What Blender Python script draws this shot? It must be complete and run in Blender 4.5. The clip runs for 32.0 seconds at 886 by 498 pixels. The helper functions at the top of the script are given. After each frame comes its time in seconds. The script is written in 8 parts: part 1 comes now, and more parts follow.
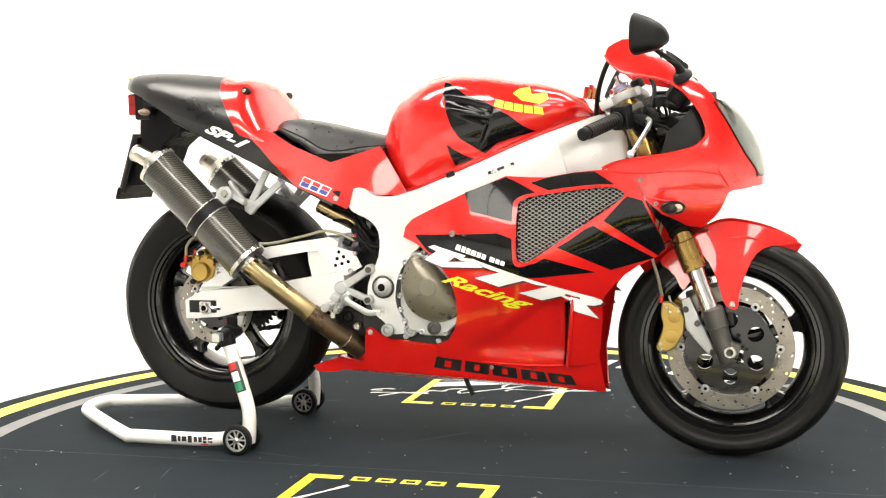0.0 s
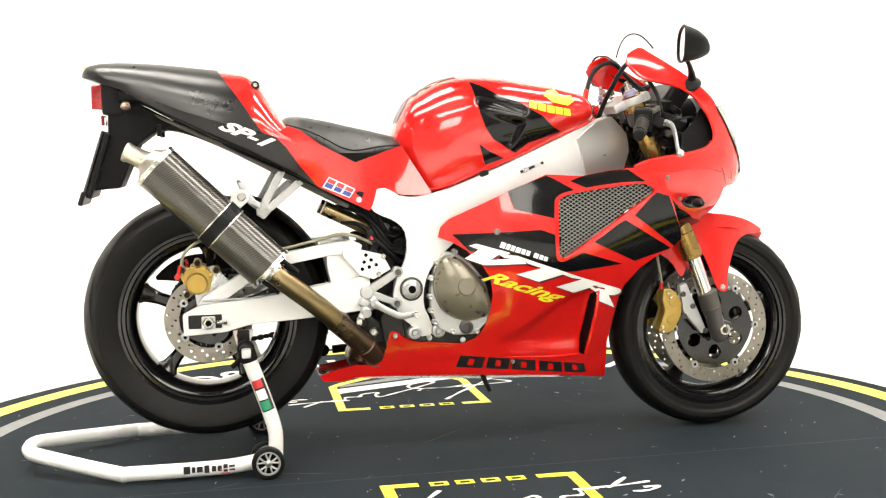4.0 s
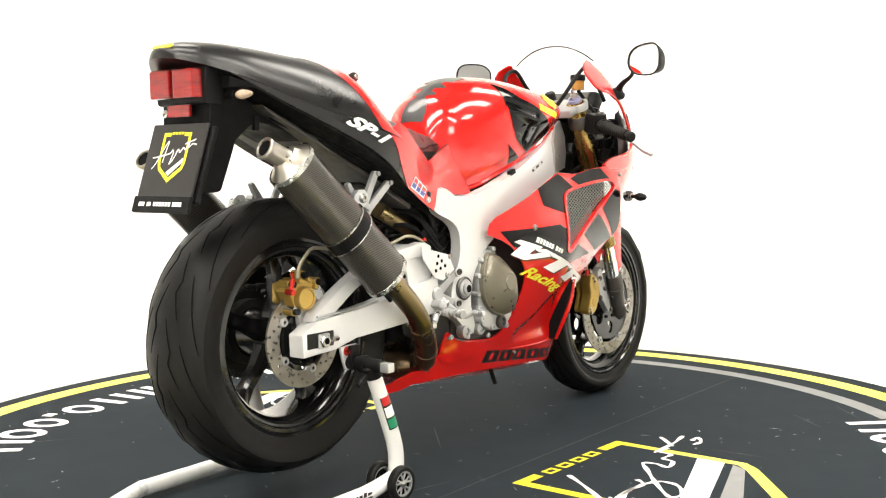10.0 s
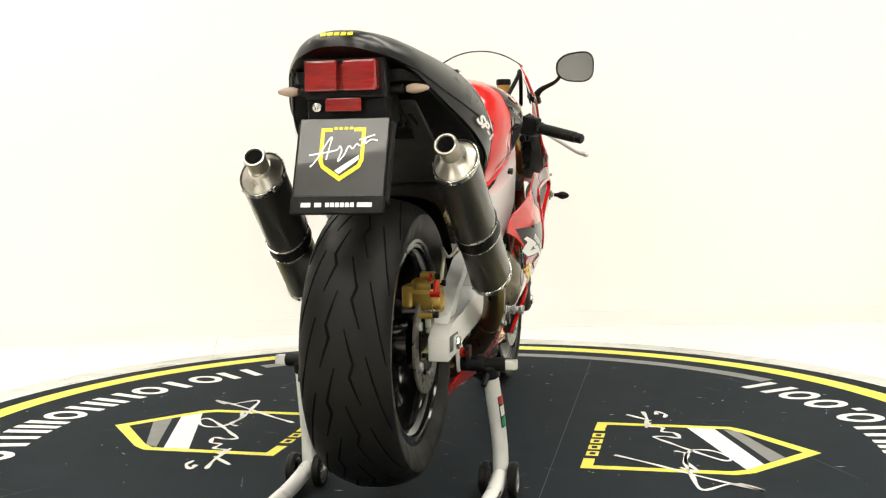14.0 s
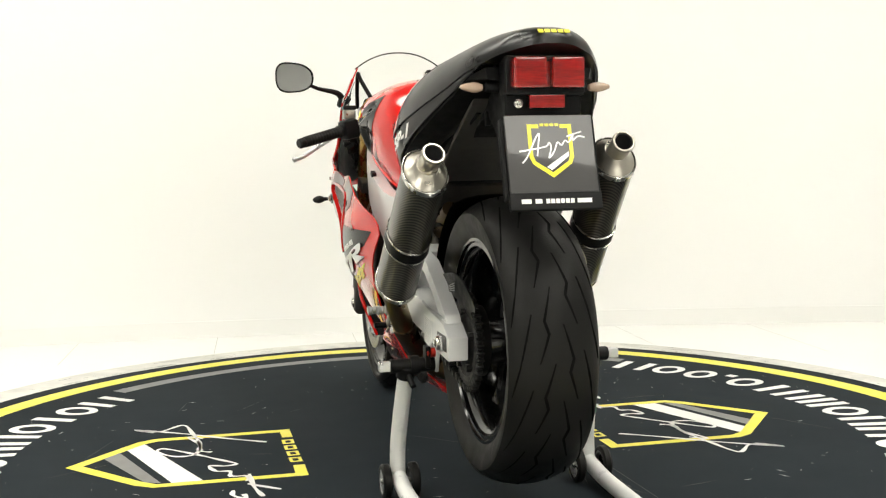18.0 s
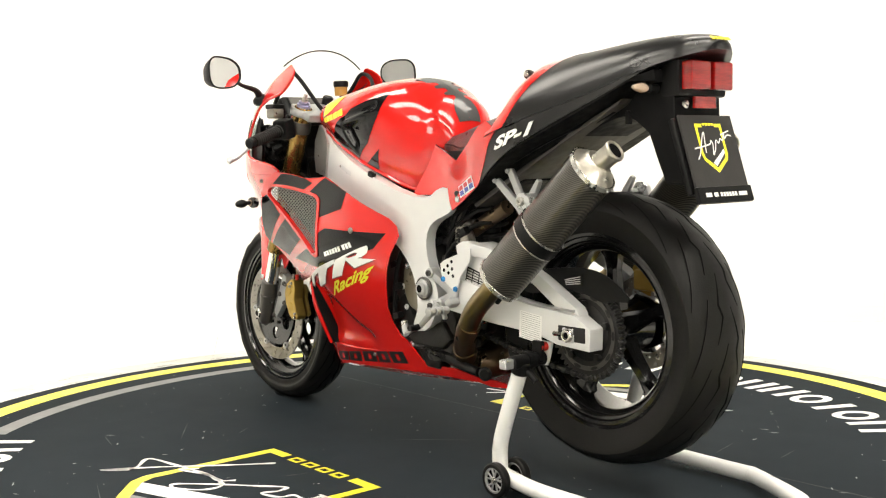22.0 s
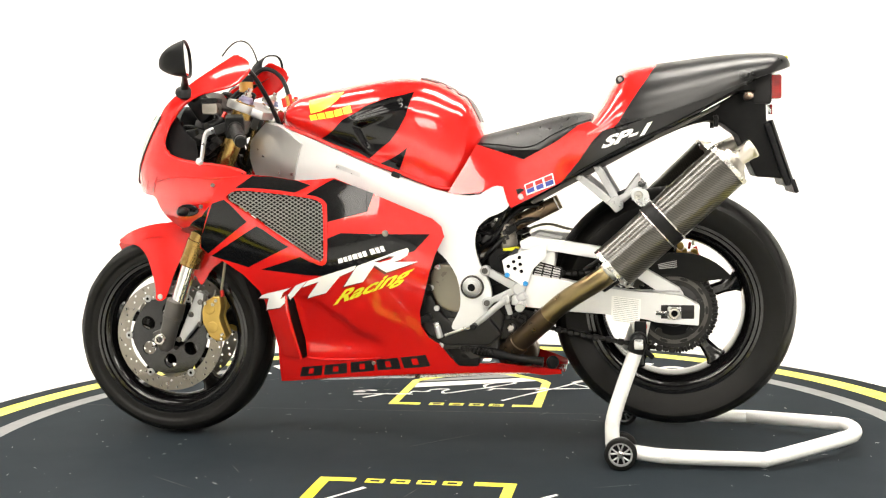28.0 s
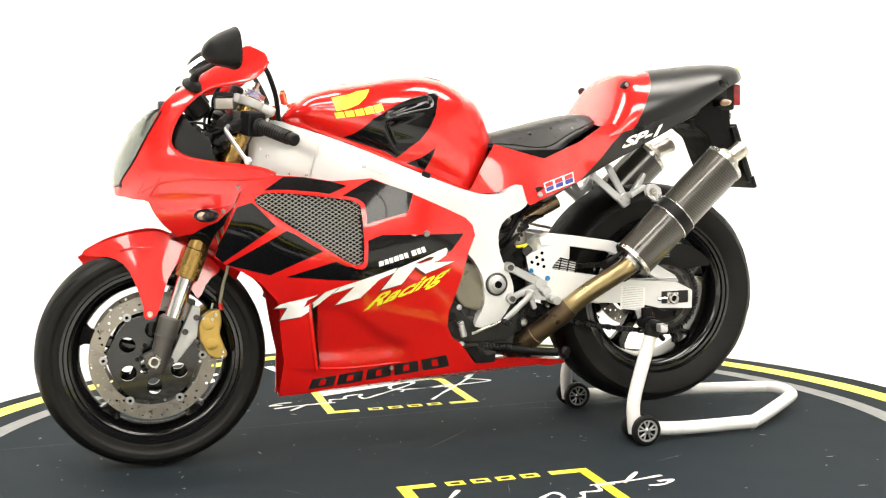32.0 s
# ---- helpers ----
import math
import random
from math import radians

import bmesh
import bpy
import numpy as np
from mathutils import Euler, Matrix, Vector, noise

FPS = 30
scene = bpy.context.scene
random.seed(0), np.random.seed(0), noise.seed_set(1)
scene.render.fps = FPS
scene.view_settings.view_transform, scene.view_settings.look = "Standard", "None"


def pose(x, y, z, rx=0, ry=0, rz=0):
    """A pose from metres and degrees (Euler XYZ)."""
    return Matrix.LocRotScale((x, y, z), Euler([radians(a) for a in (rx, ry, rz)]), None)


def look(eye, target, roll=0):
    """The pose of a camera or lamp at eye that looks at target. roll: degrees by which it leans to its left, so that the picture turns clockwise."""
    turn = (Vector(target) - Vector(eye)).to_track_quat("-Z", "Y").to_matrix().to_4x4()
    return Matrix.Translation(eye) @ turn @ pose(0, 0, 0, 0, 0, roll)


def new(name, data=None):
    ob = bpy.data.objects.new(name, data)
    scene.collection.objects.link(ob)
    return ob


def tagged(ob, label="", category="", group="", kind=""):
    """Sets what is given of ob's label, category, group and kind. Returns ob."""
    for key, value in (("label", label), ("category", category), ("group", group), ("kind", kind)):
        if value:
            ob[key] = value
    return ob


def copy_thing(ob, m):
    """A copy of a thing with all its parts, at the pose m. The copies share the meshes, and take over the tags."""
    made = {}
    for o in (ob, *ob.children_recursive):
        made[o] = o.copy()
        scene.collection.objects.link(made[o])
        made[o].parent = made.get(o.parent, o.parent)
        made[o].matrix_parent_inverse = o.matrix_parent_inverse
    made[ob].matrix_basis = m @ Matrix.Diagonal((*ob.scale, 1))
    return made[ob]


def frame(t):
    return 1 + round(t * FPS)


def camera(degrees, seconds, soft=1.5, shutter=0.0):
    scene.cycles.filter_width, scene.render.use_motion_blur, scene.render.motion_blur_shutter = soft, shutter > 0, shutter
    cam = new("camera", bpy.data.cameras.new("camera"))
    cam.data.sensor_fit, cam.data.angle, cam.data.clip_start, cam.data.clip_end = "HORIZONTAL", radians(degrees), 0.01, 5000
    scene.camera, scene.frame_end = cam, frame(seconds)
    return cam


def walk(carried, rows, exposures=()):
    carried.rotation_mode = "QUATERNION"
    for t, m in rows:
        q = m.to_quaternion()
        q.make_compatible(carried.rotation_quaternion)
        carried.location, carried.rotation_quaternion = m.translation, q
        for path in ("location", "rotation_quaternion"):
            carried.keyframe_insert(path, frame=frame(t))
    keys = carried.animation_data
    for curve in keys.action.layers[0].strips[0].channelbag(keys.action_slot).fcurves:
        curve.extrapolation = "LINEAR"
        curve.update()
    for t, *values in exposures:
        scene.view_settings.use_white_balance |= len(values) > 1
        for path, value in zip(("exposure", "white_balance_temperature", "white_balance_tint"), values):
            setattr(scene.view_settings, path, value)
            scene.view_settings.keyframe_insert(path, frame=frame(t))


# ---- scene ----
from mathutils import geometry

# ---- camera: it stands still, the turntable turns ----
cam = camera(43.257, 32.0, soft=1.2)
EYE = look((0, -3.0717, 0.7915), (0.00262, -2.07529, 0.70739), -0.997)
walk(cam, [(0, EYE), (32, EYE)], exposures=[(0, 0.15, 6910, 10), (3.5, 0.15, 6910, 10), (9, 0.15, 6910, 10), (11.5, 0.0, 6910, 9), (13, -0.38, 7060, 8), (14, -0.54, 7020, 7), (16.5, -0.62, 6830, 6), (19, -0.66, 6880, 6), (20.5, -0.56, 6960, 7), (22, -0.24, 7060, 9), (23.5, 0.04, 6980, 10), (25.5, 0.15, 6910, 10), (32, 0.15, 6910, 10)])


def turn(t):
    """The turntable's angle in degrees at t seconds; 0 is a pure side view."""
    return -15.453 + 6.6134 * t


# ---- world: what the closed room leaves is a faint white ----
world = bpy.data.worlds.new("world")
scene.world = world
world.use_nodes = True
world.node_tree.nodes["Background"].inputs[0].default_value = (1.0, 0.98, 0.95, 1)
world.node_tree.nodes["Background"].inputs[1].default_value = 0.3


# ---- materials ----
def material(name, colour, rough=0.5, metal=0.0, coat=0.0, var=0.12, scale=30.0, bump=0.0, bump_scale=300.0, emit=0.0, alpha=1.0, trans=0.0, spec=0.5, aniso=None):
    """A surface with fine grain and broader stains; aniso: stretch of the grain along x, y, z."""
    m = bpy.data.materials.new(name)
    m.use_nodes = True
    nt = m.node_tree
    b = nt.nodes["Principled BSDF"]
    co = nt.nodes.new("ShaderNodeTexCoord")
    mp = nt.nodes.new("ShaderNodeMapping")
    mp.inputs["Scale"].default_value = aniso or (1, 1, 1)
    nt.links.new(co.outputs["Object"], mp.inputs["Vector"])
    n1 = nt.nodes.new("ShaderNodeTexNoise")
    n1.inputs["Scale"].default_value, n1.inputs["Detail"].default_value = scale, 5
    n2 = nt.nodes.new("ShaderNodeTexNoise")
    n2.inputs["Scale"].default_value, n2.inputs["Detail"].default_value = scale / 7, 3
    nt.links.new(mp.outputs[0], n1.inputs["Vector"])
    nt.links.new(mp.outputs[0], n2.inputs["Vector"])
    mix = nt.nodes.new("ShaderNodeMath")
    mix.operation = "MULTIPLY_ADD"
    nt.links.new(n2.outputs["Fac"], mix.inputs[0])
    mix.inputs[1].default_value = 0.6
    sc = nt.nodes.new("ShaderNodeMath")
    sc.operation = "MULTIPLY"
    sc.inputs[1].default_value = 0.4
    nt.links.new(n1.outputs["Fac"], sc.inputs[0])
    nt.links.new(sc.outputs[0], mix.inputs[2])
    ramp = nt.nodes.new("ShaderNodeMapRange")
    ramp.inputs["From Min"].default_value, ramp.inputs["From Max"].default_value = 0.3, 0.7
    ramp.inputs["To Min"].default_value, ramp.inputs["To Max"].default_value = 1 - var, 1 + var
    nt.links.new(mix.outputs[0], ramp.inputs["Value"])
    mul = nt.nodes.new("ShaderNodeVectorMath")
    mul.operation = "SCALE"
    mul.inputs[0].default_value = colour
    nt.links.new(ramp.outputs[0], mul.inputs["Scale"])
    nt.links.new(mul.outputs[0], b.inputs["Base Color"])
    rr = nt.nodes.new("ShaderNodeMapRange")
    rr.inputs["From Min"].default_value, rr.inputs["From Max"].default_value = 0.3, 0.7
    rr.inputs["To Min"].default_value, rr.inputs["To Max"].default_value = max(rough * 0.8, 0.01), min(rough * 1.2, 1)
    nt.links.new(n1.outputs["Fac"], rr.inputs["Value"])
    nt.links.new(rr.outputs[0], b.inputs["Roughness"])
    b.inputs["Metallic"].default_value = metal
    b.inputs["Coat Weight"].default_value = coat
    b.inputs["Coat Roughness"].default_value = 0.03
    b.inputs["Specular IOR Level"].default_value = spec
    b.inputs["Alpha"].default_value = alpha
    b.inputs["Transmission Weight"].default_value = trans
    if emit:
        b.inputs["Emission Color"].default_value = (*colour, 1)
        b.inputs["Emission Strength"].default_value = emit
    if bump:
        n3 = nt.nodes.new("ShaderNodeTexNoise")
        n3.inputs["Scale"].default_value, n3.inputs["Detail"].default_value = bump_scale, 4
        nt.links.new(mp.outputs[0], n3.inputs["Vector"])
        bp = nt.nodes.new("ShaderNodeBump")
        bp.inputs["Strength"].default_value, bp.inputs["Distance"].default_value = bump, 0.002
        nt.links.new(n3.outputs["Fac"], bp.inputs["Height"])
        nt.links.new(bp.outputs[0], b.inputs["Normal"])
    return m


def carbon(name):
    """Woven carbon under lacquer: fine diagonal twill."""
    m = material(name, (0.028, 0.026, 0.022), 0.3, 0.1, 0.6, 0.1, 20)
    for n in m.node_tree.nodes["Principled BSDF"].inputs["Roughness"].links:
        m.node_tree.links.remove(n)
    m.node_tree.nodes["Principled BSDF"].inputs["Roughness"].default_value = 0.32
    nt = m.node_tree
    b = nt.nodes["Principled BSDF"]
    co = nt.nodes["Texture Coordinate"]
    w = nt.nodes.new("ShaderNodeTexWave")
    w.wave_type, w.bands_direction = "BANDS", "X"
    mp = nt.nodes.new("ShaderNodeMapping")
    mp.inputs["Rotation"].default_value = (0, radians(72), radians(20))
    nt.links.new(co.outputs["Object"], mp.inputs["Vector"])
    w.inputs["Scale"].default_value, w.inputs["Distortion"].default_value = 92, 0.5
    w.inputs["Detail"].default_value = 0
    nt.links.new(mp.outputs[0], w.inputs["Vector"])
    ramp = nt.nodes.new("ShaderNodeValToRGB")
    ramp.color_ramp.elements[0].color, ramp.color_ramp.elements[1].color = (0.011, 0.0105, 0.0095, 1), (0.080, 0.074, 0.060, 1)
    nt.links.new(w.outputs["Fac"], ramp.inputs["Fac"])
    nt.links.new(ramp.outputs[0], b.inputs["Base Color"])
    b.inputs["Metallic"].default_value = 0.5
    return m


def glass(name, colour=(1, 1, 1), clear=0.85, rough=0.02):
    m = bpy.data.materials.new(name)
    m.use_nodes = True
    nt = m.node_tree
    out = nt.nodes["Material Output"]
    t, g, x = nt.nodes.new("ShaderNodeBsdfTransparent"), nt.nodes.new("ShaderNodeBsdfGlossy"), nt.nodes.new("ShaderNodeMixShader")
    t.inputs[0].default_value, g.inputs["Roughness"].default_value = (*colour, 1), rough
    f = nt.nodes.new("ShaderNodeFresnel")
    f.inputs[0].default_value = 1.35
    mm = nt.nodes.new("ShaderNodeMath")
    mm.operation, mm.inputs[1].default_value = "MULTIPLY", 1 - clear + 0.4
    nt.links.new(f.outputs[0], mm.inputs[0])
    nt.links.new(mm.outputs[0], x.inputs[0])
    nt.links.new(t.outputs[0], x.inputs[1])
    nt.links.new(g.outputs[0], x.inputs[2])
    nt.links.new(x.outputs[0], out.inputs["Surface"])
    return m


RED = material("red_lacquer", (0.62, 0.009, 0.007), 0.22, 0, 1.0, 0.03, 14, spec=0.25)
BLACKGLOSS = material("black_lacquer", (0.0038, 0.0038, 0.0042), 0.10, 0, 0.28, 0.1, 14, spec=0.16)
BLACKSATIN = material("satin_black_paint", (0.0038, 0.0038, 0.0041), 0.31, 0, 0, 0.05, 9, spec=0.5)
PLASTIC = material("black_plastic", (0.0036, 0.0036, 0.0039), 0.45, 0, 0, 0.2, 40, 0.15, 500, spec=0.18)
# the black plastic again, darkened and dulled for the shade under the tail
UNDERSHADE = material("shaded_black_plastic", (0.0028, 0.0028, 0.003), 0.55, 0, 0, 0.2, 40, spec=0.14)
DARK = material("dark_engine_metal", (0.035, 0.034, 0.032), 0.55, 0.3, 0, 0.4, 45, 0.3, 150)
GREASE = material("greasy_black_metal", (0.011, 0.0105, 0.010), 0.42, 0.4, 0, 0.4, 60, 0.4, 200)
ALU = material("satin_aluminium", (0.60, 0.61, 0.615), 0.30, 0.75, 0, 0.06, 40, 0.04, 500)
ALUPAINT = material("silver_painted_aluminium", (0.66, 0.665, 0.66), 0.38, 0.28, 0.1, 0.05, 30)
BRUSHED = material("brushed_aluminium", (0.66, 0.65, 0.62), 0.2, 1.0, 0, 0.02, 20)
HEADMETAL = material("brushed_head_casting", (0.60, 0.595, 0.58), 0.34, 0.85, 0, 0.03, 30)
STEEL = material("polished_steel", (0.50, 0.49, 0.455), 0.27, 1.0, 0, 0.04, 40)
OUTLET = material("smoked_steel", (0.50, 0.47, 0.41), 0.33, 1.0, 0, 0.12, 40, 0.05)
CHROME = material("chromed_tube", (0.75, 0.75, 0.76), 0.06, 1.0, 0, 0.04, 30)
CASTALU = material("cast_aluminium", (0.42, 0.425, 0.425), 0.40, 0.55, 0, 0.1, 60, 0.1, 300)
MESHALU = material("intake_mesh_metal", (0.30, 0.30, 0.285), 0.4, 0.7, 0, 0.08, 60)
DISC = material("brake_disc_steel", (0.27, 0.25, 0.22), 0.32, 0.85, 0, 0.15, 60, 0.05, 400)
GOLD = material("gold_anodised_metal", (0.44, 0.295, 0.075), 0.36, 0.75, 0.1, 0.12, 50, 0.05, 300)
FORKGOLD = material("bronze_gold_fork_tube", (0.30, 0.19, 0.06), 0.25, 0.9, 0, 0.03, 30)
PIPE = material("heat_tinted_bronze_steel", (0.30, 0.228, 0.118), 0.30, 1.0, 0, 0.10, 14)
BURNT = material("burnt_steel", (0.13, 0.09, 0.055), 0.30, 0.8, 0, 0.3, 22, 0.08)
COVER = material("bronze_grey_cover_paint", (0.165, 0.150, 0.108), 0.32, 0.4, 0.3, 0.06, 40, 0.04)
GREYMETAL = material("dark_grey_fork_bottom", (0.085, 0.08, 0.075), 0.42, 0.6, 0, 0.12, 40)
RUBBER = material("tyre_rubber", (0.0078, 0.0076, 0.0072), 0.46, 0, 0, 0.35, 24, 0.15, 250, spec=0.16)
# near-black for the shade inside grooves, bores and holes
HOLLOWSHADE = material("hollow_shade", (0.002, 0.002, 0.002), 0.9, 0, 0, 0.1, 24, spec=0.1)
WHEEL = material("black_wheel_enamel", (0.0045, 0.0045, 0.0048), 0.16, 0, 0.3, 0.1, 30, spec=0.4)
SEAT = material("black_seat_vinyl", (0.019, 0.019, 0.0195), 0.32, 0, 0, 0.12, 60, 0.25, 900)
WHITE = material("white_vinyl", (0.82, 0.82, 0.80), 0.45, 0, 0.2, 0.03, 20)
YELLOW = material("yellow_vinyl", (0.80, 0.72, 0.03), 0.45, 0, 0.2, 0.04, 20)
GREYV = material("grey_vinyl", (0.38, 0.38, 0.38), 0.5, 0, 0, 0.06, 20)
ARC = material("grey_print", (0.20, 0.20, 0.20), 0.6, 0, 0, 0.1, 20)
BLUE = material("blue_vinyl", (0.03, 0.05, 0.32), 0.4, 0, 0.3, 0.05, 20)
GREENV = material("green_vinyl", (0.01, 0.25, 0.12), 0.4, 0, 0.3, 0.05, 20)
REDV = material("red_vinyl", (0.55, 0.02, 0.02), 0.4, 0, 0.3, 0.05, 20)
REDDARK = material("dark_red_vinyl", (0.10, 0.006, 0.006), 0.4, 0, 0.4, 0.08, 20)
BLACKV = material("black_vinyl", (0.012, 0.011, 0.011), 0.4, 0, 0.4, 0.08, 20)
REFLECTOR = material("pale_lamp_reflector", (0.30, 0.32, 0.30), 0.3, 0.3, 0, 0.2, 60, aniso=(1, 6, 1))
LAMPRED = material("red_lamp_plastic", (0.27, 0.005, 0.005), 0.08, 0, 0.8, 0.6, 40, trans=0.15, spec=0.5, aniso=(1, 1, 10))
AMBER = material("pale_amber_lens", (0.52, 0.38, 0.29), 0.12, 0, 0.6, 0.1, 60, trans=0.3)
BRAKEHOSE = material("braided_hose", (0.30, 0.28, 0.20), 0.4, 0.6, 0, 0.2, 200)
STANDWHITE = material("white_stand_enamel", (0.76, 0.76, 0.74), 0.32, 0, 0.3, 0.04, 20, 0.03)
ANODRED = material("red_anodised_bolt", (0.55, 0.03, 0.02), 0.3, 0.7, 0, 0.1, 30)
ANODBLUE = material("blue_anodised_bolt", (0.03, 0.25, 0.55), 0.3, 0.7, 0, 0.1, 30)
TITAN = material("fork_cap_violet_blue", (0.30, 0.30, 0.46), 0.3, 0.9, 0, 0.1, 30)
FLUID = material("amber_fluid", (0.55, 0.28, 0.06), 0.15, 0, 0.5, 0.1, 30, trans=0.3)
MIRRORGLASS = material("mirror_silver", (0.92, 0.92, 0.92), 0.02, 1.0, 0, 0.0, 10)
CARBON = carbon("carbon_weave")
CLEAR = glass("clear_screen", (0.97, 0.98, 0.97), 1.15)
LENS = glass("headlight_lens", (0.90, 0.92, 0.90), 0.75, 0.04)
MATMAT = material("charcoal_printed_mat", (0.0163, 0.0220, 0.0268), 0.8, 0, 0, 0.16, 9, 0, 700, spec=0.06)
for link in list(MATMAT.node_tree.nodes["Principled BSDF"].inputs["Roughness"].links):
    MATMAT.node_tree.links.remove(link)
MATMAT.node_tree.nodes["Principled BSDF"].inputs["Roughness"].default_value = 0.75
SCUFF = material("scuffed_mat", (0.05, 0.052, 0.055), 0.7, 0, 0, 0.5, 60)
WALLM = material("white_wall_paint", (0.84, 0.84, 0.825), 0.7, 0, 0, 0.015, 3, 0.03, 200)
FLOORM = material("white_porcelain_tile", (0.82, 0.82, 0.80), 0.35, 0, 0, 0.02, 4)
JOINT = material("pale_grout", (0.60, 0.59, 0.55), 0.8, 0, 0, 0.05, 30)
RIMM = material("worn_white_rim", (0.62, 0.61, 0.57), 0.6, 0, 0, 0.35, 16, 0.2, 60)
BACKWALL = material("toned_back_wall", (0.55, 0.55, 0.54), 0.8, 0, 0, 0.05, 4)
CEILM = material("darkened_ceiling", (0.06, 0.06, 0.06), 0.8, 0, 0, 0.02, 4)
PANEL = material("lamp_diffuser", (1.0, 0.98, 0.945), 0.5, emit=18.0)
# glow of the added fill lights behind the camera
FILLGLOW = material("fill_light_front", (1.0, 0.98, 0.945), 0.5, emit=9.0)


# ---- mesh helpers ----
def part(name, bm, mat, parent=None, label="", angle=38):
    me = bpy.data.meshes.new(name)
    bm.to_mesh(me)
    bm.free()
    me.materials.append(mat)
    me.shade_smooth()
    me.set_sharp_from_angle(angle=radians(angle))
    ob = new(name, me)
    if len(me.polygons) < 4000:
        # flat faces stay flat beside their rounded edges
        ob.modifiers.new("weighted_normals", "WEIGHTED_NORMAL").keep_sharp = True
    if parent:
        ob.parent = parent
    if label:
        tagged(ob, label)
    return ob


def thing(name, label, category, kind="", group=""):
    ob = new(name)
    ob.empty_display_size = 0.1
    return tagged(ob, label, category, group, kind)


def clean(bm, dist=1e-5):
    bmesh.ops.remove_doubles(bm, verts=bm.verts, dist=dist)
    bmesh.ops.recalc_face_normals(bm, faces=bm.faces)
    return bm


def catmull(pts, k=6, closed=False):
    p = [np.array(q, float) for q in pts]
    n = len(p)
    out = []
    for i in range(n if closed else n - 1):
        if closed:
            a, b, c, d = p[i - 1], p[i], p[(i + 1) % n], p[(i + 2) % n]
        else:
            a, b, c, d = p[max(i - 1, 0)], p[i], p[i + 1], p[min(i + 2, n - 1)]
        for j in range(k):
            s = j / k
            out.append(0.5 * (2 * b + (c - a) * s + (2 * a - 5 * b + 4 * c - d) * s * s + (3 * b - a - 3 * c + d) * s**3))
    if not closed:
        out.append(p[-1])
    return out


def tube(pts, r, n=12, k=6, smooth=True, flat=1.0):
    """A round bar along pts; r: one radius or one for each point."""
    rs = [r] * len(pts) if isinstance(r, (int, float)) else list(r)
    q = [(*p, s) for p, s in zip(pts, rs)]
    q = catmull(q, k) if smooth and len(q) > 2 else [np.array(a, float) for a in q]
    bm = bmesh.new()
    rings, up = [], None
    for i, a in enumerate(q):
        d = Vector(q[min(i + 1, len(q) - 1)][:3] - q[max(i - 1, 0)][:3]).normalized()
        up = (Vector((0, 0, 1)) if abs(d.z) < 0.9 else Vector((1, 0, 0))) if up is None else up
        up = (up - d * up.dot(d)).normalized()
        w = d.cross(up)
        rings.append([bm.verts.new(Vector(a[:3]) + float(a[3]) * (math.cos(2 * math.pi * j / n) * w * flat + math.sin(2 * math.pi * j / n) * up)) for j in range(n)])
    for a, b in zip(rings, rings[1:]):
        for j in range(n):
            bm.faces.new((a[j], a[(j + 1) % n], b[(j + 1) % n], b[j]))
    bm.faces.new(rings[0])
    bm.faces.new(rings[-1])
    bmesh.ops.recalc_face_normals(bm, faces=bm.faces)
    return bm


def axis(p, q):
    """The pose with its z along p to q, at p."""
    d = Vector(q) - Vector(p)
    return Matrix.Translation(p) @ d.to_track_quat("Z", "Y").to_matrix().to_4x4()


def lathe(profile, m=None, n=32, closed=False, squash=1.0):
    """A turned body: profile rows of (radius, height along z)."""
    bm = bmesh.new()
    rings = [[bm.verts.new((r * math.cos(2 * math.pi * j / n), squash * r * math.sin(2 * math.pi * j / n), h)) for j in range(n)] for r, h in profile]
    pairs = list(zip(rings, rings[1:])) + ([(rings[-1], rings[0])] if closed else [])
    for a, b in pairs:
        for j in range(n):
            bm.faces.new((a[j], a[(j + 1) % n], b[(j + 1) % n], b[j]))
    if not closed:
        for r, (rad, h) in ((rings[0], profile[0]), (rings[-1], profile[-1])):
            if rad > 1e-4:
                bm.faces.new(r)
    clean(bm)
    if m:
        bm.transform(m)
    return bm


def rod(p, q, r, n=14, bevel=0.0):
    L = (Vector(q) - Vector(p)).length
    b = min(bevel, r * 0.5)
    prof = [(r - b, 0), (r, b), (r, L - b), (r - b, L)] if b else [(r, 0), (r, L)]
    return lathe(prof, axis(p, q), n)


def plate(outline, y0, y1, bevel=0.0, seg=2):
    """An outline in x and z, given depth from y0 to y1."""
    bm = bmesh.new()
    a = [bm.verts.new((x, y0, z)) for x, z in outline]
    f = bm.faces.new(a)
    r = bmesh.ops.extrude_face_region(bm, geom=[f])
    for v in r["geom"]:
        if isinstance(v, bmesh.types.BMVert):
            v.co.y = y1
    bmesh.ops.recalc_face_normals(bm, faces=bm.faces)
    if bevel:
        bmesh.ops.bevel(bm, geom=list(bm.edges), offset=bevel, segments=seg, affect="EDGES", profile=0.5, clamp_overlap=True)
    return bm


def box(sx, sy, sz, m=None, bevel=0.003, seg=2):
    bm = bmesh.new()
    bmesh.ops.create_cube(bm, size=1.0)
    bm.transform(Matrix.Diagonal((sx, sy, sz, 1)))
    if bevel:
        bmesh.ops.bevel(bm, geom=list(bm.edges), offset=bevel, segments=seg, affect="EDGES", profile=0.5, clamp_overlap=True)
    if m:
        bm.transform(m)
    return bm


def joined(*bms):
    out = bmesh.new()
    for b in bms:
        me = bpy.data.meshes.new("tmp")
        b.to_mesh(me)
        b.free()
        out.from_mesh(me)
        bpy.data.meshes.remove(me)
    return out


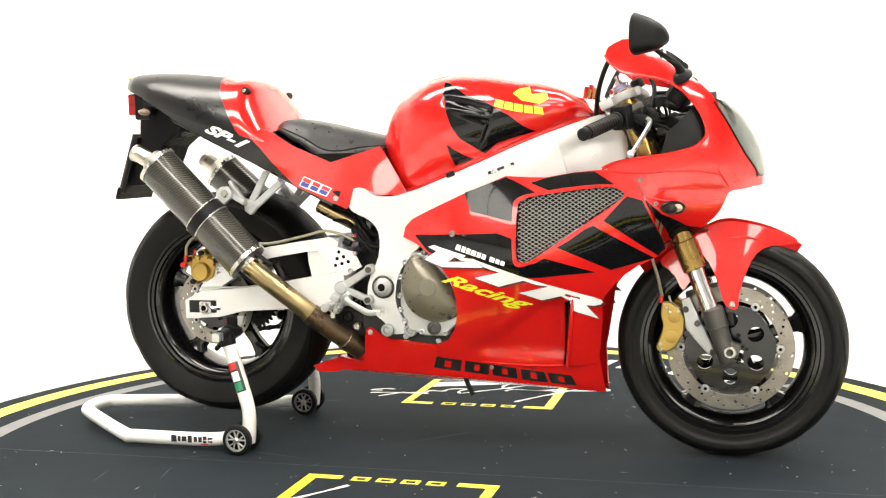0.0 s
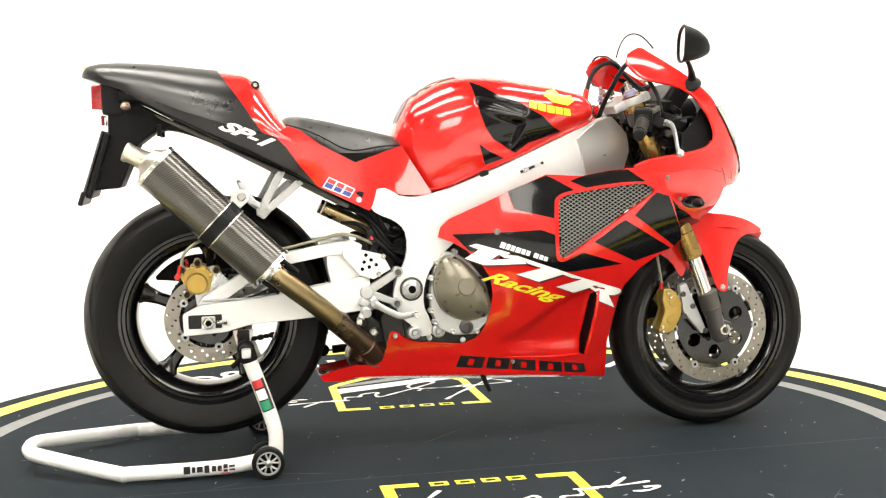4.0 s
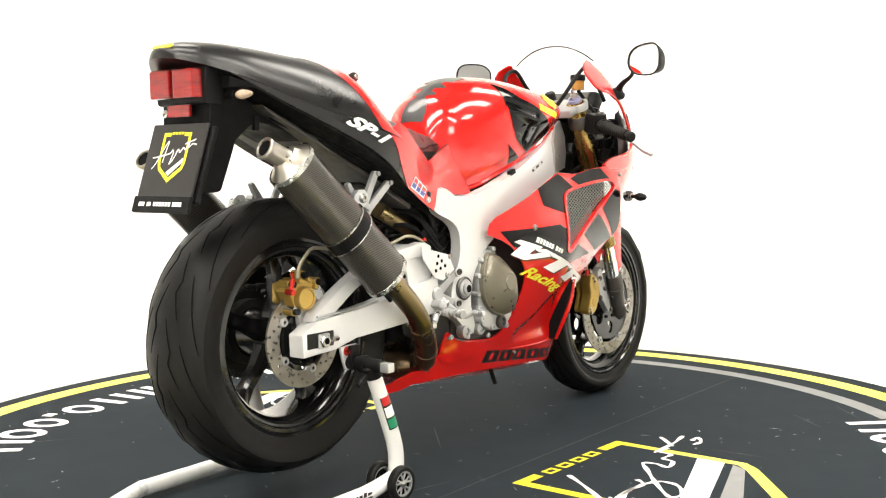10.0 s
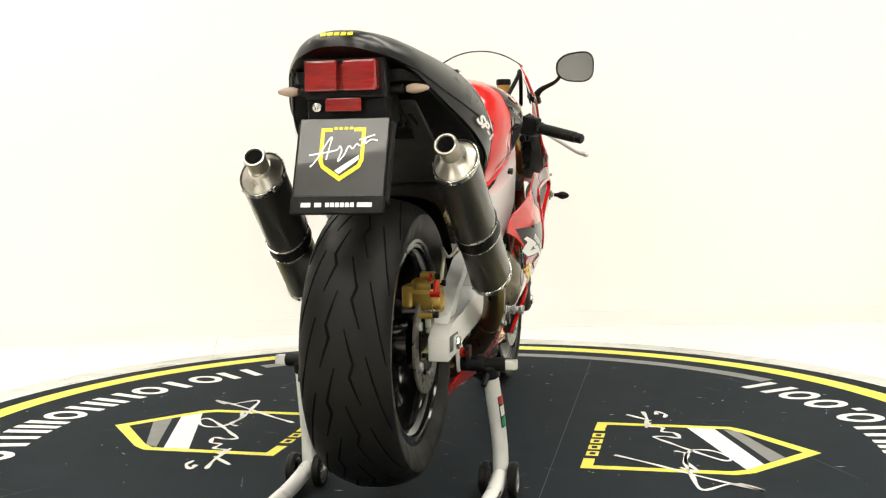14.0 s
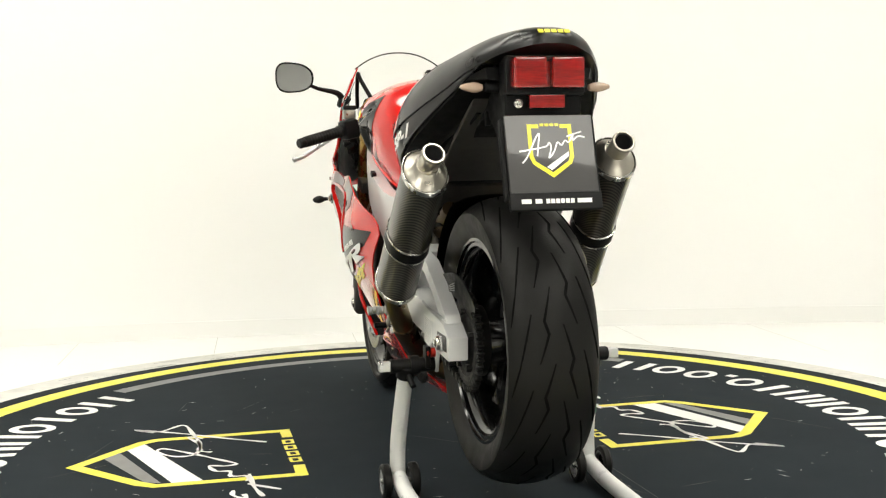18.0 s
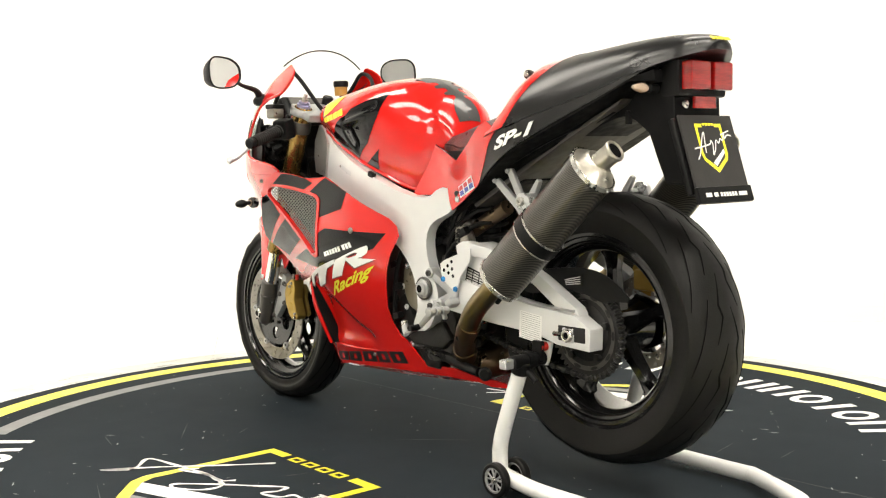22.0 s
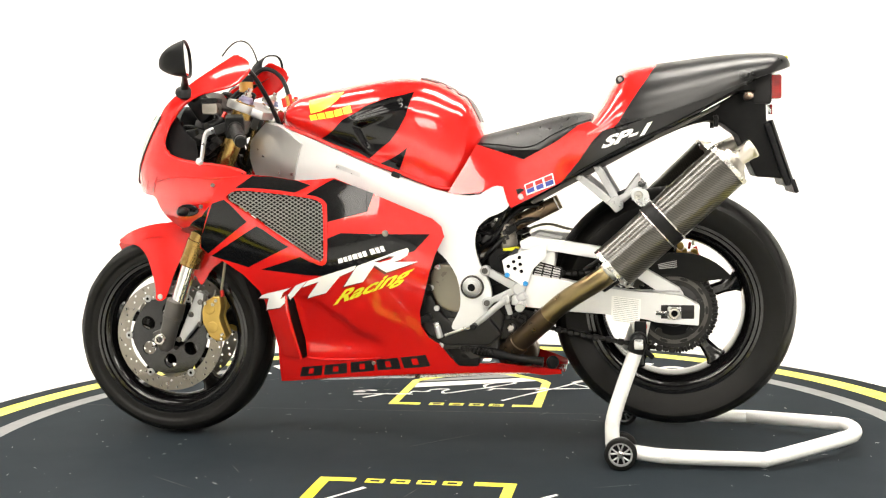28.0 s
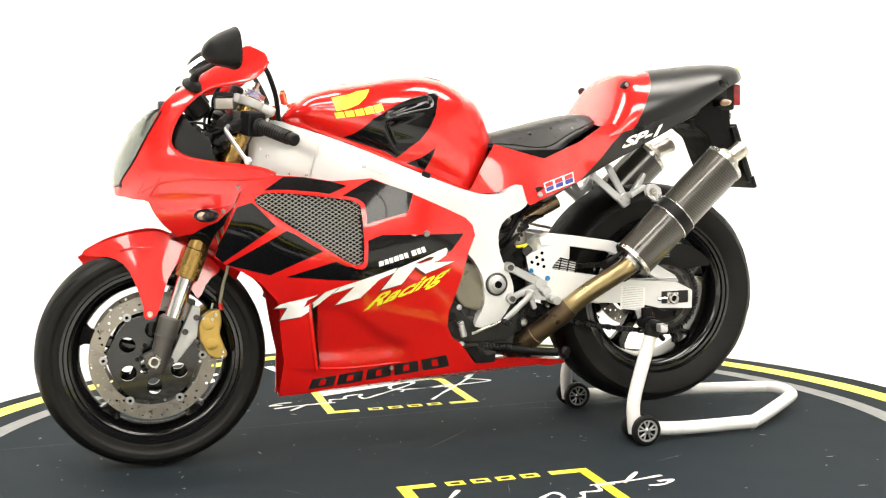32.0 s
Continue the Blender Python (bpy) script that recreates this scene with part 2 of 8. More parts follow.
def inside(poly, p):
    x, y = p[:, 0], p[:, 1]
    r = np.zeros(len(p), bool)
    q = np.roll(poly, -1, 0)
    for (ax, ay), (bx, by) in zip(poly, q):
        if ay != by:
            c = (ay > y) != (by > y)
            r ^= c & (x < (bx - ax) * (y - ay) / (by - ay) + ax)
    return r


def rounded(pts, n=2):
    """Corners cut n times."""
    p = np.array(pts, float)
    for _ in range(n):
        q = np.roll(p, -1, 0)
        p = np.stack([0.75 * p + 0.25 * q, 0.25 * p + 0.75 * q], 1).reshape(-1, 2)
    return p


def dense(poly, step, su, sv):
    out = []
    for a, b in zip(poly, np.roll(poly, -1, 0)):
        d = max(1, int(np.ceil(np.hypot((b[0] - a[0]) * su, (b[1] - a[1]) * sv) / step)))
        out += [a + (b - a) * j / d for j in range(d)]
    return np.array(out)


def sheet(surf, outline, side, step=0.012, off=0.0, thick=0.003, holes=(), su=1.0, sv=1.0, cut=0, tilt=None):
    """A panel cut out of the shell surf along outline, on the side -1 (right) or 1 (left), lifted by off. su, sv: metres for each u, v."""
    polys = [dense(rounded(o, c) if c else np.array(o, float), step, su, sv) for o, c in [(outline, cut)] + [(h, cut) for h in holes]]
    verts, edges = [], []
    for p in polys:
        k = len(verts)
        verts += [tuple(q) for q in p]
        edges += [(k + i, k + (i + 1) % len(p)) for i in range(len(p))]
    lo, hi = polys[0].min(0), polys[0].max(0)
    gu, gv = np.arange(lo[0], hi[0], step / su), np.arange(lo[1], hi[1], step * 0.87 / sv)
    g = np.array([(u + (0.5 * step / su if j % 2 else 0), v) for j, v in enumerate(gv) for u in gu])
    if len(g):
        ok = inside(polys[0], g)
        for h in polys[1:]:
            ok &= ~inside(h, g)
        ring = np.array(verts)
        ok &= np.min(np.hypot((g[:, None, 0] - ring[None, :, 0]) * su, (g[:, None, 1] - ring[None, :, 1]) * sv), 1) > step * 0.45
        verts += [tuple(q) for q in g[ok]]
    s = np.array((su, sv))
    v2, _, tri, *_ = geometry.delaunay_2d_cdt([Vector(np.array(q) * s) for q in verts], edges, [], 0, 1e-7)
    p2 = np.array([tuple(v) for v in v2]) / s
    mid = np.array([p2[list(t)].mean(0) for t in tri])
    keep = inside(polys[0], mid)
    for h in polys[1:]:
        keep &= ~inside(h, mid)
    tri = [t for t, k in zip(tri, keep) if k]

    def at(u, v):
        x, y, z = surf(u, v)
        return np.stack([x + 0 * y, y, z + 0 * y], 1)
    e = 2e-4
    u, v = p2[:, 0], p2[:, 1]
    P = at(u, v)
    n = np.cross(at(u + e, v) - at(u - e, v), at(u, v + e) - at(u, v - e))
    n /= np.maximum(np.linalg.norm(n, axis=1), 1e-12)[:, None]
    n *= np.where((n[:, 1] + 0.15 * n[:, 2]) < 0, -1, 1)[:, None]
    outer, inner = P + n * off, P + n * (off - thick)
    outer[:, 1] *= side
    inner[:, 1] *= side
    bm = bmesh.new()
    a = [bm.verts.new(q) for q in outer]
    count = collections_count(tri)
    for t in tri:
        bm.faces.new([a[i] for i in t])
    if thick:
        b = [bm.verts.new(q) for q in inner]
        for t in tri:
            bm.faces.new([b[i] for i in reversed(t)])
        for (i, j), (k, l) in count.items():
            if k == 1:
                i, j = l
                bm.faces.new((a[j], a[i], b[i], b[j]))
    loose = [q for q in bm.verts if not q.link_faces]
    for q in loose:
        bm.verts.remove(q)
    bmesh.ops.recalc_face_normals(bm, faces=bm.faces)
    if not thick:
        test = sum(f.normal.y * side * f.calc_area() + 0.15 * f.normal.z * f.calc_area() for f in bm.faces)
        if test < 0:
            bmesh.ops.reverse_faces(bm, faces=bm.faces)
    return bm


def collections_count(tri):
    c = {}
    for t in tri:
        for i in range(3):
            e = (t[i], t[(i + 1) % 3])
            k = (min(e), max(e))
            c[k] = (c.get(k, (0, e))[0] + 1, e)
    return c


def slabs(corners, spans, slant=0.0):
    """Plain bars in place of characters: four corners (bottom left, bottom right, top right, top left) and spans of 0 to 1 along them."""
    bl, br, tr, tl = [np.array(c, float) for c in corners]
    out = []
    for a, b in spans:
        out.append([bl + (br - bl) * a, bl + (br - bl) * b, tl + (tr - tl) * (b + slant), tl + (tr - tl) * (a + slant)])
    return out


# ---- curved shells: each maps (u, v) to a half-width point (x, y >= 0, z) ----
def table(rows, x):
    """A smooth curve through rows of (x, value)."""
    xs, vs = np.array([r[0] for r in rows], float), np.array([r[1] for r in rows], float)
    m = np.gradient(vs, xs)
    x = np.clip(np.asarray(x, float), xs[0], xs[-1])
    i = np.clip(np.searchsorted(xs, x, side="right") - 1, 0, len(xs) - 2)
    h = xs[i + 1] - xs[i]
    s = (x - xs[i]) / h
    return ((2 * s**3 - 3 * s**2 + 1) * vs[i] + (s**3 - 2 * s**2 + s) * h * m[i]
            + (3 * s**2 - 2 * s**3) * vs[i + 1] + (s**3 - s**2) * h * m[i + 1])


def bend(rows):
    """A sheet of half-widths that bends smoothly through rows of (x, z, y)."""
    c = np.array(rows, float)
    k = lambda d: np.where(d > 1e-9, d * d * np.log(np.maximum(d, 1e-9)), 0)
    n = len(c)
    a = np.zeros((n + 3, n + 3))
    a[:n, :n] = k(np.hypot(c[:, None, 0] - c[None, :, 0], c[:, None, 1] - c[None, :, 1])) + np.eye(n) * 2e-4
    a[:n, n], a[:n, n + 1:] = 1, c[:, :2]
    a[n:, :n] = a[:n, n:].T
    w = np.linalg.solve(a, np.append(c[:, 2], [0, 0, 0]))

    def f(x, z):
        x, z = np.asarray(x, float), np.asarray(z, float)
        d = np.hypot(x[..., None] - c[:, 0], z[..., None] - c[:, 1])
        return k(d) @ w[:n] + w[n] + w[n + 1] * x + w[n + 2] * z
    return f


FAIR = bend([(0.10, 0.592, 0.236), (0.277, 0.513, 0.236), (0.265, 0.654, 0.230), (0.53, 0.693, 0.228), (0.568, 0.722, 0.225),
             (-0.037, 0.593, 0.190), (0.0, 0.62, 0.205), (0.64, 0.645, 0.215), (0.36, 0.243, 0.105), (0.17, 0.231, 0.112), (0.46, 0.16, 0.030),
             (0.40, 0.185, 0.078), (-0.155, 0.319, 0.137), (-0.33, 0.20, 0.080), (-0.10, 0.21, 0.105), (0.05, 0.215, 0.114),
             (0.15, 0.42, 0.200), (0.0, 0.50, 0.205), (0.02, 0.33, 0.155), (0.35, 0.42, 0.178), (0.45, 0.35, 0.115), (0.47, 0.47, 0.175),
             (0.2, 0.72, 0.224), (0.4, 0.74, 0.222), (0.60, 0.55, 0.185)])


def ease(t):
    t = np.clip(t, 0, 1)
    return t * t * (3 - 2 * t)


DISH = [(0.116, 0.311), (0.165, 0.321), (0.195, 0.335), (0.254, 0.383), (0.304, 0.419), (0.328, 0.431)]


def fairing(x, z):
    # the flank is dished in front of a curved edge, up to the vent
    d = ease((table(DISH, x) - z) / 0.03) * ease((z - 0.246) / 0.05) * ease((x - 0.116) / 0.06) * ease((0.374 - x) / 0.014)
    return x, np.maximum(FAIR(x, z) - 0.014 * d, 0.012), z


def flank(x, z):
    """The fairing with the proud front edge of its lower vent."""
    x, y, z = fairing(x, z)
    t = (x - np.interp(z, [0.242, 0.296, 0.36, 0.424], [0.37, 0.379, 0.387, 0.392])) / 0.075
    k = np.interp(z, [0.23, 0.242, 0.296, 0.36, 0.424, 0.430], [0, 0.75, 1, 1, 0.2, 0])
    return x, y + k * np.where((t > -0.03) & (t < 1), np.maximum(0.029 - 0.031 * t, 0), 0), z


FRAMEY = bend([(-0.112, 0.445, 0.158), (-0.16, 0.60, 0.150), (-0.22, 0.68, 0.140), (0.0, 0.70, 0.175), (0.15, 0.74, 0.178), (0.30, 0.80, 0.150),
               (0.42, 0.84, 0.095), (0.46, 0.72, 0.085), (0.35, 0.68, 0.130), (0.0, 0.36, 0.150), (-0.1, 0.33, 0.150), (0.0, 0.55, 0.165)])


def spar(x, z):
    return x, FRAMEY(x, z), z


SIDE = bend([(-0.93, 1.005, 0.060), (-0.8, 0.955, 0.135), (-0.65, 0.90, 0.190), (-0.464, 0.85, 0.219), (-0.464, 0.79, 0.212), (-0.3, 0.76, 0.175),
             (-0.241, 0.68, 0.150), (-0.11, 0.80, 0.120), (-0.06, 0.66, 0.140), (-0.35, 0.80, 0.198), (-0.8, 0.90, 0.120), (-0.2, 0.80, 0.145), (-0.4, 0.74, 0.190)])


def tail_side(x, z):
    return x, SIDE(x, z), z


HUMP_TOP = [(-0.925, 1.014), (-0.915, 1.027), (-0.89, 1.036), (-0.85, 1.039), (-0.75, 1.036), (-0.65, 1.026), (-0.55, 1.014), (-0.51, 1.006), (-0.485, 0.985), (-0.455, 0.935), (-0.43, 0.892), (-0.415, 0.87)]
HUMP_LOW = [(-0.925, 1.002), (-0.9, 0.993), (-0.8, 0.958), (-0.7, 0.918), (-0.6, 0.885), (-0.5, 0.857), (-0.415, 0.832)]


def hump(x, v):
    lo, hi = table(HUMP_LOW, x), table(HUMP_TOP, x)
    w = (SIDE(x, lo) + 0.004) * np.sqrt(np.clip((x + 0.9255) / 0.05, 1e-4, 1)) ** 0.6
    a = np.clip(v, 0, 1) * np.pi / 2
    n = 2 / 2.5
    return x, w * np.maximum(np.cos(a), 1e-6) ** n, lo + (hi - lo) * np.maximum(np.sin(a), 1e-6) ** (2 / 1.9)


TANK_TOP = [(-0.135, 0.84), (-0.12, 0.885), (-0.10, 0.925), (-0.06, 0.960), (0.0, 0.992), (0.06, 1.003), (0.14, 1.001), (0.24, 0.985), (0.32, 0.972), (0.38, 0.950), (0.415, 0.92), (0.43, 0.895)]
TANK_LOW = [(-0.135, 0.80), (-0.10, 0.745), (-0.055, 0.700), (-0.02, 0.705), (0.05, 0.735), (0.15, 0.775), (0.30, 0.838), (0.40, 0.875), (0.43, 0.885)]
TANK_W = [(-0.135, 0.06), (-0.10, 0.105), (-0.055, 0.135), (0.05, 0.178), (0.15, 0.192), (0.25, 0.185), (0.33, 0.160), (0.40, 0.115), (0.43, 0.05)]
TANK_Y = [(0, 0.80), (0.18, 0.93), (0.36, 1.0), (0.55, 0.95), (0.72, 0.78), (0.86, 0.48), (0.95, 0.2), (1, 0)]
TANK_Z = [(0, 0.0), (0.18, 0.19), (0.36, 0.43), (0.55, 0.68), (0.72, 0.86), (0.86, 0.96), (0.95, 0.993), (1, 1)]


def tank(x, v):
    lo, hi, w = table(TANK_LOW, x), table(TANK_TOP, x), table(TANK_W, x)
    z = lo + (hi - lo) * table(TANK_Z, v)
    # knee-side scoop pressed into the flank
    back = 0.206 - 0.45 * np.clip(0.888 - z, 0, 0.2) - x
    ledge = 0.884 + 0.27 * (0.19 - x)
    dent = 0.021 * ease(back / 0.022) * np.clip(1 - back / 0.175, 0, 1) ** 1.3 * ease((ledge - z) / 0.024) * ease((z - 0.785) / 0.05)
    # long groove above the ledge
    k = np.clip((0.182 - x) / 0.105, 0, 1)
    far = np.hypot(x - (0.182 - 0.105 * k), z - (0.900 + 0.026 * k))
    return x, w * np.maximum(table(TANK_Y, v), 0) - dent - 0.006 * ease((0.018 - far) / 0.014), z


NOSE_W = [(0.5, 0.13), (0.58, 0.185), (0.64, 0.217), (0.70, 0.226), (0.76, 0.226), (0.85, 0.208), (0.90, 0.196), (0.98, 0.178), (1.04, 0.158), (1.09, 0.125), (1.13, 0.09)]
NOSE_X = [(0.5, 0.66), (0.58, 0.73), (0.64, 0.82), (0.69, 0.852), (0.72, 0.858), (0.78, 0.850), (0.85, 0.820), (0.90, 0.792), (0.95, 0.765), (1.0, 0.715), (1.05, 0.655), (1.09, 0.60), (1.13, 0.55)]


def nose(u, z):
    w, xf = table(NOSE_W, z), table(NOSE_X, z)
    p = np.clip(2.2 + (z - 0.72) * 7, 2.0, 3.6)
    a = np.clip(u, 0, 1) * np.pi / 2
    return 0.42 + (xf - 0.42) * np.maximum(np.sin(a), 1e-6) ** (2 / p), w * np.maximum(np.cos(a), 1e-6) ** (2 / p), z + 0 * w

# ---- the place ----
def setting():
    floor = thing("floor", "pale porcelain tile floor with faint joints", "floor", "structure")
    bm = bmesh.new()
    n, r = 96, 1.60
    ring = [bm.verts.new((r * math.cos(2 * math.pi * i / n), r * math.sin(2 * math.pi * i / n), -0.012)) for i in range(n)]
    sq = []
    for i in range(n):
        a = 2 * math.pi * i / n
        k = 6.2 / max(abs(math.cos(a)), abs(math.sin(a)))
        sq.append(bm.verts.new((k * math.cos(a), k * math.sin(a), -0.012)))
    for i in range(n):
        bm.faces.new((ring[i], sq[i], sq[(i + 1) % n], ring[(i + 1) % n]))
    bmesh.ops.recalc_face_normals(bm, faces=bm.faces)
    for f in bm.faces:
        if f.normal.z < 0:
            f.normal_flip()
    part("tile_bed", bm, FLOORM, floor)
    bm = bmesh.new()
    for i in range(-8, 9):
        x = -1.62 + 0.61 * (i + 3)
        bm.faces.new([bm.verts.new(q) for q in ((x - 0.0014 + 0.10, 1.3, -0.0112), (x + 0.0014 + 0.10, 1.3, -0.0112), (x + 0.0014 - 0.06, 2.3, -0.0112), (x - 0.0014 - 0.06, 2.3, -0.0112))])
    part("tile_joint", bm, JOINT, floor, "thin pale grey tile joints")
    # worn ring round the turntable, standing still
    bm = bmesh.new()
    rows = []
    for i in range(160):
        a = 2 * math.pi * i / 160
        c, d = math.cos(a), math.sin(a)
        w = 0.006 * math.sin(5 * a) + 0.004 * math.sin(13 * a + 1)
        o = 1.675 + w + 0.035 * math.cos(a - 2.2)
        rows.append([bm.verts.new((r * c, r * d, z)) for r, z in ((1.5765, -0.02), (1.5765, -0.002), (1.580, 0.0), (o - 0.006, 0.0), (o, -0.004), (o + 0.002, -0.02))])
    for p, q in zip(rows, rows[1:] + rows[:1]):
        for j in range(5):
            bm.faces.new((p[j], p[j + 1], q[j + 1], q[j]))
    bmesh.ops.recalc_face_normals(bm, faces=bm.faces)
    tagged(part("turntable_surround", bm, RIMM), "worn whitish fixed ring with cracks round the turntable", "floor trim", kind="structure")
    rng = random.Random(8)
    bm = bmesh.new()
    for i in range(150):
        a, span = rng.uniform(0, 2 * math.pi), rng.uniform(0.01, 0.07)
        r, w = rng.choice((1.583, 1.59, 1.62, 1.66)) + rng.uniform(-0.004, 0.006), rng.uniform(0.0012, 0.0035)
        row = []
        for k in range(7):
            an = a + span * k / 6
            wob = 0.004 * math.sin(9 * k + i)
            row.append((bm.verts.new(((r + wob) * math.cos(an), (r + wob) * math.sin(an), 0.0006)), bm.verts.new(((r + wob + w) * math.cos(an), (r + wob + w) * math.sin(an), 0.0006))))
        for p, q in zip(row, row[1:]):
            bm.faces.new((p[0], p[1], q[1], q[0]))
    tagged(part("crack_line", bm, SCUFF, bpy.data.objects["turntable_surround"], "dark cracks and chipped edge"), kind="stuff")
    # back wall, gently bent, with its skirting
    line = [(-6.2, -6.2), (-6.2, -0.5), (-4.2, 0.95), (-3.0, 1.45), (-1.9, 1.76), (-0.9, 1.93), (0.2, 2.02), (1.2, 2.05), (2.2, 2.02), (3.4, 1.8), (5.0, 1.2), (6.2, 0.2), (6.2, -6.2), (-6.2, -6.2)]
    pts = [np.array(p) for p in line[:2]] + catmull(line[2:11], 5)[:] + [np.array(p) for p in line[11:]]

    def band(z0, z1, inset):
        bm = bmesh.new()
        rows = []
        for i, p in enumerate(pts):
            q = p * (1 - inset / np.linalg.norm(p))
            rows.append((bm.verts.new((*q, z0)), bm.verts.new((*q, z1)), bm.verts.new((*(p * (1 + 0.12 / np.linalg.norm(p))), z1)), bm.verts.new((*(p * (1 + 0.12 / np.linalg.norm(p))), z0))))
        for a, b in zip(rows, rows[1:]):
            for k in range(4):
                bm.faces.new((a[k], b[k], b[(k + 1) % 4], a[(k + 1) % 4]))
        bmesh.ops.recalc_face_normals(bm, faces=bm.faces)
        return bm
    # extra unseen wall; its grey is set for front fill and mirror reflections
    tagged(part("wall_south", box(12.2, 0.1, 3.2, pose(0, -6.05, 1.58), 0), BACKWALL), "white studio wall behind the camera", "wall", kind="structure")
    tagged(part("wall_north", band(-0.02, 3.2, 0.0), WALLM, angle=60), "plain white painted studio wall", "wall", kind="structure")
    tagged(part("baseboard", band(-0.012, 0.064, 0.009), FLOORM, angle=60), "low white tile skirting along the wall", "skirting", kind="structure")
    # unseen ceiling, made dark so that glossy parts mirror less from overhead
    ceil = part("ceiling", box(12.8, 12.8, 0.1, pose(0, 0, 3.25), 0), CEILM)
    tagged(ceil, "plain dark studio ceiling", "ceiling", kind="structure")
    # ceiling lights
    first = None
    for x in (-1.75, 1.75):
        for y in (-3.4, -1.5, 0.4):
            if first is None:
                first = thing("ceiling_light", "long white ceiling panel lamp, lit", "ceiling lamp", group="studio ceiling panels")
                part("frame", joined(box(2.38, 0.04, 0.03, pose(0, 0.33, 0)), box(2.38, 0.04, 0.03, pose(0, -0.33, 0)), box(0.04, 0.62, 0.03, pose(1.17, 0, 0)), box(0.04, 0.62, 0.03, pose(-1.17, 0, 0))), ALUPAINT, first)
                part("diffuser", box(2.3, 0.62, 0.012, None, 0), PANEL, first, "glowing white diffuser")
                first.matrix_basis = pose(x, y, 3.18)
            else:
                copy_thing(first, pose(x, y, 3.18))
    # two added, unseen fill lights behind the camera, raised and tilted down
    box1 = None
    for x, y, rz in ((-2.0, -4.7, -23), (2.0, -4.7, 23)):
        if box1 is None:
            box1 = thing("front_fill_light", "black studio softbox with a glowing front on a stand", "studio lamp", group="studio softboxes")
            tilt = pose(0, 0, 2.25, -28)
            part("diffuser", box(1.6, 0.012, 1.0, tilt @ pose(0, 0.06, 0), 0), FILLGLOW, box1, "glowing white cloth front")
            part("shell", joined(box(1.66, 0.10, 0.03, tilt @ pose(0, 0, 0.515)), box(1.66, 0.10, 0.03, tilt @ pose(0, 0, -0.515)), box(0.03, 0.10, 1.06, tilt @ pose(0.815, 0, 0)), box(0.03, 0.10, 1.06, tilt @ pose(-0.815, 0, 0)), box(1.64, 0.02, 1.04, tilt @ pose(0, -0.05, 0), 0)), PLASTIC, box1)
            part("pole", rod((0, -0.07, 0.02), (0, -0.07, 2.25), 0.016, 12), PLASTIC, box1)
            for k in range(3):
                an = 2 * math.pi * k / 3
                part("stand_leg", rod((0, -0.07, 0.25), (0.4 * math.cos(an), -0.07 + 0.4 * math.sin(an), 0.0), 0.010, 10), PLASTIC, box1)
            box1.matrix_basis = pose(x, y, -0.010, 0, 0, rz)
        else:
            copy_thing(box1, pose(x, y, -0.010, 0, 0, rz))


setting()


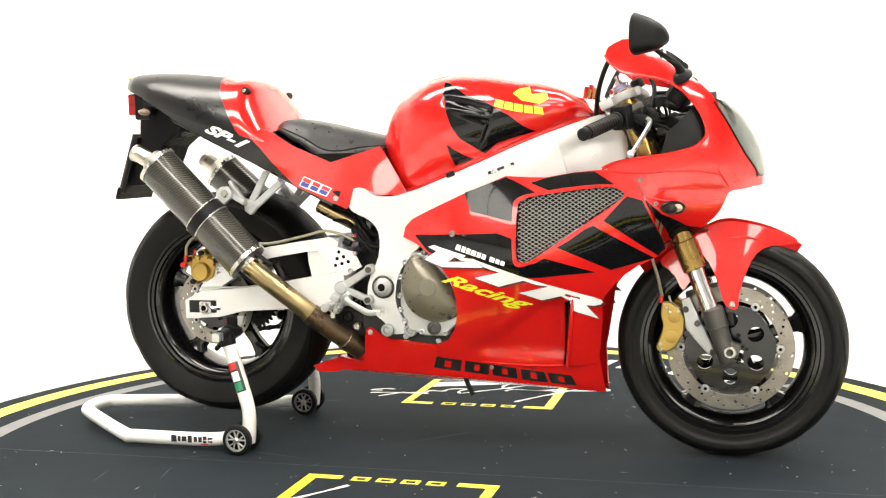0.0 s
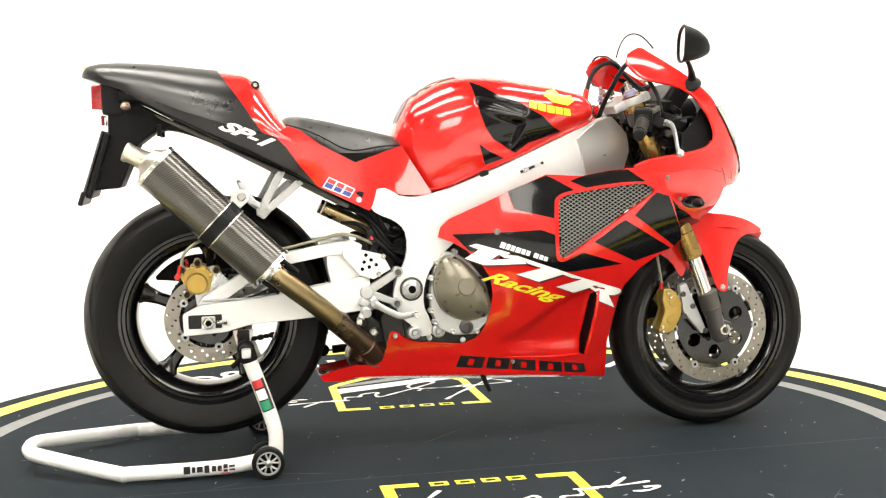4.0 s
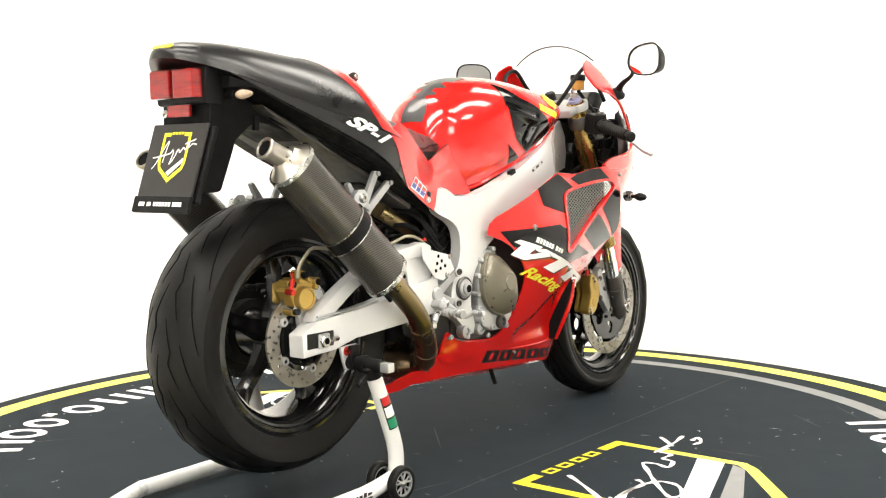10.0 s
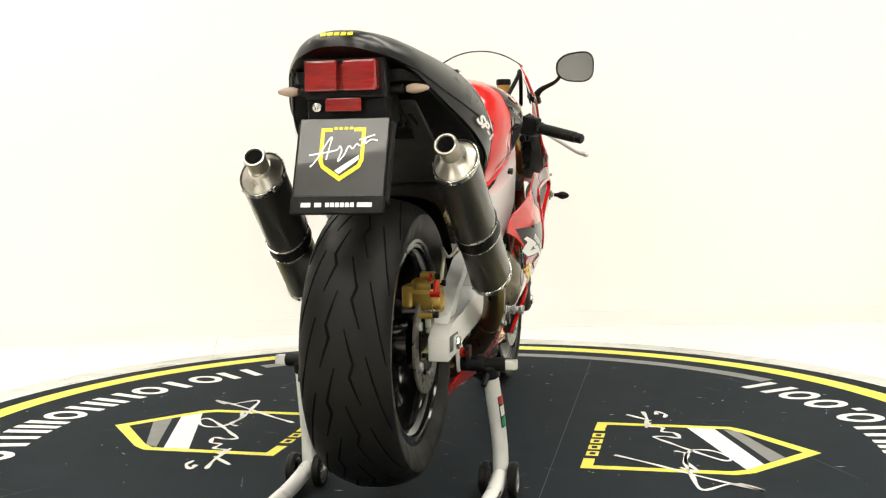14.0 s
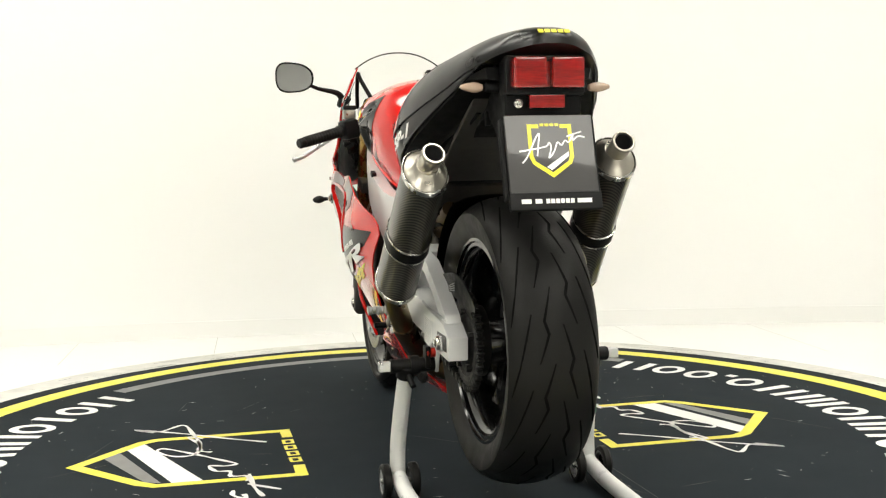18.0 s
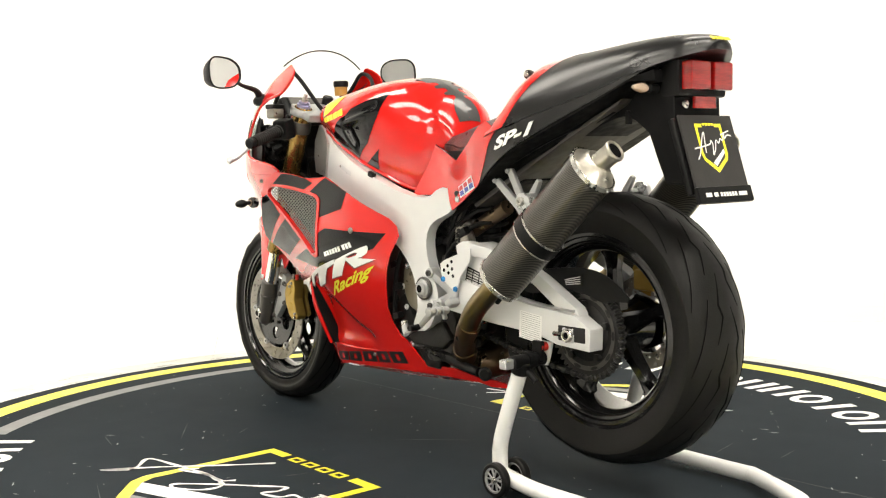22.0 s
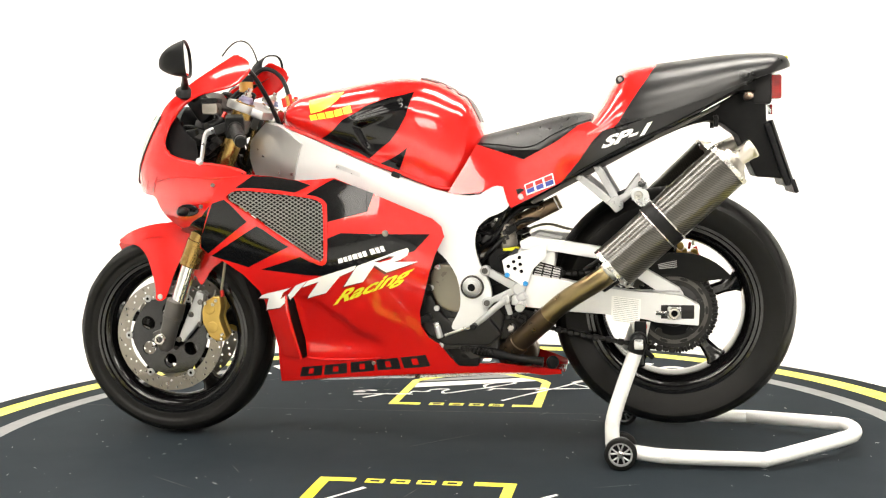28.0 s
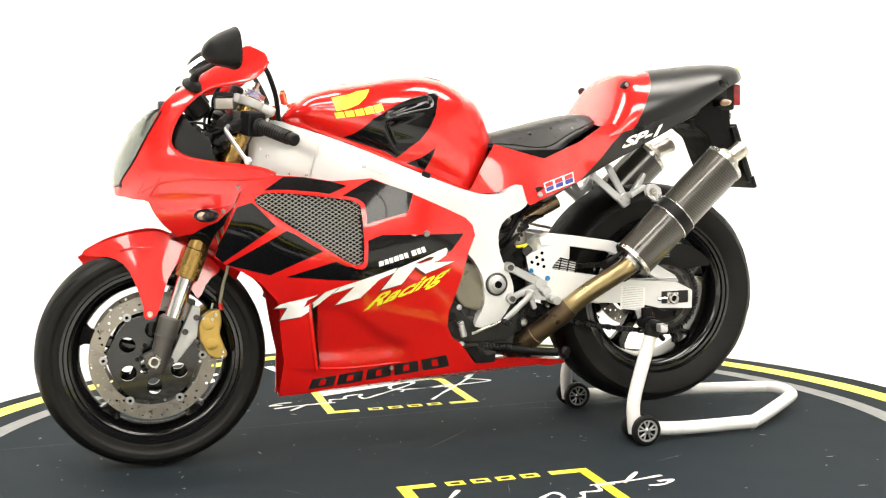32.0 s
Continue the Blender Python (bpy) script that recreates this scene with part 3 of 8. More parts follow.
# ---- the turning mat ----
def mat_disc():
    mat = thing("turntable_mat", "round charcoal turntable mat with yellow ring and shield prints", "turntable")
    part("mat", lathe([(0.01, -0.02), (1.572, -0.02), (1.575, -0.002), (1.572, 0.0), (0.8, 0.0), (0.01, 0.0)], None, 160), MATMAT, mat)

    def arc(r0, r1, a0, a1, z=0.0012, n=96, wob=0.0):
        bm = bmesh.new()
        rows = []
        for i in range(n + 1):
            a = radians(a0 + (a1 - a0) * i / n)
            w = wob * (math.sin(3 * a + 1) + 0.6 * math.sin(7 * a))
            rows.append([bm.verts.new(((r + w) * math.cos(a), (r + w) * math.sin(a), z)) for r in (r0, r1)])
        for p, q in zip(rows, rows[1:]):
            f = bm.faces.new((p[0], p[1], q[1], q[0]))
            if f.normal.z < 0:
                f.normal_flip()
        clean(bm, 1e-6)
        return up(bm)

    def up(bm):
        for f in bm.faces:
            f.normal_update()
            if f.normal.z < 0:
                f.normal_flip()
        return bm

    def flat(polys, z=0.0012):
        bm = bmesh.new()
        for p in polys:
            bm.faces.new([bm.verts.new((x, y, z)) for x, y in p])
        return up(bm)

    def stroke(pts, w, z=0.0024, k=8):
        q = catmull(pts, k)
        bm = bmesh.new()
        rows = []
        for i, a in enumerate(q):
            d = q[min(i + 1, len(q) - 1)] - q[max(i - 1, 0)]
            d = d / max(np.linalg.norm(d), 1e-9)
            n = np.array((-d[1], d[0])) * w * (0.55 + 0.45 * math.sin(i * 0.35) ** 2) / 2
            rows.append((bm.verts.new((*(a + n), z)), bm.verts.new((*(a - n), z))))
        for p, r in zip(rows, rows[1:]):
            bm.faces.new((p[0], p[1], r[1], r[0]))
        return up(bm)
    part("yellow_ring", arc(1.428, 1.503, 0, 360, n=160, wob=0.006), YELLOW, mat, "yellow printed ring")
    part("grey_arc", arc(1.283, 1.343, -45, 44), ARC, mat, "grey printed arc")
    part("grey_arc", arc(1.283, 1.343, 134, 226), ARC, mat, "grey printed arc")
    # two rows of plain white marks in place of the printed name: bars, ovals and a dot
    r0, r1 = 1.165, 1.305
    rc = (r0 + r1) / 2
    for base in (46.5, 228.5):
        a = base
        for i, w in enumerate((6.8, 6.2, 4.7, 6.2, 6.2, 5.8, 6.2, 5.2, 6.0, 5.0, 6.2, 2.7, 6.0, 6.2, 6.8)):
            a0, a1 = a + 0.55, a + w - 0.55
            if i in (1, 3, 6, 10, 12, 13):
                ring = []
                for j in range(28):
                    an = 2 * math.pi * j / 28
                    ring.append((rc + 0.07 * math.sin(an), radians((a0 + a1) / 2) + radians((a1 - a0) / 2) * math.cos(an), rc + 0.042 * math.sin(an), radians((a0 + a1) / 2) + radians((a1 - a0) / 2 - 1.2) * math.cos(an)))
                quads = []
                for p, q in zip(ring, ring[1:] + ring[:1]):
                    quads.append([(p[0] * math.cos(p[1]), p[0] * math.sin(p[1])), (q[0] * math.cos(q[1]), q[0] * math.sin(q[1])), (q[2] * math.cos(q[3]), q[2] * math.sin(q[3])), (p[2] * math.cos(p[3]), p[2] * math.sin(p[3]))])
                part("white_mark", flat(quads), WHITE, mat)
            elif i == 11:
                part("white_mark", arc(r1 - 0.035, r1, a0, a1, n=4), WHITE, mat)
            elif i in (2, 9):
                part("white_mark", arc(r0, r1, (a0 + a1) / 2 - 0.8, (a0 + a1) / 2 + 0.8, n=4), WHITE, mat)
            else:
                part("white_mark", joined(arc(r0, r1, a0, a0 + 1.5, n=4), arc(r0, r1, a1 - 1.5, a1, n=4)), WHITE, mat)
            a += w
    # the two shields
    for s in (1, -1):
        def T(p):
            return [(s * x, s * y) for x, y in p]
        outer = [(0.145, 0.405), (0.238, 0.405), (0.238, 0.785), (0.215, 0.83), (0.0, 1.008), (-0.215, 0.83), (-0.248, 0.785), (-0.252, 0.408), (-0.150, 0.406)]
        inner = [(0.145, 0.435), (0.208, 0.435), (0.208, 0.775), (0.188, 0.812), (0.0, 0.963), (-0.188, 0.812), (-0.220, 0.775), (-0.224, 0.438), (-0.150, 0.436)]
        part("shield", flat([T([outer[i], outer[i + 1], inner[i + 1], inner[i]]) for i in range(len(outer) - 1)]), YELLOW, mat, "yellow shield outline")
        part("white_stripe", flat([T([(-0.220, 0.665), (-0.220, 0.74), (0.135, 0.858), (0.188, 0.812)])]), WHITE, mat)
        part("grey_stripe", flat([T([(-0.215, 0.765), (-0.195, 0.806), (0.062, 0.915), (0.112, 0.876)])]), ARC, mat)
        # plain yellow marks in the gap of the top edge
        for i in range(4):
            x0 = 0.118 - i * 0.064
            c = [(x0, 0.407), (x0 - 0.046, 0.407), (x0 - 0.046, 0.440), (x0, 0.440)]
            m = [(x0 - 0.011, 0.416), (x0 - 0.035, 0.416), (x0 - 0.035, 0.431), (x0 - 0.011, 0.431)]
            part("yellow_mark", flat([T([c[j], c[(j + 1) % 4], m[(j + 1) % 4], m[j]]) for j in range(4)]), YELLOW, mat)
        # a flowing white pen stroke across the shield
        strokes = [[(0.31, 0.79), (0.363, 0.843), (0.318, 0.774), (0.377, 0.705), (0.267, 0.68), (0.157, 0.664), (0.067, 0.663)], [(0.363, 0.843), (0.279, 0.715), (0.17, 0.575), (0.105, 0.482)],
                   [(0.198, 0.651), (0.225, 0.693), (0.141, 0.664), (0.067, 0.666), (0.041, 0.635)], [(0.067, 0.666), (0.023, 0.686), (0.026, 0.733), (0.081, 0.776), (0.116, 0.761), (0.043, 0.688), (-0.041, 0.619), (-0.096, 0.577), (-0.11, 0.608)],
                   [(-0.11, 0.608), (-0.097, 0.645), (-0.15, 0.631), (-0.163, 0.597), (-0.207, 0.596), (-0.218, 0.557), (-0.261, 0.56)], [(-0.2, 0.551), (-0.316, 0.547), (-0.399, 0.532)], [(-0.286, 0.561), (-0.354, 0.487)], [(-0.332, 0.598), (-0.372, 0.6), (-0.406, 0.572), (-0.368, 0.575)]]
        for p in strokes:
            part("pen_stroke", stroke(T(p), 0.014), WHITE, mat)
    # a faint seam across the mat
    part("seam", flat([[(-1.2, -0.352), (1.35, -0.30), (1.35, -0.2985), (-1.2, -0.3505)]], 0.0006), SCUFF, mat, "faint scuffed seam")
    rng = random.Random(31)
    specks = []
    for i in range(280):
        a, r, w = rng.uniform(0, 2 * math.pi), 1.40 * math.sqrt(rng.random()), rng.uniform(0.0012, 0.0032)
        t, k = rng.uniform(0, math.pi), rng.choice((1.0, 1.0, 1.0, 2.5, 5.0))
        c, d = np.array((r * math.cos(a), r * math.sin(a))), np.array((math.cos(t), math.sin(t)))
        n = np.array((-d[1], d[0]))
        specks.append([c + d * w * k, c + n * w * 0.6, c - d * w * k, c - n * w * 0.6])
    tagged(part("dust_speck", flat(specks, 0.0008), GREYV, mat, "pale dust specks"), kind="stuff")
    for i in range(26):
        a, r, ln = rng.uniform(0, 2 * math.pi), 1.3 * math.sqrt(rng.random()), rng.uniform(0.05, 0.28)
        t = rng.uniform(0, math.pi)
        c, d = np.array((r * math.cos(a), r * math.sin(a))), np.array((math.cos(t), math.sin(t)))
        n = np.array((-d[1], d[0]))
        part("scuff", flat([[c - d * ln / 2, c - n * 0.0011, c + d * ln / 2, c + n * 0.0011]], 0.0007), SCUFF, mat, "faint scuff line")
    return mat


MAT = mat_disc()


# ---- the motorcycle: x ahead, y to its left, z up from the mat ----
BIKE = thing("motorcycle", "red and black sports motorcycle with race graphics on a stand", "motorcycle")
FA, RA = Vector((0.7775, 0, 0.2915)), Vector((-0.629, 0, 0.381))


def both(f):
    for s in (-1, 1):
        f(s)


def bolt(p, s, r=0.007, mat=None, parent=None, h=0.005, name="bolt"):
    """A domed screw head on a side face."""
    m = axis(p, (p[0], p[1] + s, p[2]))
    return part(name, lathe([(r, 0), (r, h * 0.5), (r * 0.8, h), (r * 0.45, h), (r * 0.4, h * 0.5), (0.0005, h * 0.5)], m, 12), mat or STEEL, parent or BIKE)


def lettering(body, surf, s, bl, br, tl, off, shear, bold):
    """Flat characters laid on the shell surf between bl, br and tl."""
    word = bpy.data.curves.new("word", "FONT")
    word.body, word.size, word.shear, word.resolution_u, word.offset = body, 1.0, shear, 3, bold
    tmp = new("word", word)
    bpy.context.view_layer.update()
    me = bpy.data.meshes.new_from_object(tmp.evaluated_get(bpy.context.evaluated_depsgraph_get()))
    bpy.data.objects.remove(tmp)
    bm = bmesh.new()
    bm.from_mesh(me)
    bmesh.ops.triangulate(bm, faces=bm.faces)
    xs = [v.co.x for v in bm.verts]
    x0, x1 = min(xs), max(xs)
    bl, br, tl = np.array(bl), np.array(br), np.array(tl)
    for v in bm.verts:
        a, b = (v.co.x - x0) / (x1 - x0), v.co.y / 0.72
        u = bl + (br - bl) * a + (tl - bl) * b
        x, y, z = surf(np.float64(u[0]), np.float64(u[1]))
        v.co = (x, s * (y + off), z)
    for fc in bm.faces:
        fc.normal_update()
        if fc.normal.y * s < 0:
            fc.normal_flip()
    return bm


def wheel(c, R, width, rim_r, rim_w, spoke_a, name, label, hub_r, hub_w, tread):
    w = part(name, lathe([(hub_r * 0.6, -hub_w), (hub_r, -hub_w * 0.9), (hub_r * 0.8, -hub_w * 0.4), (hub_r * 0.8, hub_w * 0.4), (hub_r, hub_w * 0.9), (hub_r * 0.6, hub_w)], pose(0, 0, 0, 90), 32), WHEEL, BIKE, label)
    w.location = c
    # tyre: a rounded crown and bulging side walls
    h = width / 2
    prof = []
    for i in range(25):
        a = -1.22 + 2.44 * i / 24
        ca = R - (h * 0.95) * (1 - math.cos(a)) * (0.62 if width > 0.15 else 0.72)
        prof.append((ca, h * math.sin(a) / math.sin(1.22)))
    edge = prof[-1][0]
    side = [tuple(q) for q in catmull([prof[-1], (edge - 0.012, h * 0.985), (rim_r + 0.024, rim_w / 2 + (h - rim_w / 2) * 0.55), (rim_r + 0.011, rim_w / 2 + 0.006)], 4)[1:]] + [(rim_r + 0.004, rim_w / 2 + 0.003), (rim_r - 0.004, rim_w / 2)]
    full = [(r, -y) for r, y in reversed(side)] + prof + side
    part("tyre", lathe(full, pose(0, 0, 0, 90), 96, closed=True), RUBBER, w, "worn black rubber tyre")
    # rim: lips, bead seats and drop centre
    hw = rim_w / 2
    rim = [(rim_r + 0.008, -hw - 0.005), (rim_r + 0.009, -hw - 0.002), (rim_r - 0.004, -hw + 0.004), (rim_r - 0.018, -hw + 0.016), (rim_r - 0.026, -hw + 0.03), (rim_r - 0.030, 0), (rim_r - 0.026, hw - 0.03),
           (rim_r - 0.018, hw - 0.016), (rim_r - 0.004, hw - 0.004), (rim_r + 0.009, hw + 0.002), (rim_r + 0.008, hw + 0.005), (rim_r + 0.001, hw + 0.0055), (rim_r - 0.002, hw + 0.001), (rim_r - 0.010, hw + 0.001), (rim_r - 0.013, hw - 0.006), (rim_r - 0.020, hw - 0.008), (rim_r - 0.030, hw - 0.018), (rim_r - 0.036, hw - 0.032), (rim_r - 0.040, 0), (rim_r - 0.036, -hw + 0.032),
           (rim_r - 0.030, -hw + 0.018), (rim_r - 0.020, -hw + 0.008), (rim_r - 0.013, -hw + 0.006), (rim_r - 0.010, -hw - 0.001), (rim_r - 0.002, -hw - 0.001), (rim_r + 0.001, -hw - 0.0055)]
    part("rim", lathe(rim, pose(0, 0, 0, 90), 96, closed=True), WHEEL, w)
    for k in range(5):
        a = radians(spoke_a + 72 * k)
        bm = bmesh.new()
        rows = []
        for f, wd, th in ((hub_r * 0.7, 0.026, 0.024), (hub_r + 0.03, 0.017, 0.019), (rim_r * 0.62, 0.016, 0.016), (rim_r - 0.052, 0.021, 0.018), (rim_r - 0.034, 0.034, 0.024)):
            rows.append([bm.verts.new((f, q * th, p * wd)) for p, q in ((-1, -0.55), (-0.55, -1), (0.55, -1), (1, -0.55), (1, 0.55), (0.55, 1), (-0.55, 1), (-1, 0.55))])
        for p, q in zip(rows, rows[1:]):
            for j in range(8):
                bm.faces.new((p[j], p[(j + 1) % 8], q[(j + 1) % 8], q[j]))
        bm.faces.new(rows[0])
        bm.faces.new(rows[-1])
        bmesh.ops.recalc_face_normals(bm, faces=bm.faces)
        bm.transform(Matrix.Rotation(-a, 4, "Y"))
        part("spoke", bm, WHEEL, w)
    # tread grooves: near-black ribbons for the shade in long slanted cuts, mirrored and staggered
    bm = bmesh.new()
    ys = np.array([q[1] for q in prof])
    rs = np.array([q[0] for q in prof])
    for k in range(tread):
        for s in (-1, 1):
            for path in ([(0.10, 0.0), (0.30, 0.45), (0.22, 0.62), (0.42, 1.0)], [(0.55, 0.35), (0.80, 1.05)], [(0.78, 0.0), (0.93, 0.5)]):
                pts = []
                for (f, g), (f2, g2) in zip(path, path[1:]):
                    for i in range(6):
                        pts.append((f + (f2 - f) * i / 6, g + (g2 - g) * i / 6))
                pts.append(path[-1])
                rows = []
                for i, (f, g) in enumerate(pts):
                    y = s * f * h
                    ang = 2 * math.pi * (k + g + (0.5 if s > 0 else 0)) / tread
                    r = float(np.interp(y, ys, rs)) + 0.0005
                    wd = 0.0042 * (0.35 + 0.65 * math.sin(math.pi * min(max(i / (len(pts) - 1), 0.06), 0.94)))
                    rows.append([bm.verts.new((r * math.cos(ang), y + q * wd * 0.8, r * math.sin(ang) + 0 * q)) for q in (-1, 1)])
                for p, q in zip(rows, rows[1:]):
                    bm.faces.new((p[0], p[1], q[1], q[0]))
    for f in bm.faces:
        f.normal_update()
        if f.normal.dot(f.calc_center_median() * Vector((1, 0, 1))) < 0:
            f.normal_flip()
    tagged(part("tread_groove", bm, HOLLOWSHADE, w), kind="stuff")
    return w


FW = wheel(FA, 0.2895, 0.118, 0.219, 0.092, 20, "front_wheel", "black five-spoke cast front wheel", 0.042, 0.05, 14)
RW = wheel(RA, 0.318, 0.190, 0.219, 0.150, 15, "rear_wheel", "black five-spoke cast rear wheel", 0.060, 0.075, 13)


def disc(c, y, r0, r1, parent, holes, bobbins, carrier):
    """A brake disc drilled through in three rings, on a black carrier with wide openings."""
    flat = lambda u, v: (u, 0 * u, v)
    circle = lambda cx, cz, r, n, k=1.0, a0=0.0: [(cx + r * math.cos(a0) * math.cos(2 * math.pi * j / n) - r * k * math.sin(a0) * math.sin(2 * math.pi * j / n),
                                                   cz + r * math.sin(a0) * math.cos(2 * math.pi * j / n) + r * k * math.cos(a0) * math.sin(2 * math.pi * j / n)) for j in range(n)]
    bores = []
    for k in range(holes):
        for q in range(3):
            a, r = 2 * math.pi * (k + q / 3) / holes, r0 + (r1 - r0) * (0.24 + 0.27 * q)
            bores.append(circle(r * math.cos(a), r * math.sin(a), 0.0036, 8))
    d = part("brake_disc", sheet(flat, circle(0, 0, r1, 120), 1, 0.014, 0.0025, 0.005, holes=bores + [circle(0, 0, r0, 96)]), DISC, parent, "drilled steel brake disc")
    d.location = (0, y, 0)
    out, m = [], bobbins * 20
    for k in range(m):
        a, q = 2 * math.pi * k / m, abs((k + 10) % 20 - 10)
        out.append(((r0 - 0.003 if q < 2 else carrier - 0.004 * (q - 2) / 8) * math.cos(a), (r0 - 0.003 if q < 2 else carrier - 0.004 * (q - 2) / 8) * math.sin(a)))
    gaps = []
    if carrier > 0.08:
        for k in range(bobbins):
            a = 2 * math.pi * (k + 0.5) / bobbins
            gaps.append(circle(0.072 * math.cos(a), 0.072 * math.sin(a), 0.021, 18, 0.9, a))
    part("disc_carrier", sheet(flat, out, 1, 0.014, 0.004, 0.008, holes=gaps), WHEEL, d, "black spoked disc carrier")
    s = -1 if y < 0 else 1
    for k in range(bobbins):
        a = 2 * math.pi * k / bobbins
        p = Vector(((r0 + 0.001) * math.cos(a), s * 0.003, (r0 + 0.001) * math.sin(a)))
        part("bobbin", lathe([(0.0045, -0.006), (0.0045, 0.005), (0.0095, 0.0045), (0.0105, 0.002), (0.0105, -0.006)], axis(p, p + Vector((0, s, 0))), 16, closed=True), CASTALU, d, "steel disc bobbin")
        # near-black plug shades the bobbin's eye
        part("bobbin_eye_shade", lathe([(0.0046, 0.0), (0.0046, 0.0034), (0.0003, 0.0034)], axis(p, p + Vector((0, s, 0))), 12), HOLLOWSHADE, d)
        h = a + math.pi / bobbins
        part("carrier_bolt", lathe([(0.006, 0), (0.006, 0.004), (0.003, 0.005), (0.0005, 0.003)], axis((0.040 * math.cos(a), s * 0.004, 0.040 * math.sin(a)), (0.040 * math.cos(a), s, 0.040 * math.sin(a))), 10), GREASE, d)
    return d


disc(FA, -0.062, 0.121, 0.158, FW, 20, 6, 0.112)
disc(FA, 0.062, 0.121, 0.158, FW, 20, 6, 0.112)
disc(RA, -0.098, 0.074, 0.112, RW, 14, 5, 0.066)


# ---- forks, brakes and mudguard at the front ----
def fork(s):
    y = s * 0.107
    top, mid, low, bot = [Vector((x, y, z)) for x, z in [(0.513, 0.942), (0.692, 0.495), (0.732, 0.401), (0.77, 0.279)]]
    f = part("fork_leg", rod(top, mid, 0.0275, 24, 0.002), FORKGOLD, BIKE, "bronze-gold upper fork tube")
    part("clamp_collar", rod(mid + (top - mid) * 0.16, mid, 0.0295, 24, 0.002), FORKGOLD, f)
    part("slider", rod(mid, bot + (mid - bot) * 0.2, 0.0215, 24), CHROME, f, "chromed fork slider")
    d = (bot - low).normalized()
    part("fork_bottom", lathe([(0.0225, 0), (0.0275, 0.006), (0.0275, 0.045), (0.024, 0.07), (0.024, (bot - low).length + 0.01), (0.016, (bot - low).length + 0.022)], axis(low, bot), 24), GREYMETAL, f, "dark grey cast fork bottom")
    part("axle_clamp", box(0.045, 0.03, 0.052, pose(FA.x, y, FA.z, 0, 20, 0), 0.008), GREYMETAL, f)
    for k in (-1, 1):
        part("pinch_bolt", rod((FA.x + 0.020, y, FA.z - 0.012 + 0.012 * k), (FA.x + 0.032, y, FA.z - 0.016 + 0.012 * k), 0.005, 10, 0.001), STEEL, f)
    # near-black strip for the shaded split of the clamp
    part("clamp_split", box(0.05, 0.0312, 0.0025, pose(FA.x + 0.004, y, FA.z - 0.014, 0, 20), 0), HOLLOWSHADE, f)
    part("bottom_rib", rod(low + d * 0.050, low + d * 0.056, 0.0285, 24, 0.001), GREYMETAL, f)
    part("axle_nut", lathe([(0.017, 0), (0.017, 0.012), (0.014, 0.016), (0.009, 0.016), (0.009, 0.004), (0.0005, 0.004)], axis((FA.x, y + s * 0.012, FA.z), (FA.x, y + s, FA.z)), 20), STEEL, f)
    # fork cap with its adjusters
    up = (top - mid).normalized()
    cap = part("fork_cap", lathe([(0.021, 0), (0.021, 0.008), (0.017, 0.010), (0.017, 0.016), (0.010, 0.018)], axis(top, top + up), 24), TITAN, f, "blue-violet fork cap")
    part("adjuster", lathe([(0.010, 0.015), (0.010, 0.026), (0.006, 0.027), (0.006, 0.040), (0.001, 0.041)], axis(top, top + up), 16), STEEL, cap)
    # caliper with its four-piston bulges, and the bracket
    out = [(0.61, 0.409), (0.631, 0.409), (0.655, 0.393), (0.666, 0.366), (0.663, 0.332), (0.644, 0.294), (0.625, 0.282), (0.603, 0.282), (0.594, 0.293), (0.606, 0.325), (0.613, 0.348), (0.606, 0.379)]
    cal = part("brake_caliper", plate(out, y - s * 0.045, y - s * 0.008, 0.006), GOLD, BIKE, "gold brake caliper")
    for px in [(0.641, 0.374), (0.634, 0.322)]:
        part("piston_cap", lathe([(0.016, -0.004), (0.016, 0.0005), (0.014, 0.002), (0.0005, 0.002)], axis((px[0], y - s * 0.008, px[1]), (px[0], y + s, px[1])), 20), GOLD, cal)
    for px in [(0.622, 0.397), (0.631, 0.386), (0.606, 0.302), (0.608, 0.29), (0.652, 0.389)]:
        bolt((px[0], y - s * 0.008, px[1]), s, 0.005, STEEL, cal)
    c0 = np.mean(np.array(out), 0)
    part("caliper_inner", plate([tuple(c0 + (np.array(p) - c0) * 0.90) for p in out], s * 0.042, s * 0.054, 0.004), GOLD, cal)
    part("bleed_nipple", rod((out[1][0], y - s * 0.02, out[1][1]), (out[1][0] - 0.004, y - s * 0.02, out[1][1] + 0.016), 0.003, 8), STEEL, cal)
    part("hose_union", rod((out[0][0] - 0.004, y - s * 0.02, out[0][1] - 0.002), (out[0][0] - 0.002, y - s * 0.02, out[0][1] + 0.016), 0.006, 10, 0.001), ANODRED, cal, "red hose union")
    part("caliper_bracket", plate([(0.658, 0.416), (0.679, 0.424), (0.731, 0.308), (0.74, 0.285), (0.725, 0.277), (0.67, 0.34)], y - s * 0.035, y - s * 0.012, 0.004), CASTALU, cal, "silver caliper bracket")
    for px in [(0.669, 0.392), (0.672, 0.33), (0.736, 0.286), (0.698, 0.357)]:
        bolt((px[0], y - s * 0.012, px[1]), s, 0.008, GREYMETAL, cal)


both(fork)


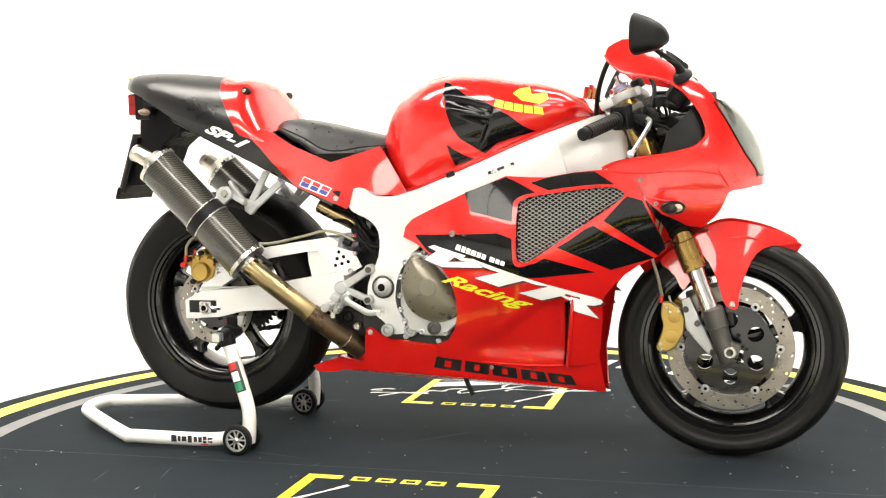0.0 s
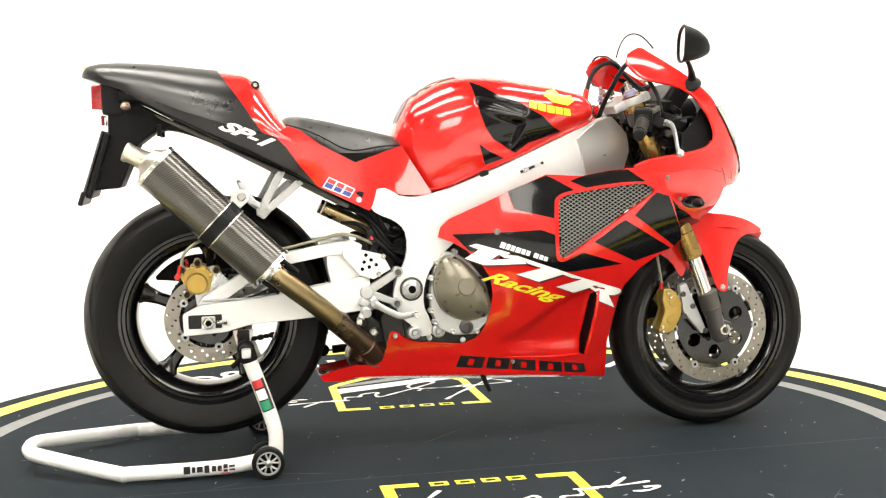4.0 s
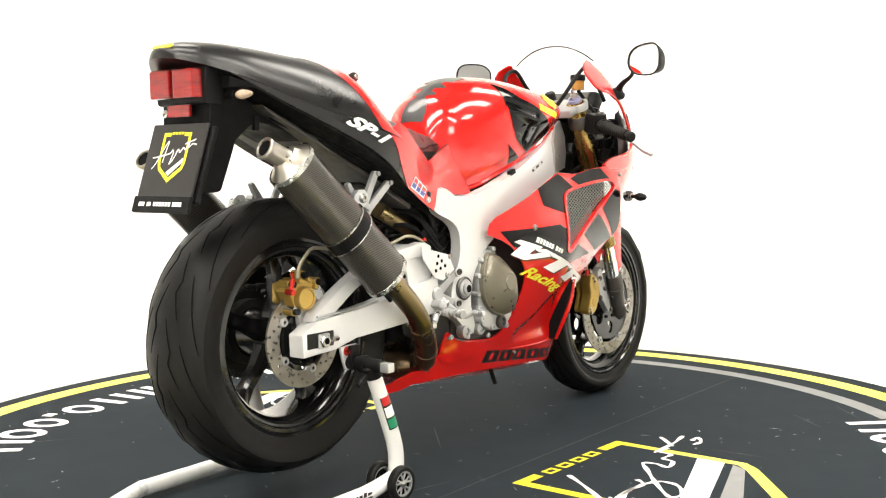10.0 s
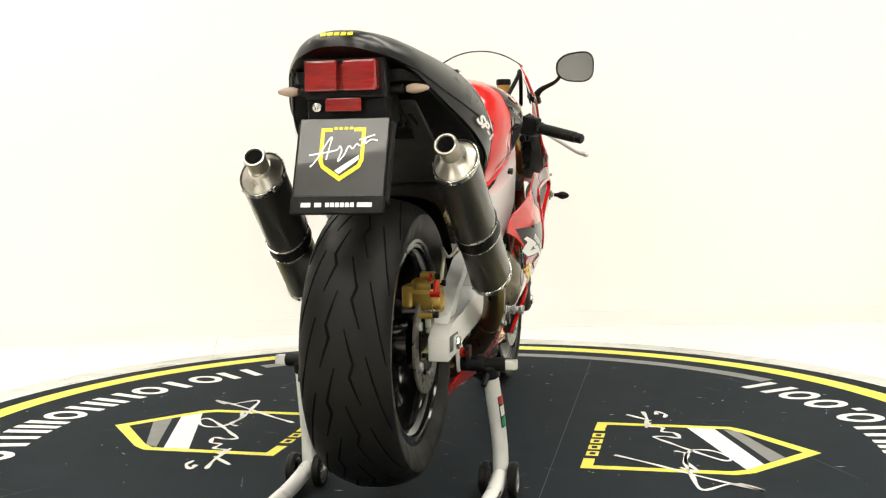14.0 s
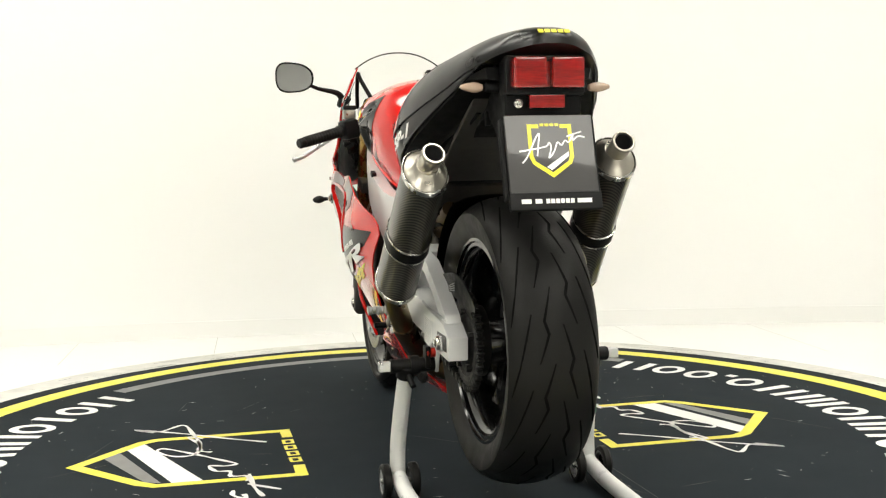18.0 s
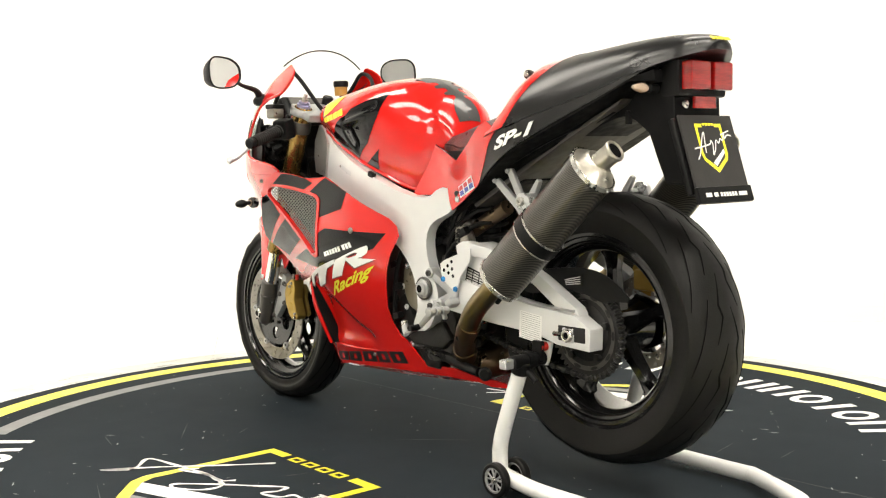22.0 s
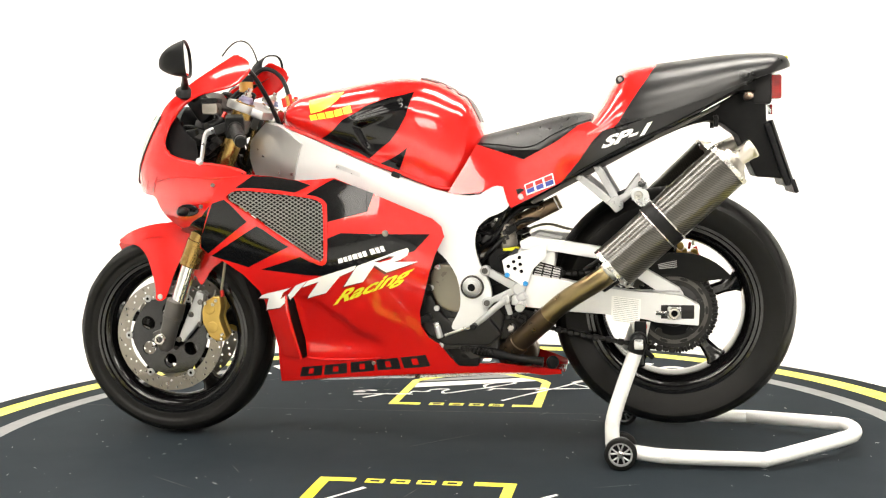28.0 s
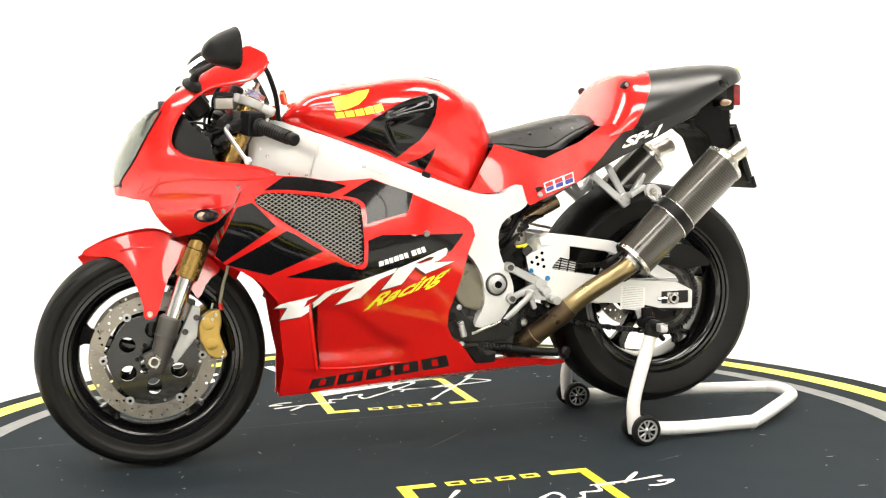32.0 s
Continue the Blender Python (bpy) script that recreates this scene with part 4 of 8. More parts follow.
def guard(s):
    # side of the mudguard with its long stay down to the fork
    f = bend([(0.62, 0.56, 0.074), (0.72, 0.60, 0.072), (0.85, 0.60, 0.060), (0.92, 0.57, 0.030), (0.70, 0.5, 0.088), (0.78, 0.42, 0.104), (0.80, 0.52, 0.086), (0.9, 0.585, 0.045), (0.6, 0.46, 0.09)])
    sf = lambda x, z: (x, f(x, z), z)
    pts = [(0.674, 0.56), (0.7, 0.587), (0.73, 0.605), (0.766, 0.615), (0.818, 0.609), (0.87, 0.596), (0.915, 0.577), (0.947, 0.558), (0.915, 0.552), (0.866, 0.551), (0.833, 0.527), (0.811, 0.475), (0.797, 0.429), (0.798, 0.399), (0.782, 0.394), (0.763, 0.407), (0.75, 0.453), (0.73, 0.506), (0.697, 0.545)]
    part("front_mudguard_side", sheet(sf, pts, s, 0.012, 0, 0.003, cut=1), RED, BIKE, "glossy red front mudguard")
    rear = [(0.685, 0.56), (0.644, 0.549), (0.619, 0.531), (0.6, 0.509), (0.637, 0.485), (0.66, 0.439), (0.67, 0.447), (0.69, 0.484), (0.679, 0.53)]
    part("front_mudguard_rear", sheet(sf, rear, s, 0.012, 0.0, 0.003, cut=1), RED, BIKE)
    bolt((0.783, s * 0.104, 0.408), s, 0.008)


both(guard)


def guard_top():
    bm = bmesh.new()
    rows = []
    for i in range(17):
        a = radians(56 + 82 * i / 16)
        r = 0.312
        w = 0.074 * min(1, 0.15 + (i / 5)) if i < 5 else 0.078
        rows.append([bm.verts.new((FA.x + (r - 0.03 * abs(t) ** 2.5) * math.cos(a), w * t, FA.z + (r - 0.03 * abs(t) ** 2.5) * math.sin(a))) for t in np.linspace(-1, 1, 9)])
    for p, q in zip(rows, rows[1:]):
        for j in range(8):
            bm.faces.new((p[j], p[j + 1], q[j + 1], q[j]))
    r = bmesh.ops.solidify(bm, geom=list(bm.faces), thickness=0.003)
    bmesh.ops.recalc_face_normals(bm, faces=bm.faces)
    part("front_mudguard_top", bm, RED, BIKE)


guard_top()


# ---- fairing ----
def fair(s):
    out = [(-0.044, 0.58), (-0.037, 0.607), (-0.016, 0.627), (0.033, 0.65), (0.135, 0.695), (0.186, 0.715), (0.237, 0.736), (0.301, 0.732), (0.337, 0.731), (0.409, 0.743), (0.458, 0.747), (0.493, 0.75), (0.557, 0.719), (0.576, 0.68), (0.595, 0.632), (0.618, 0.581), (0.628, 0.551), (0.603, 0.532), (0.559, 0.51), (0.513, 0.478), (0.474, 0.432), (0.452, 0.372), (0.446, 0.291), (0.46, 0.159), (0.331, 0.182), (0.178, 0.192), (0.027, 0.203), (-0.125, 0.208), (-0.247, 0.207), (-0.286, 0.197), (-0.337, 0.197), (-0.346, 0.213), (-0.308, 0.227), (-0.253, 0.242), (-0.207, 0.239), (-0.184, 0.257), (-0.172, 0.289), (-0.166, 0.315), (-0.155, 0.324), (-0.136, 0.319), (-0.114, 0.305), (-0.032, 0.297), (0.025, 0.291), (0.061, 0.305), (0.082, 0.335), (0.094, 0.378), (0.097, 0.425), (0.088, 0.471), (0.063, 0.509), (0.027, 0.544), (-0.004, 0.564)]
    if s > 0:
        out = out[:26] + [(0.054, 0.202), (-0.125, 0.208), (-0.247, 0.207), (-0.286, 0.200), (-0.337, 0.203), (-0.335, 0.214), (-0.256, 0.223), (-0.178, 0.234), (-0.111, 0.232), (-0.060, 0.230), (-0.038, 0.259), (-0.016, 0.288), (0.010, 0.306), (0.027, 0.340), (0.027, 0.382), (0.013, 0.424), (-0.004, 0.482), (-0.021, 0.534)]
    grille = [(0.266, 0.661), (0.275, 0.675), (0.299, 0.684), (0.408, 0.699), (0.493, 0.708), (0.524, 0.7), (0.532, 0.685), (0.514, 0.671), (0.406, 0.597), (0.333, 0.548), (0.297, 0.523), (0.272, 0.518), (0.263, 0.536)]
    vent = [(0.372, 0.415), (0.39, 0.419), (0.37, 0.245), (0.359, 0.244)]
    f = part("side_fairing", sheet(fairing, out, s, 0.012, 0, 0.004, holes=[grille, vent]), RED, BIKE, "glossy red side fairing with black panels")
    # black printed panels between red bands
    for k, o in enumerate(([(-0.008, 0.587), (0.218, 0.594), (0.272, 0.573), (0.263, 0.536), (0.275, 0.515), (0.304, 0.517), (0.333, 0.531), (0.454, 0.494), (0.32, 0.482), (0.261, 0.481), (0.031, 0.545)],
                           [(0.132, 0.695), (0.186, 0.715), (0.237, 0.733), (0.258, 0.724), (0.321, 0.689), (0.275, 0.675), (0.263, 0.656), (0.257, 0.622), (0.148, 0.649)],
                           [(0.301, 0.718), (0.337, 0.73), (0.409, 0.742), (0.459, 0.744), (0.51, 0.71), (0.41, 0.702), (0.357, 0.694)],
                           [(0.479, 0.624), (0.535, 0.684), (0.573, 0.673), (0.595, 0.626), (0.618, 0.581), (0.625, 0.554), (0.607, 0.536)],
                           [(0.362, 0.559), (0.406, 0.59), (0.453, 0.612), (0.598, 0.53), (0.492, 0.5)])):
        part("black_panel", sheet(fairing, o, s, 0.012, 0.0010, 0, holes=()), BLACKGLOSS, f, "glossy black graphic panel")
    # raised red lip round the intake, with its mesh
    c = np.mean(np.array(grille), 0)
    ring = [tuple(np.array(p) + (np.array(p) - c) / np.linalg.norm(np.array(p) - c) * 0.012) for p in grille]
    part("intake_lip", sheet(fairing, ring, s, 0.012, 0.004, 0.012, holes=[grille], cut=1), RED, f)
    # dark sheet closes the intake behind the mesh
    part("intake_back", sheet(fairing, ring, s, 0.02, -0.035, 0.002, cut=1), PLASTIC, f, "dark radiator behind the mesh")
    # expanded metal mesh: crossing wires
    bm = bmesh.new()
    g = rounded(grille, 1)
    lo, hi = g.min(0), g.max(0)
    wires = []
    for d in (-1, 1):
        for q in np.arange(-0.30, 0.75, 0.0165):
            pts = [(lo[0] + q + t, (lo[1] if d > 0 else hi[1]) + d * t * 0.62) for t in np.arange(0, 0.5, 0.006)]
            ok = inside(g, np.array(pts))
            run = []
            for p, k in zip(pts, ok):
                if k:
                    run.append(p)
                if (not k or p is pts[-1]) and len(run) > 1:
                    wires.append(run)
                    run = []
                elif not k:
                    run = []
    for run in wires:
        rows = []
        for i, p in enumerate(run):
            x, z = p
            y = float(FAIR(x, z)) - 0.010 + 0.0012 * math.sin(i * 2.1)
            rows.append([bm.verts.new((x + a, s * (y + b), z + c2)) for a, b, c2 in ((0, 0.0011, -0.0011), (0, 0.0011, 0.0011), (0, -0.0006, 0.0011), (0, -0.0006, -0.0011))])
        for p, q in zip(rows, rows[1:]):
            for j in range(4):
                bm.faces.new((p[j], p[(j + 1) % 4], q[(j + 1) % 4], q[j]))
    bmesh.ops.recalc_face_normals(bm, faces=bm.faces)
    tagged(part("intake_mesh", bm, MESHALU, f, "silver expanded metal mesh"), kind="stuff")
    # lower vent: black sheet for its shaded, backward-facing opening under a proud front edge
    rearl, frontl = [(0.371, 0.419), (0.367, 0.361), (0.362, 0.297), (0.357, 0.243)], [(0.392, 0.424), (0.387, 0.36), (0.379, 0.296), (0.37, 0.242)]
    for nm, mt, A, B, oa, ob2 in (("vent_dark_inside", PLASTIC, rearl, frontl, -0.030, 0.028), ("vent_edge", RED, frontl, [(u + 0.075, v) for u, v in frontl], 0.029, -0.002)):
        bm = bmesh.new()
        rows = []
        for i, (p, q) in enumerate(zip(A, B)):
            row = []
            for t in np.linspace(0, 1, 5):
                u = np.array(p) * (1 - t) + np.array(q) * t
                x, y, z = fairing(np.float64(u[0]), np.float64(u[1]))
                off = (oa * (1 - t) + ob2 * t) * (0.2 if i == 0 else 0.75 if i == 3 else 1)
                row.append(bm.verts.new((x, s * (y + off), z)))
            rows.append(row)
        for p, q in zip(rows, rows[1:]):
            for k in range(4):
                bm.faces.new((p[k], p[k + 1], q[k + 1], q[k]))
        for fc in bm.faces:
            fc.normal_update()
            if fc.normal.y * s < 0:
                fc.normal_flip()
        part(nm, bm, mt, f)
    part("vent_rim", tube([tuple(np.array(flank(np.float64(u + 0.002), np.float64(v))) * (1, s, 1)) for u, v in frontl], [0.0035, 0.006, 0.006, 0.0045], 8), RED, f, "rolled red edge of the vent")
    part("body_crease", tube([tuple(np.array(fairing(np.float64(p[0]), np.float64(p[1]))) * (1, s, 1)) for p in [(0.357, 0.241), (0.307, 0.239), (0.223, 0.241), (0.148, 0.246)]], [0.004, 0.004, 0.003, 0.001], 8), RED, f)
    if s < 0:
        part("rear_lip", sheet(fairing, [(-0.181, 0.257), (-0.17, 0.324), (-0.159, 0.335), (-0.146, 0.33), (-0.118, 0.308), (-0.036, 0.292), (0.028, 0.288), (0.027, 0.259), (-0.093, 0.244)], s, 0.012, 0.0035, 0.006, cut=1), RED, f)
        p = (-0.154, 0.322)
        bolt((p[0], -0.147, p[1]), -1, 0.007, CASTALU, f)
    # screws
    for p in ((0.101, 0.5925), (0.568, 0.722), (0.17, 0.231), (0.605, 0.665)) + (((-0.153, 0.319),) if s < 0 else ()):
        y = float(FAIR(p[0], p[1]))
        bolt((p[0], s * (y + 0.001), p[1]), s, 0.0085 if p[0] == 0.101 else 0.0055, DISC, f)
    # plain marks in place of names: black along the belly, white and yellow on the flank
    for q in slabs([(0.012, 0.226), (0.397, 0.183), (0.385, 0.212), (0.023, 0.259)], [(0.0, 0.19), (0.215, 0.385), (0.41, 0.585), (0.615, 0.79), (0.81, 0.98)]):
        mid = [(q[0] * 0.72 + q[1] * 0.28), (q[0] * 0.28 + q[1] * 0.72), (q[3] * 0.28 + q[2] * 0.72), (q[3] * 0.72 + q[2] * 0.28)]
        hole = [m * 0.55 + np.mean(np.array(q), 0) * 0.45 for m in mid]
        part("black_mark", sheet(fairing, q, s, 0.012, 0.0010, 0, holes=[hole]), BLACKV, f)
    rtl = (([(0.032, 0.558), (0.05, 0.563), (0.136, 0.538), (0.127, 0.532), (0.156, 0.53), (0.179, 0.509), (0.17, 0.508), (0.07, 0.507), (0.021, 0.525), (0.056, 0.548)], [[(0.086, 0.521), (0.106, 0.534), (0.12, 0.526), (0.139, 0.523)]]),
             ([(0.156, 0.529), (0.336, 0.464), (0.334, 0.46), (0.31, 0.464), (0.279, 0.476), (0.215, 0.459), (0.154, 0.481), (0.22, 0.496), (0.182, 0.509)], []),
             ([(0.337, 0.464), (0.444, 0.429), (0.463, 0.422), (0.467, 0.415), (0.461, 0.409), (0.446, 0.406), (0.426, 0.408), (0.453, 0.37), (0.393, 0.395), (0.388, 0.419), (0.366, 0.433), (0.318, 0.423), (0.265, 0.443), (0.334, 0.458)], [[(0.373, 0.436), (0.379, 0.439), (0.412, 0.427), (0.411, 0.423), (0.387, 0.429)]]))
    ltr = (([(0.219, 0.454), (0.178, 0.509), (0.069, 0.548), (0.048, 0.554), (0.043, 0.548), (0.048, 0.535), (0.066, 0.524), (0.084, 0.519), (0.022, 0.518), (0.103, 0.491), (0.132, 0.511), (0.166, 0.467)], [[(0.132, 0.52), (0.094, 0.534), (0.081, 0.533), (0.089, 0.526), (0.118, 0.518)]]),
           ([(0.329, 0.419), (0.27, 0.436), (0.226, 0.482), (0.186, 0.499), (0.18, 0.511), (0.256, 0.488), (0.318, 0.468), (0.338, 0.449), (0.286, 0.467)], []),
           ([(0.478, 0.413), (0.465, 0.423), (0.373, 0.447), (0.395, 0.434), (0.408, 0.413), (0.385, 0.426), (0.356, 0.454), (0.32, 0.468), (0.34, 0.449), (0.382, 0.412), (0.412, 0.389), (0.463, 0.379), (0.446, 0.414)], []))
    drop = np.array((0.006, -0.005))
    for q, h in (rtl if s < 0 else ltr):
        part("white_mark", sheet(flank, q, s, 0.006, 0.0028 if s < 0 else 0.0045, 0, holes=h), WHITE, f)
        part("mark_shadow", sheet(flank, [tuple(np.array(p) + drop) for p in q], s, 0.008, 0.0015, 0, holes=[[tuple(np.array(p) + drop) for p in k] for k in h]), REDDARK, f, "dark red shadow edge of the mark")
    for q in slabs([(0.107, 0.553), (0.233, 0.512), (0.236, 0.523), (0.113, 0.567)] if s < 0 else [(0.226, 0.515), (0.102, 0.547), (0.108, 0.561), (0.228, 0.527)], [(0, 0.1), (0.12, 0.2), (0.22, 0.3), (0.32, 0.42), (0.44, 0.52), (0.54, 0.62), (0.7, 0.8), (0.82, 0.9), (0.92, 1.0)]):
        part("white_mark", sheet(fairing, q, s, 0.012, 0.0018, 0), WHITE, f)
    # the word in yellow script
    bl, br, tl = [(0.062, 0.470), (0.284, 0.396), (0.082, 0.493)] if s < 0 else [(0.258, 0.399), (0.039, 0.477), (0.245, 0.434)]
    part("script_word", lettering("Racing", fairing, s, bl, br, tl, 0.0024, 0.48, 0.03), YELLOW, f, "yellow script word")


both(fair)


def belly():
    # the floor of the belly pan between the two sides
    bm = bmesh.new()
    rows = []
    for x in np.linspace(-0.345, 0.463, 24):
        z = 0.197 - 0.04 * (x + 0.345) / 0.81
        w = max(float(FAIR(x, z + 0.008)) - 0.002, 0.012)
        rows.append([bm.verts.new((x, w * t, z + 0.012 - 0.005 * (1 - t * t))) for t in np.linspace(-1, 1, 7)])
    for p, q in zip(rows, rows[1:]):
        for j in range(6):
            bm.faces.new((p[j], p[j + 1], q[j + 1], q[j]))
    bmesh.ops.solidify(bm, geom=list(bm.faces), thickness=0.003)
    bmesh.ops.recalc_face_normals(bm, faces=bm.faces)
    part("belly_pan", bm, RED, BIKE, "red belly pan")
    part("drain_hose", tube([(0.09, -0.09, 0.20), (0.10, -0.09, 0.175), (0.112, -0.09, 0.150)], 0.007, 8), PLASTIC, BIKE)


belly()


def front(s):
    # nose cowl with the cockpit opening cut into it
    out = [(0.053, 0.751), (0.085, 0.764), (0.148, 0.774), (0.223, 0.78), (0.338, 0.793), (0.407, 0.811), (0.439, 0.834), (0.436, 0.869), (0.396, 0.907), (0.332, 0.941), (0.255, 0.963), (0.143, 0.975), (0.082, 0.986), (0.053, 1.008), (0.04, 1.032), (0.067, 1.053), (0.188, 1.071), (0.233, 1.053), (0.322, 1.022), (0.407, 0.997), (0.491, 0.96), (0.579, 0.919), (0.619, 0.857), (0.681, 0.787), (0.787, 0.741), (0.893, 0.715), (0.736, 0.697), (0.603, 0.693), (0.605, 0.663), (0.623, 0.622), (0.65, 0.588), (0.663, 0.561), (0.598, 0.554), (0.486, 0.577), (0.307, 0.631), (0.243, 0.68), (0.183, 0.719)]
    f = part("nose_cowl", sheet(nose, out, s, 0.012, 0.002, 0.004, su=0.5, cut=1), RED, BIKE, "glossy red nose cowl")
    rim = [(0.053, 0.751), (0.085, 0.764), (0.148, 0.774), (0.223, 0.78), (0.338, 0.793), (0.407, 0.811), (0.439, 0.834), (0.436, 0.869), (0.396, 0.907), (0.332, 0.941), (0.255, 0.963), (0.143, 0.975), (0.082, 0.986), (0.053, 1.008), (0.043, 1.029)]
    part("cowl_rim", tube([tuple(np.array(nose(np.float64(u), np.float64(v))) * (1, s, 1)) for u, v in rim], 0.0042, 8), RED, f)
    for line in ([(0.086, 0.742), (0.2, 0.739), (0.347, 0.743), (0.497, 0.735), (0.63, 0.713)], [(0.243, 0.68), (0.385, 0.667), (0.568, 0.673)], [(0.393, 0.814), (0.512, 0.741), (0.595, 0.703)]):
        part("body_crease", tube([tuple(np.array(nose(np.float64(u), np.float64(v))) * (1, s, 1)) for u, v in line], 0.0034, 8), RED, f)
    edge = [(0.56, 0.909), (0.613, 0.854), (0.681, 0.787), (0.787, 0.741)]
    lens = edge + [(0.78, 0.725), (0.93, 0.735), (0.93, 0.80), (0.84, 0.875), (0.66, 0.912)]
    part("headlight_lens", sheet(nose, lens, s, 0.012, 0.005, 0.003, su=0.5), LENS, f, "clear headlight lens")
    part("lens_gasket", tube([tuple(np.array(nose(np.float64(u), np.float64(v))) * (1.002, s * 1.03, 1)) for u, v in edge + [(0.80, 0.728), (0.93, 0.733)]], 0.0020, 8), PLASTIC, f, "black gasket round the lens")
    part("headlight_bowl", sheet(nose, lens, s, 0.012, -0.012, 0, su=0.5), REFLECTOR, f, "silver headlight reflector")
    part("lamp_chin", sheet(nose, [(0.60, 0.735), (0.76, 0.722), (1.0, 0.73), (1.0, 0.708), (0.8, 0.702), (0.66, 0.708)], s, 0.012, 0.003, 0.003, su=0.5), RED, f)
    # black panel and indicator at the cowl's flank
    blk = [(0.251, 0.669), (0.325, 0.639), (0.502, 0.609), (0.815, 0.591), (0.65, 0.588), (0.663, 0.561), (0.598, 0.554), (0.486, 0.577), (0.307, 0.631)]
    part("black_panel", sheet(nose, blk, s, 0.012, 0.0030, 0, su=0.5), BLACKGLOSS, f, "glossy black graphic panel")
    part("indicator_base", lathe([(0.030, -0.004), (0.030, 0.003), (0.024, 0.0045), (0.008, 0.005)], axis((0.645, s * 0.214, 0.655), (0.650, s * 0.30, 0.650)), 24, squash=0.55), BLACKGLOSS, f, "black oval indicator recess")
    part("indicator_lens", lathe([(0.012, 0.004), (0.012, 0.007), (0.007, 0.010), (0.0005, 0.011)], axis((0.655, s * 0.214, 0.655), (0.665, s * 0.30, 0.650)), 16, squash=0.8), AMBER, f)
    part("indicator", lathe([(0.007, 0), (0.008, 0.01), (0.015, 0.022), (0.016, 0.03), (0.010, 0.044), (0.001, 0.05)], axis((0.64, s * 0.228, 0.655), (0.648, s * 0.33, 0.648)), 16, squash=0.8), PLASTIC, f)
    # mirror on its stem
    base, head = Vector((0.652, s * 0.168, 0.985)), Vector((0.576, s * 0.307, 1.060) if s < 0 else (0.586, 0.332, 1.042))
    mi = part("mirror_arm", tube([base + Vector((0.01, 0, -0.01)), base + Vector((0, s * 0.02, 0.012)), base.lerp(head, 0.5) + Vector((0.008, 0, -0.004)), head + Vector((0.015, -s * 0.045, -0.02))], [0.013, 0.009, 0.006, 0.0065], 10), PLASTIC, BIKE, "black mirror arm")
    part("mirror_foot", lathe([(0.026, 0), (0.026, 0.006), (0.018, 0.014), (0.010, 0.02)], axis(base + Vector((0.012, -s * 0.006, -0.018)), base + Vector((-0.01, s * 0.03, 0.03))), 18), PLASTIC, mi)
    m = Matrix.Translation(head) @ Matrix.Rotation(s * radians(14), 4, "Z") @ Matrix.Rotation(radians(3), 4, "Y")

    def rimline(k, d):
        o = []
        for j in range(36):
            a = 2 * math.pi * j / 36
            c, e = math.cos(a), math.sin(a)
            yy = 0.062 * math.copysign(abs(c) ** 0.72, c) * k
            zz = (0.045 + 0.009 * (c * s)) * math.copysign(abs(e) ** 0.74, e) * k
            o.append((d, yy, zz - 0.010 * (1 - k)))
        return o
    bm = bmesh.new()
    rings = [[bm.verts.new(q) for q in rimline(k, d)] for k, d in ((0.965, -0.002), (0.99, -0.003), (1.0, 0.0), (0.94, 0.012), (0.82, 0.030), (0.65, 0.046), (0.46, 0.058), (0.24, 0.066), (0.04, 0.069))]
    for p, q in zip(rings, rings[1:]):
        for j in range(36):
            bm.faces.new((p[j], p[(j + 1) % 36], q[(j + 1) % 36], q[j]))
    bm.faces.new(rings[-1])
    bmesh.ops.recalc_face_normals(bm, faces=bm.faces)
    bm.transform(m)
    part("mirror_housing", bm, PLASTIC, mi, "black plastic mirror housing")
    rim = [tuple(m @ Vector(q)) for q in rimline(0.992, -0.003)]
    part("mirror_rim", tube(rim + rim[:2], 0.0026, 6, 1, False), PLASTIC, mi)
    bm = bmesh.new()
    bm.faces.new([bm.verts.new(q) for q in rimline(0.968, -0.0012)])
    for fc in bm.faces:
        fc.normal_update()
        if fc.normal.x > 0:
            fc.normal_flip()
    bm.transform(m)
    part("mirror_glass", bm, MIRRORGLASS, mi, "mirror glass")


both(front)


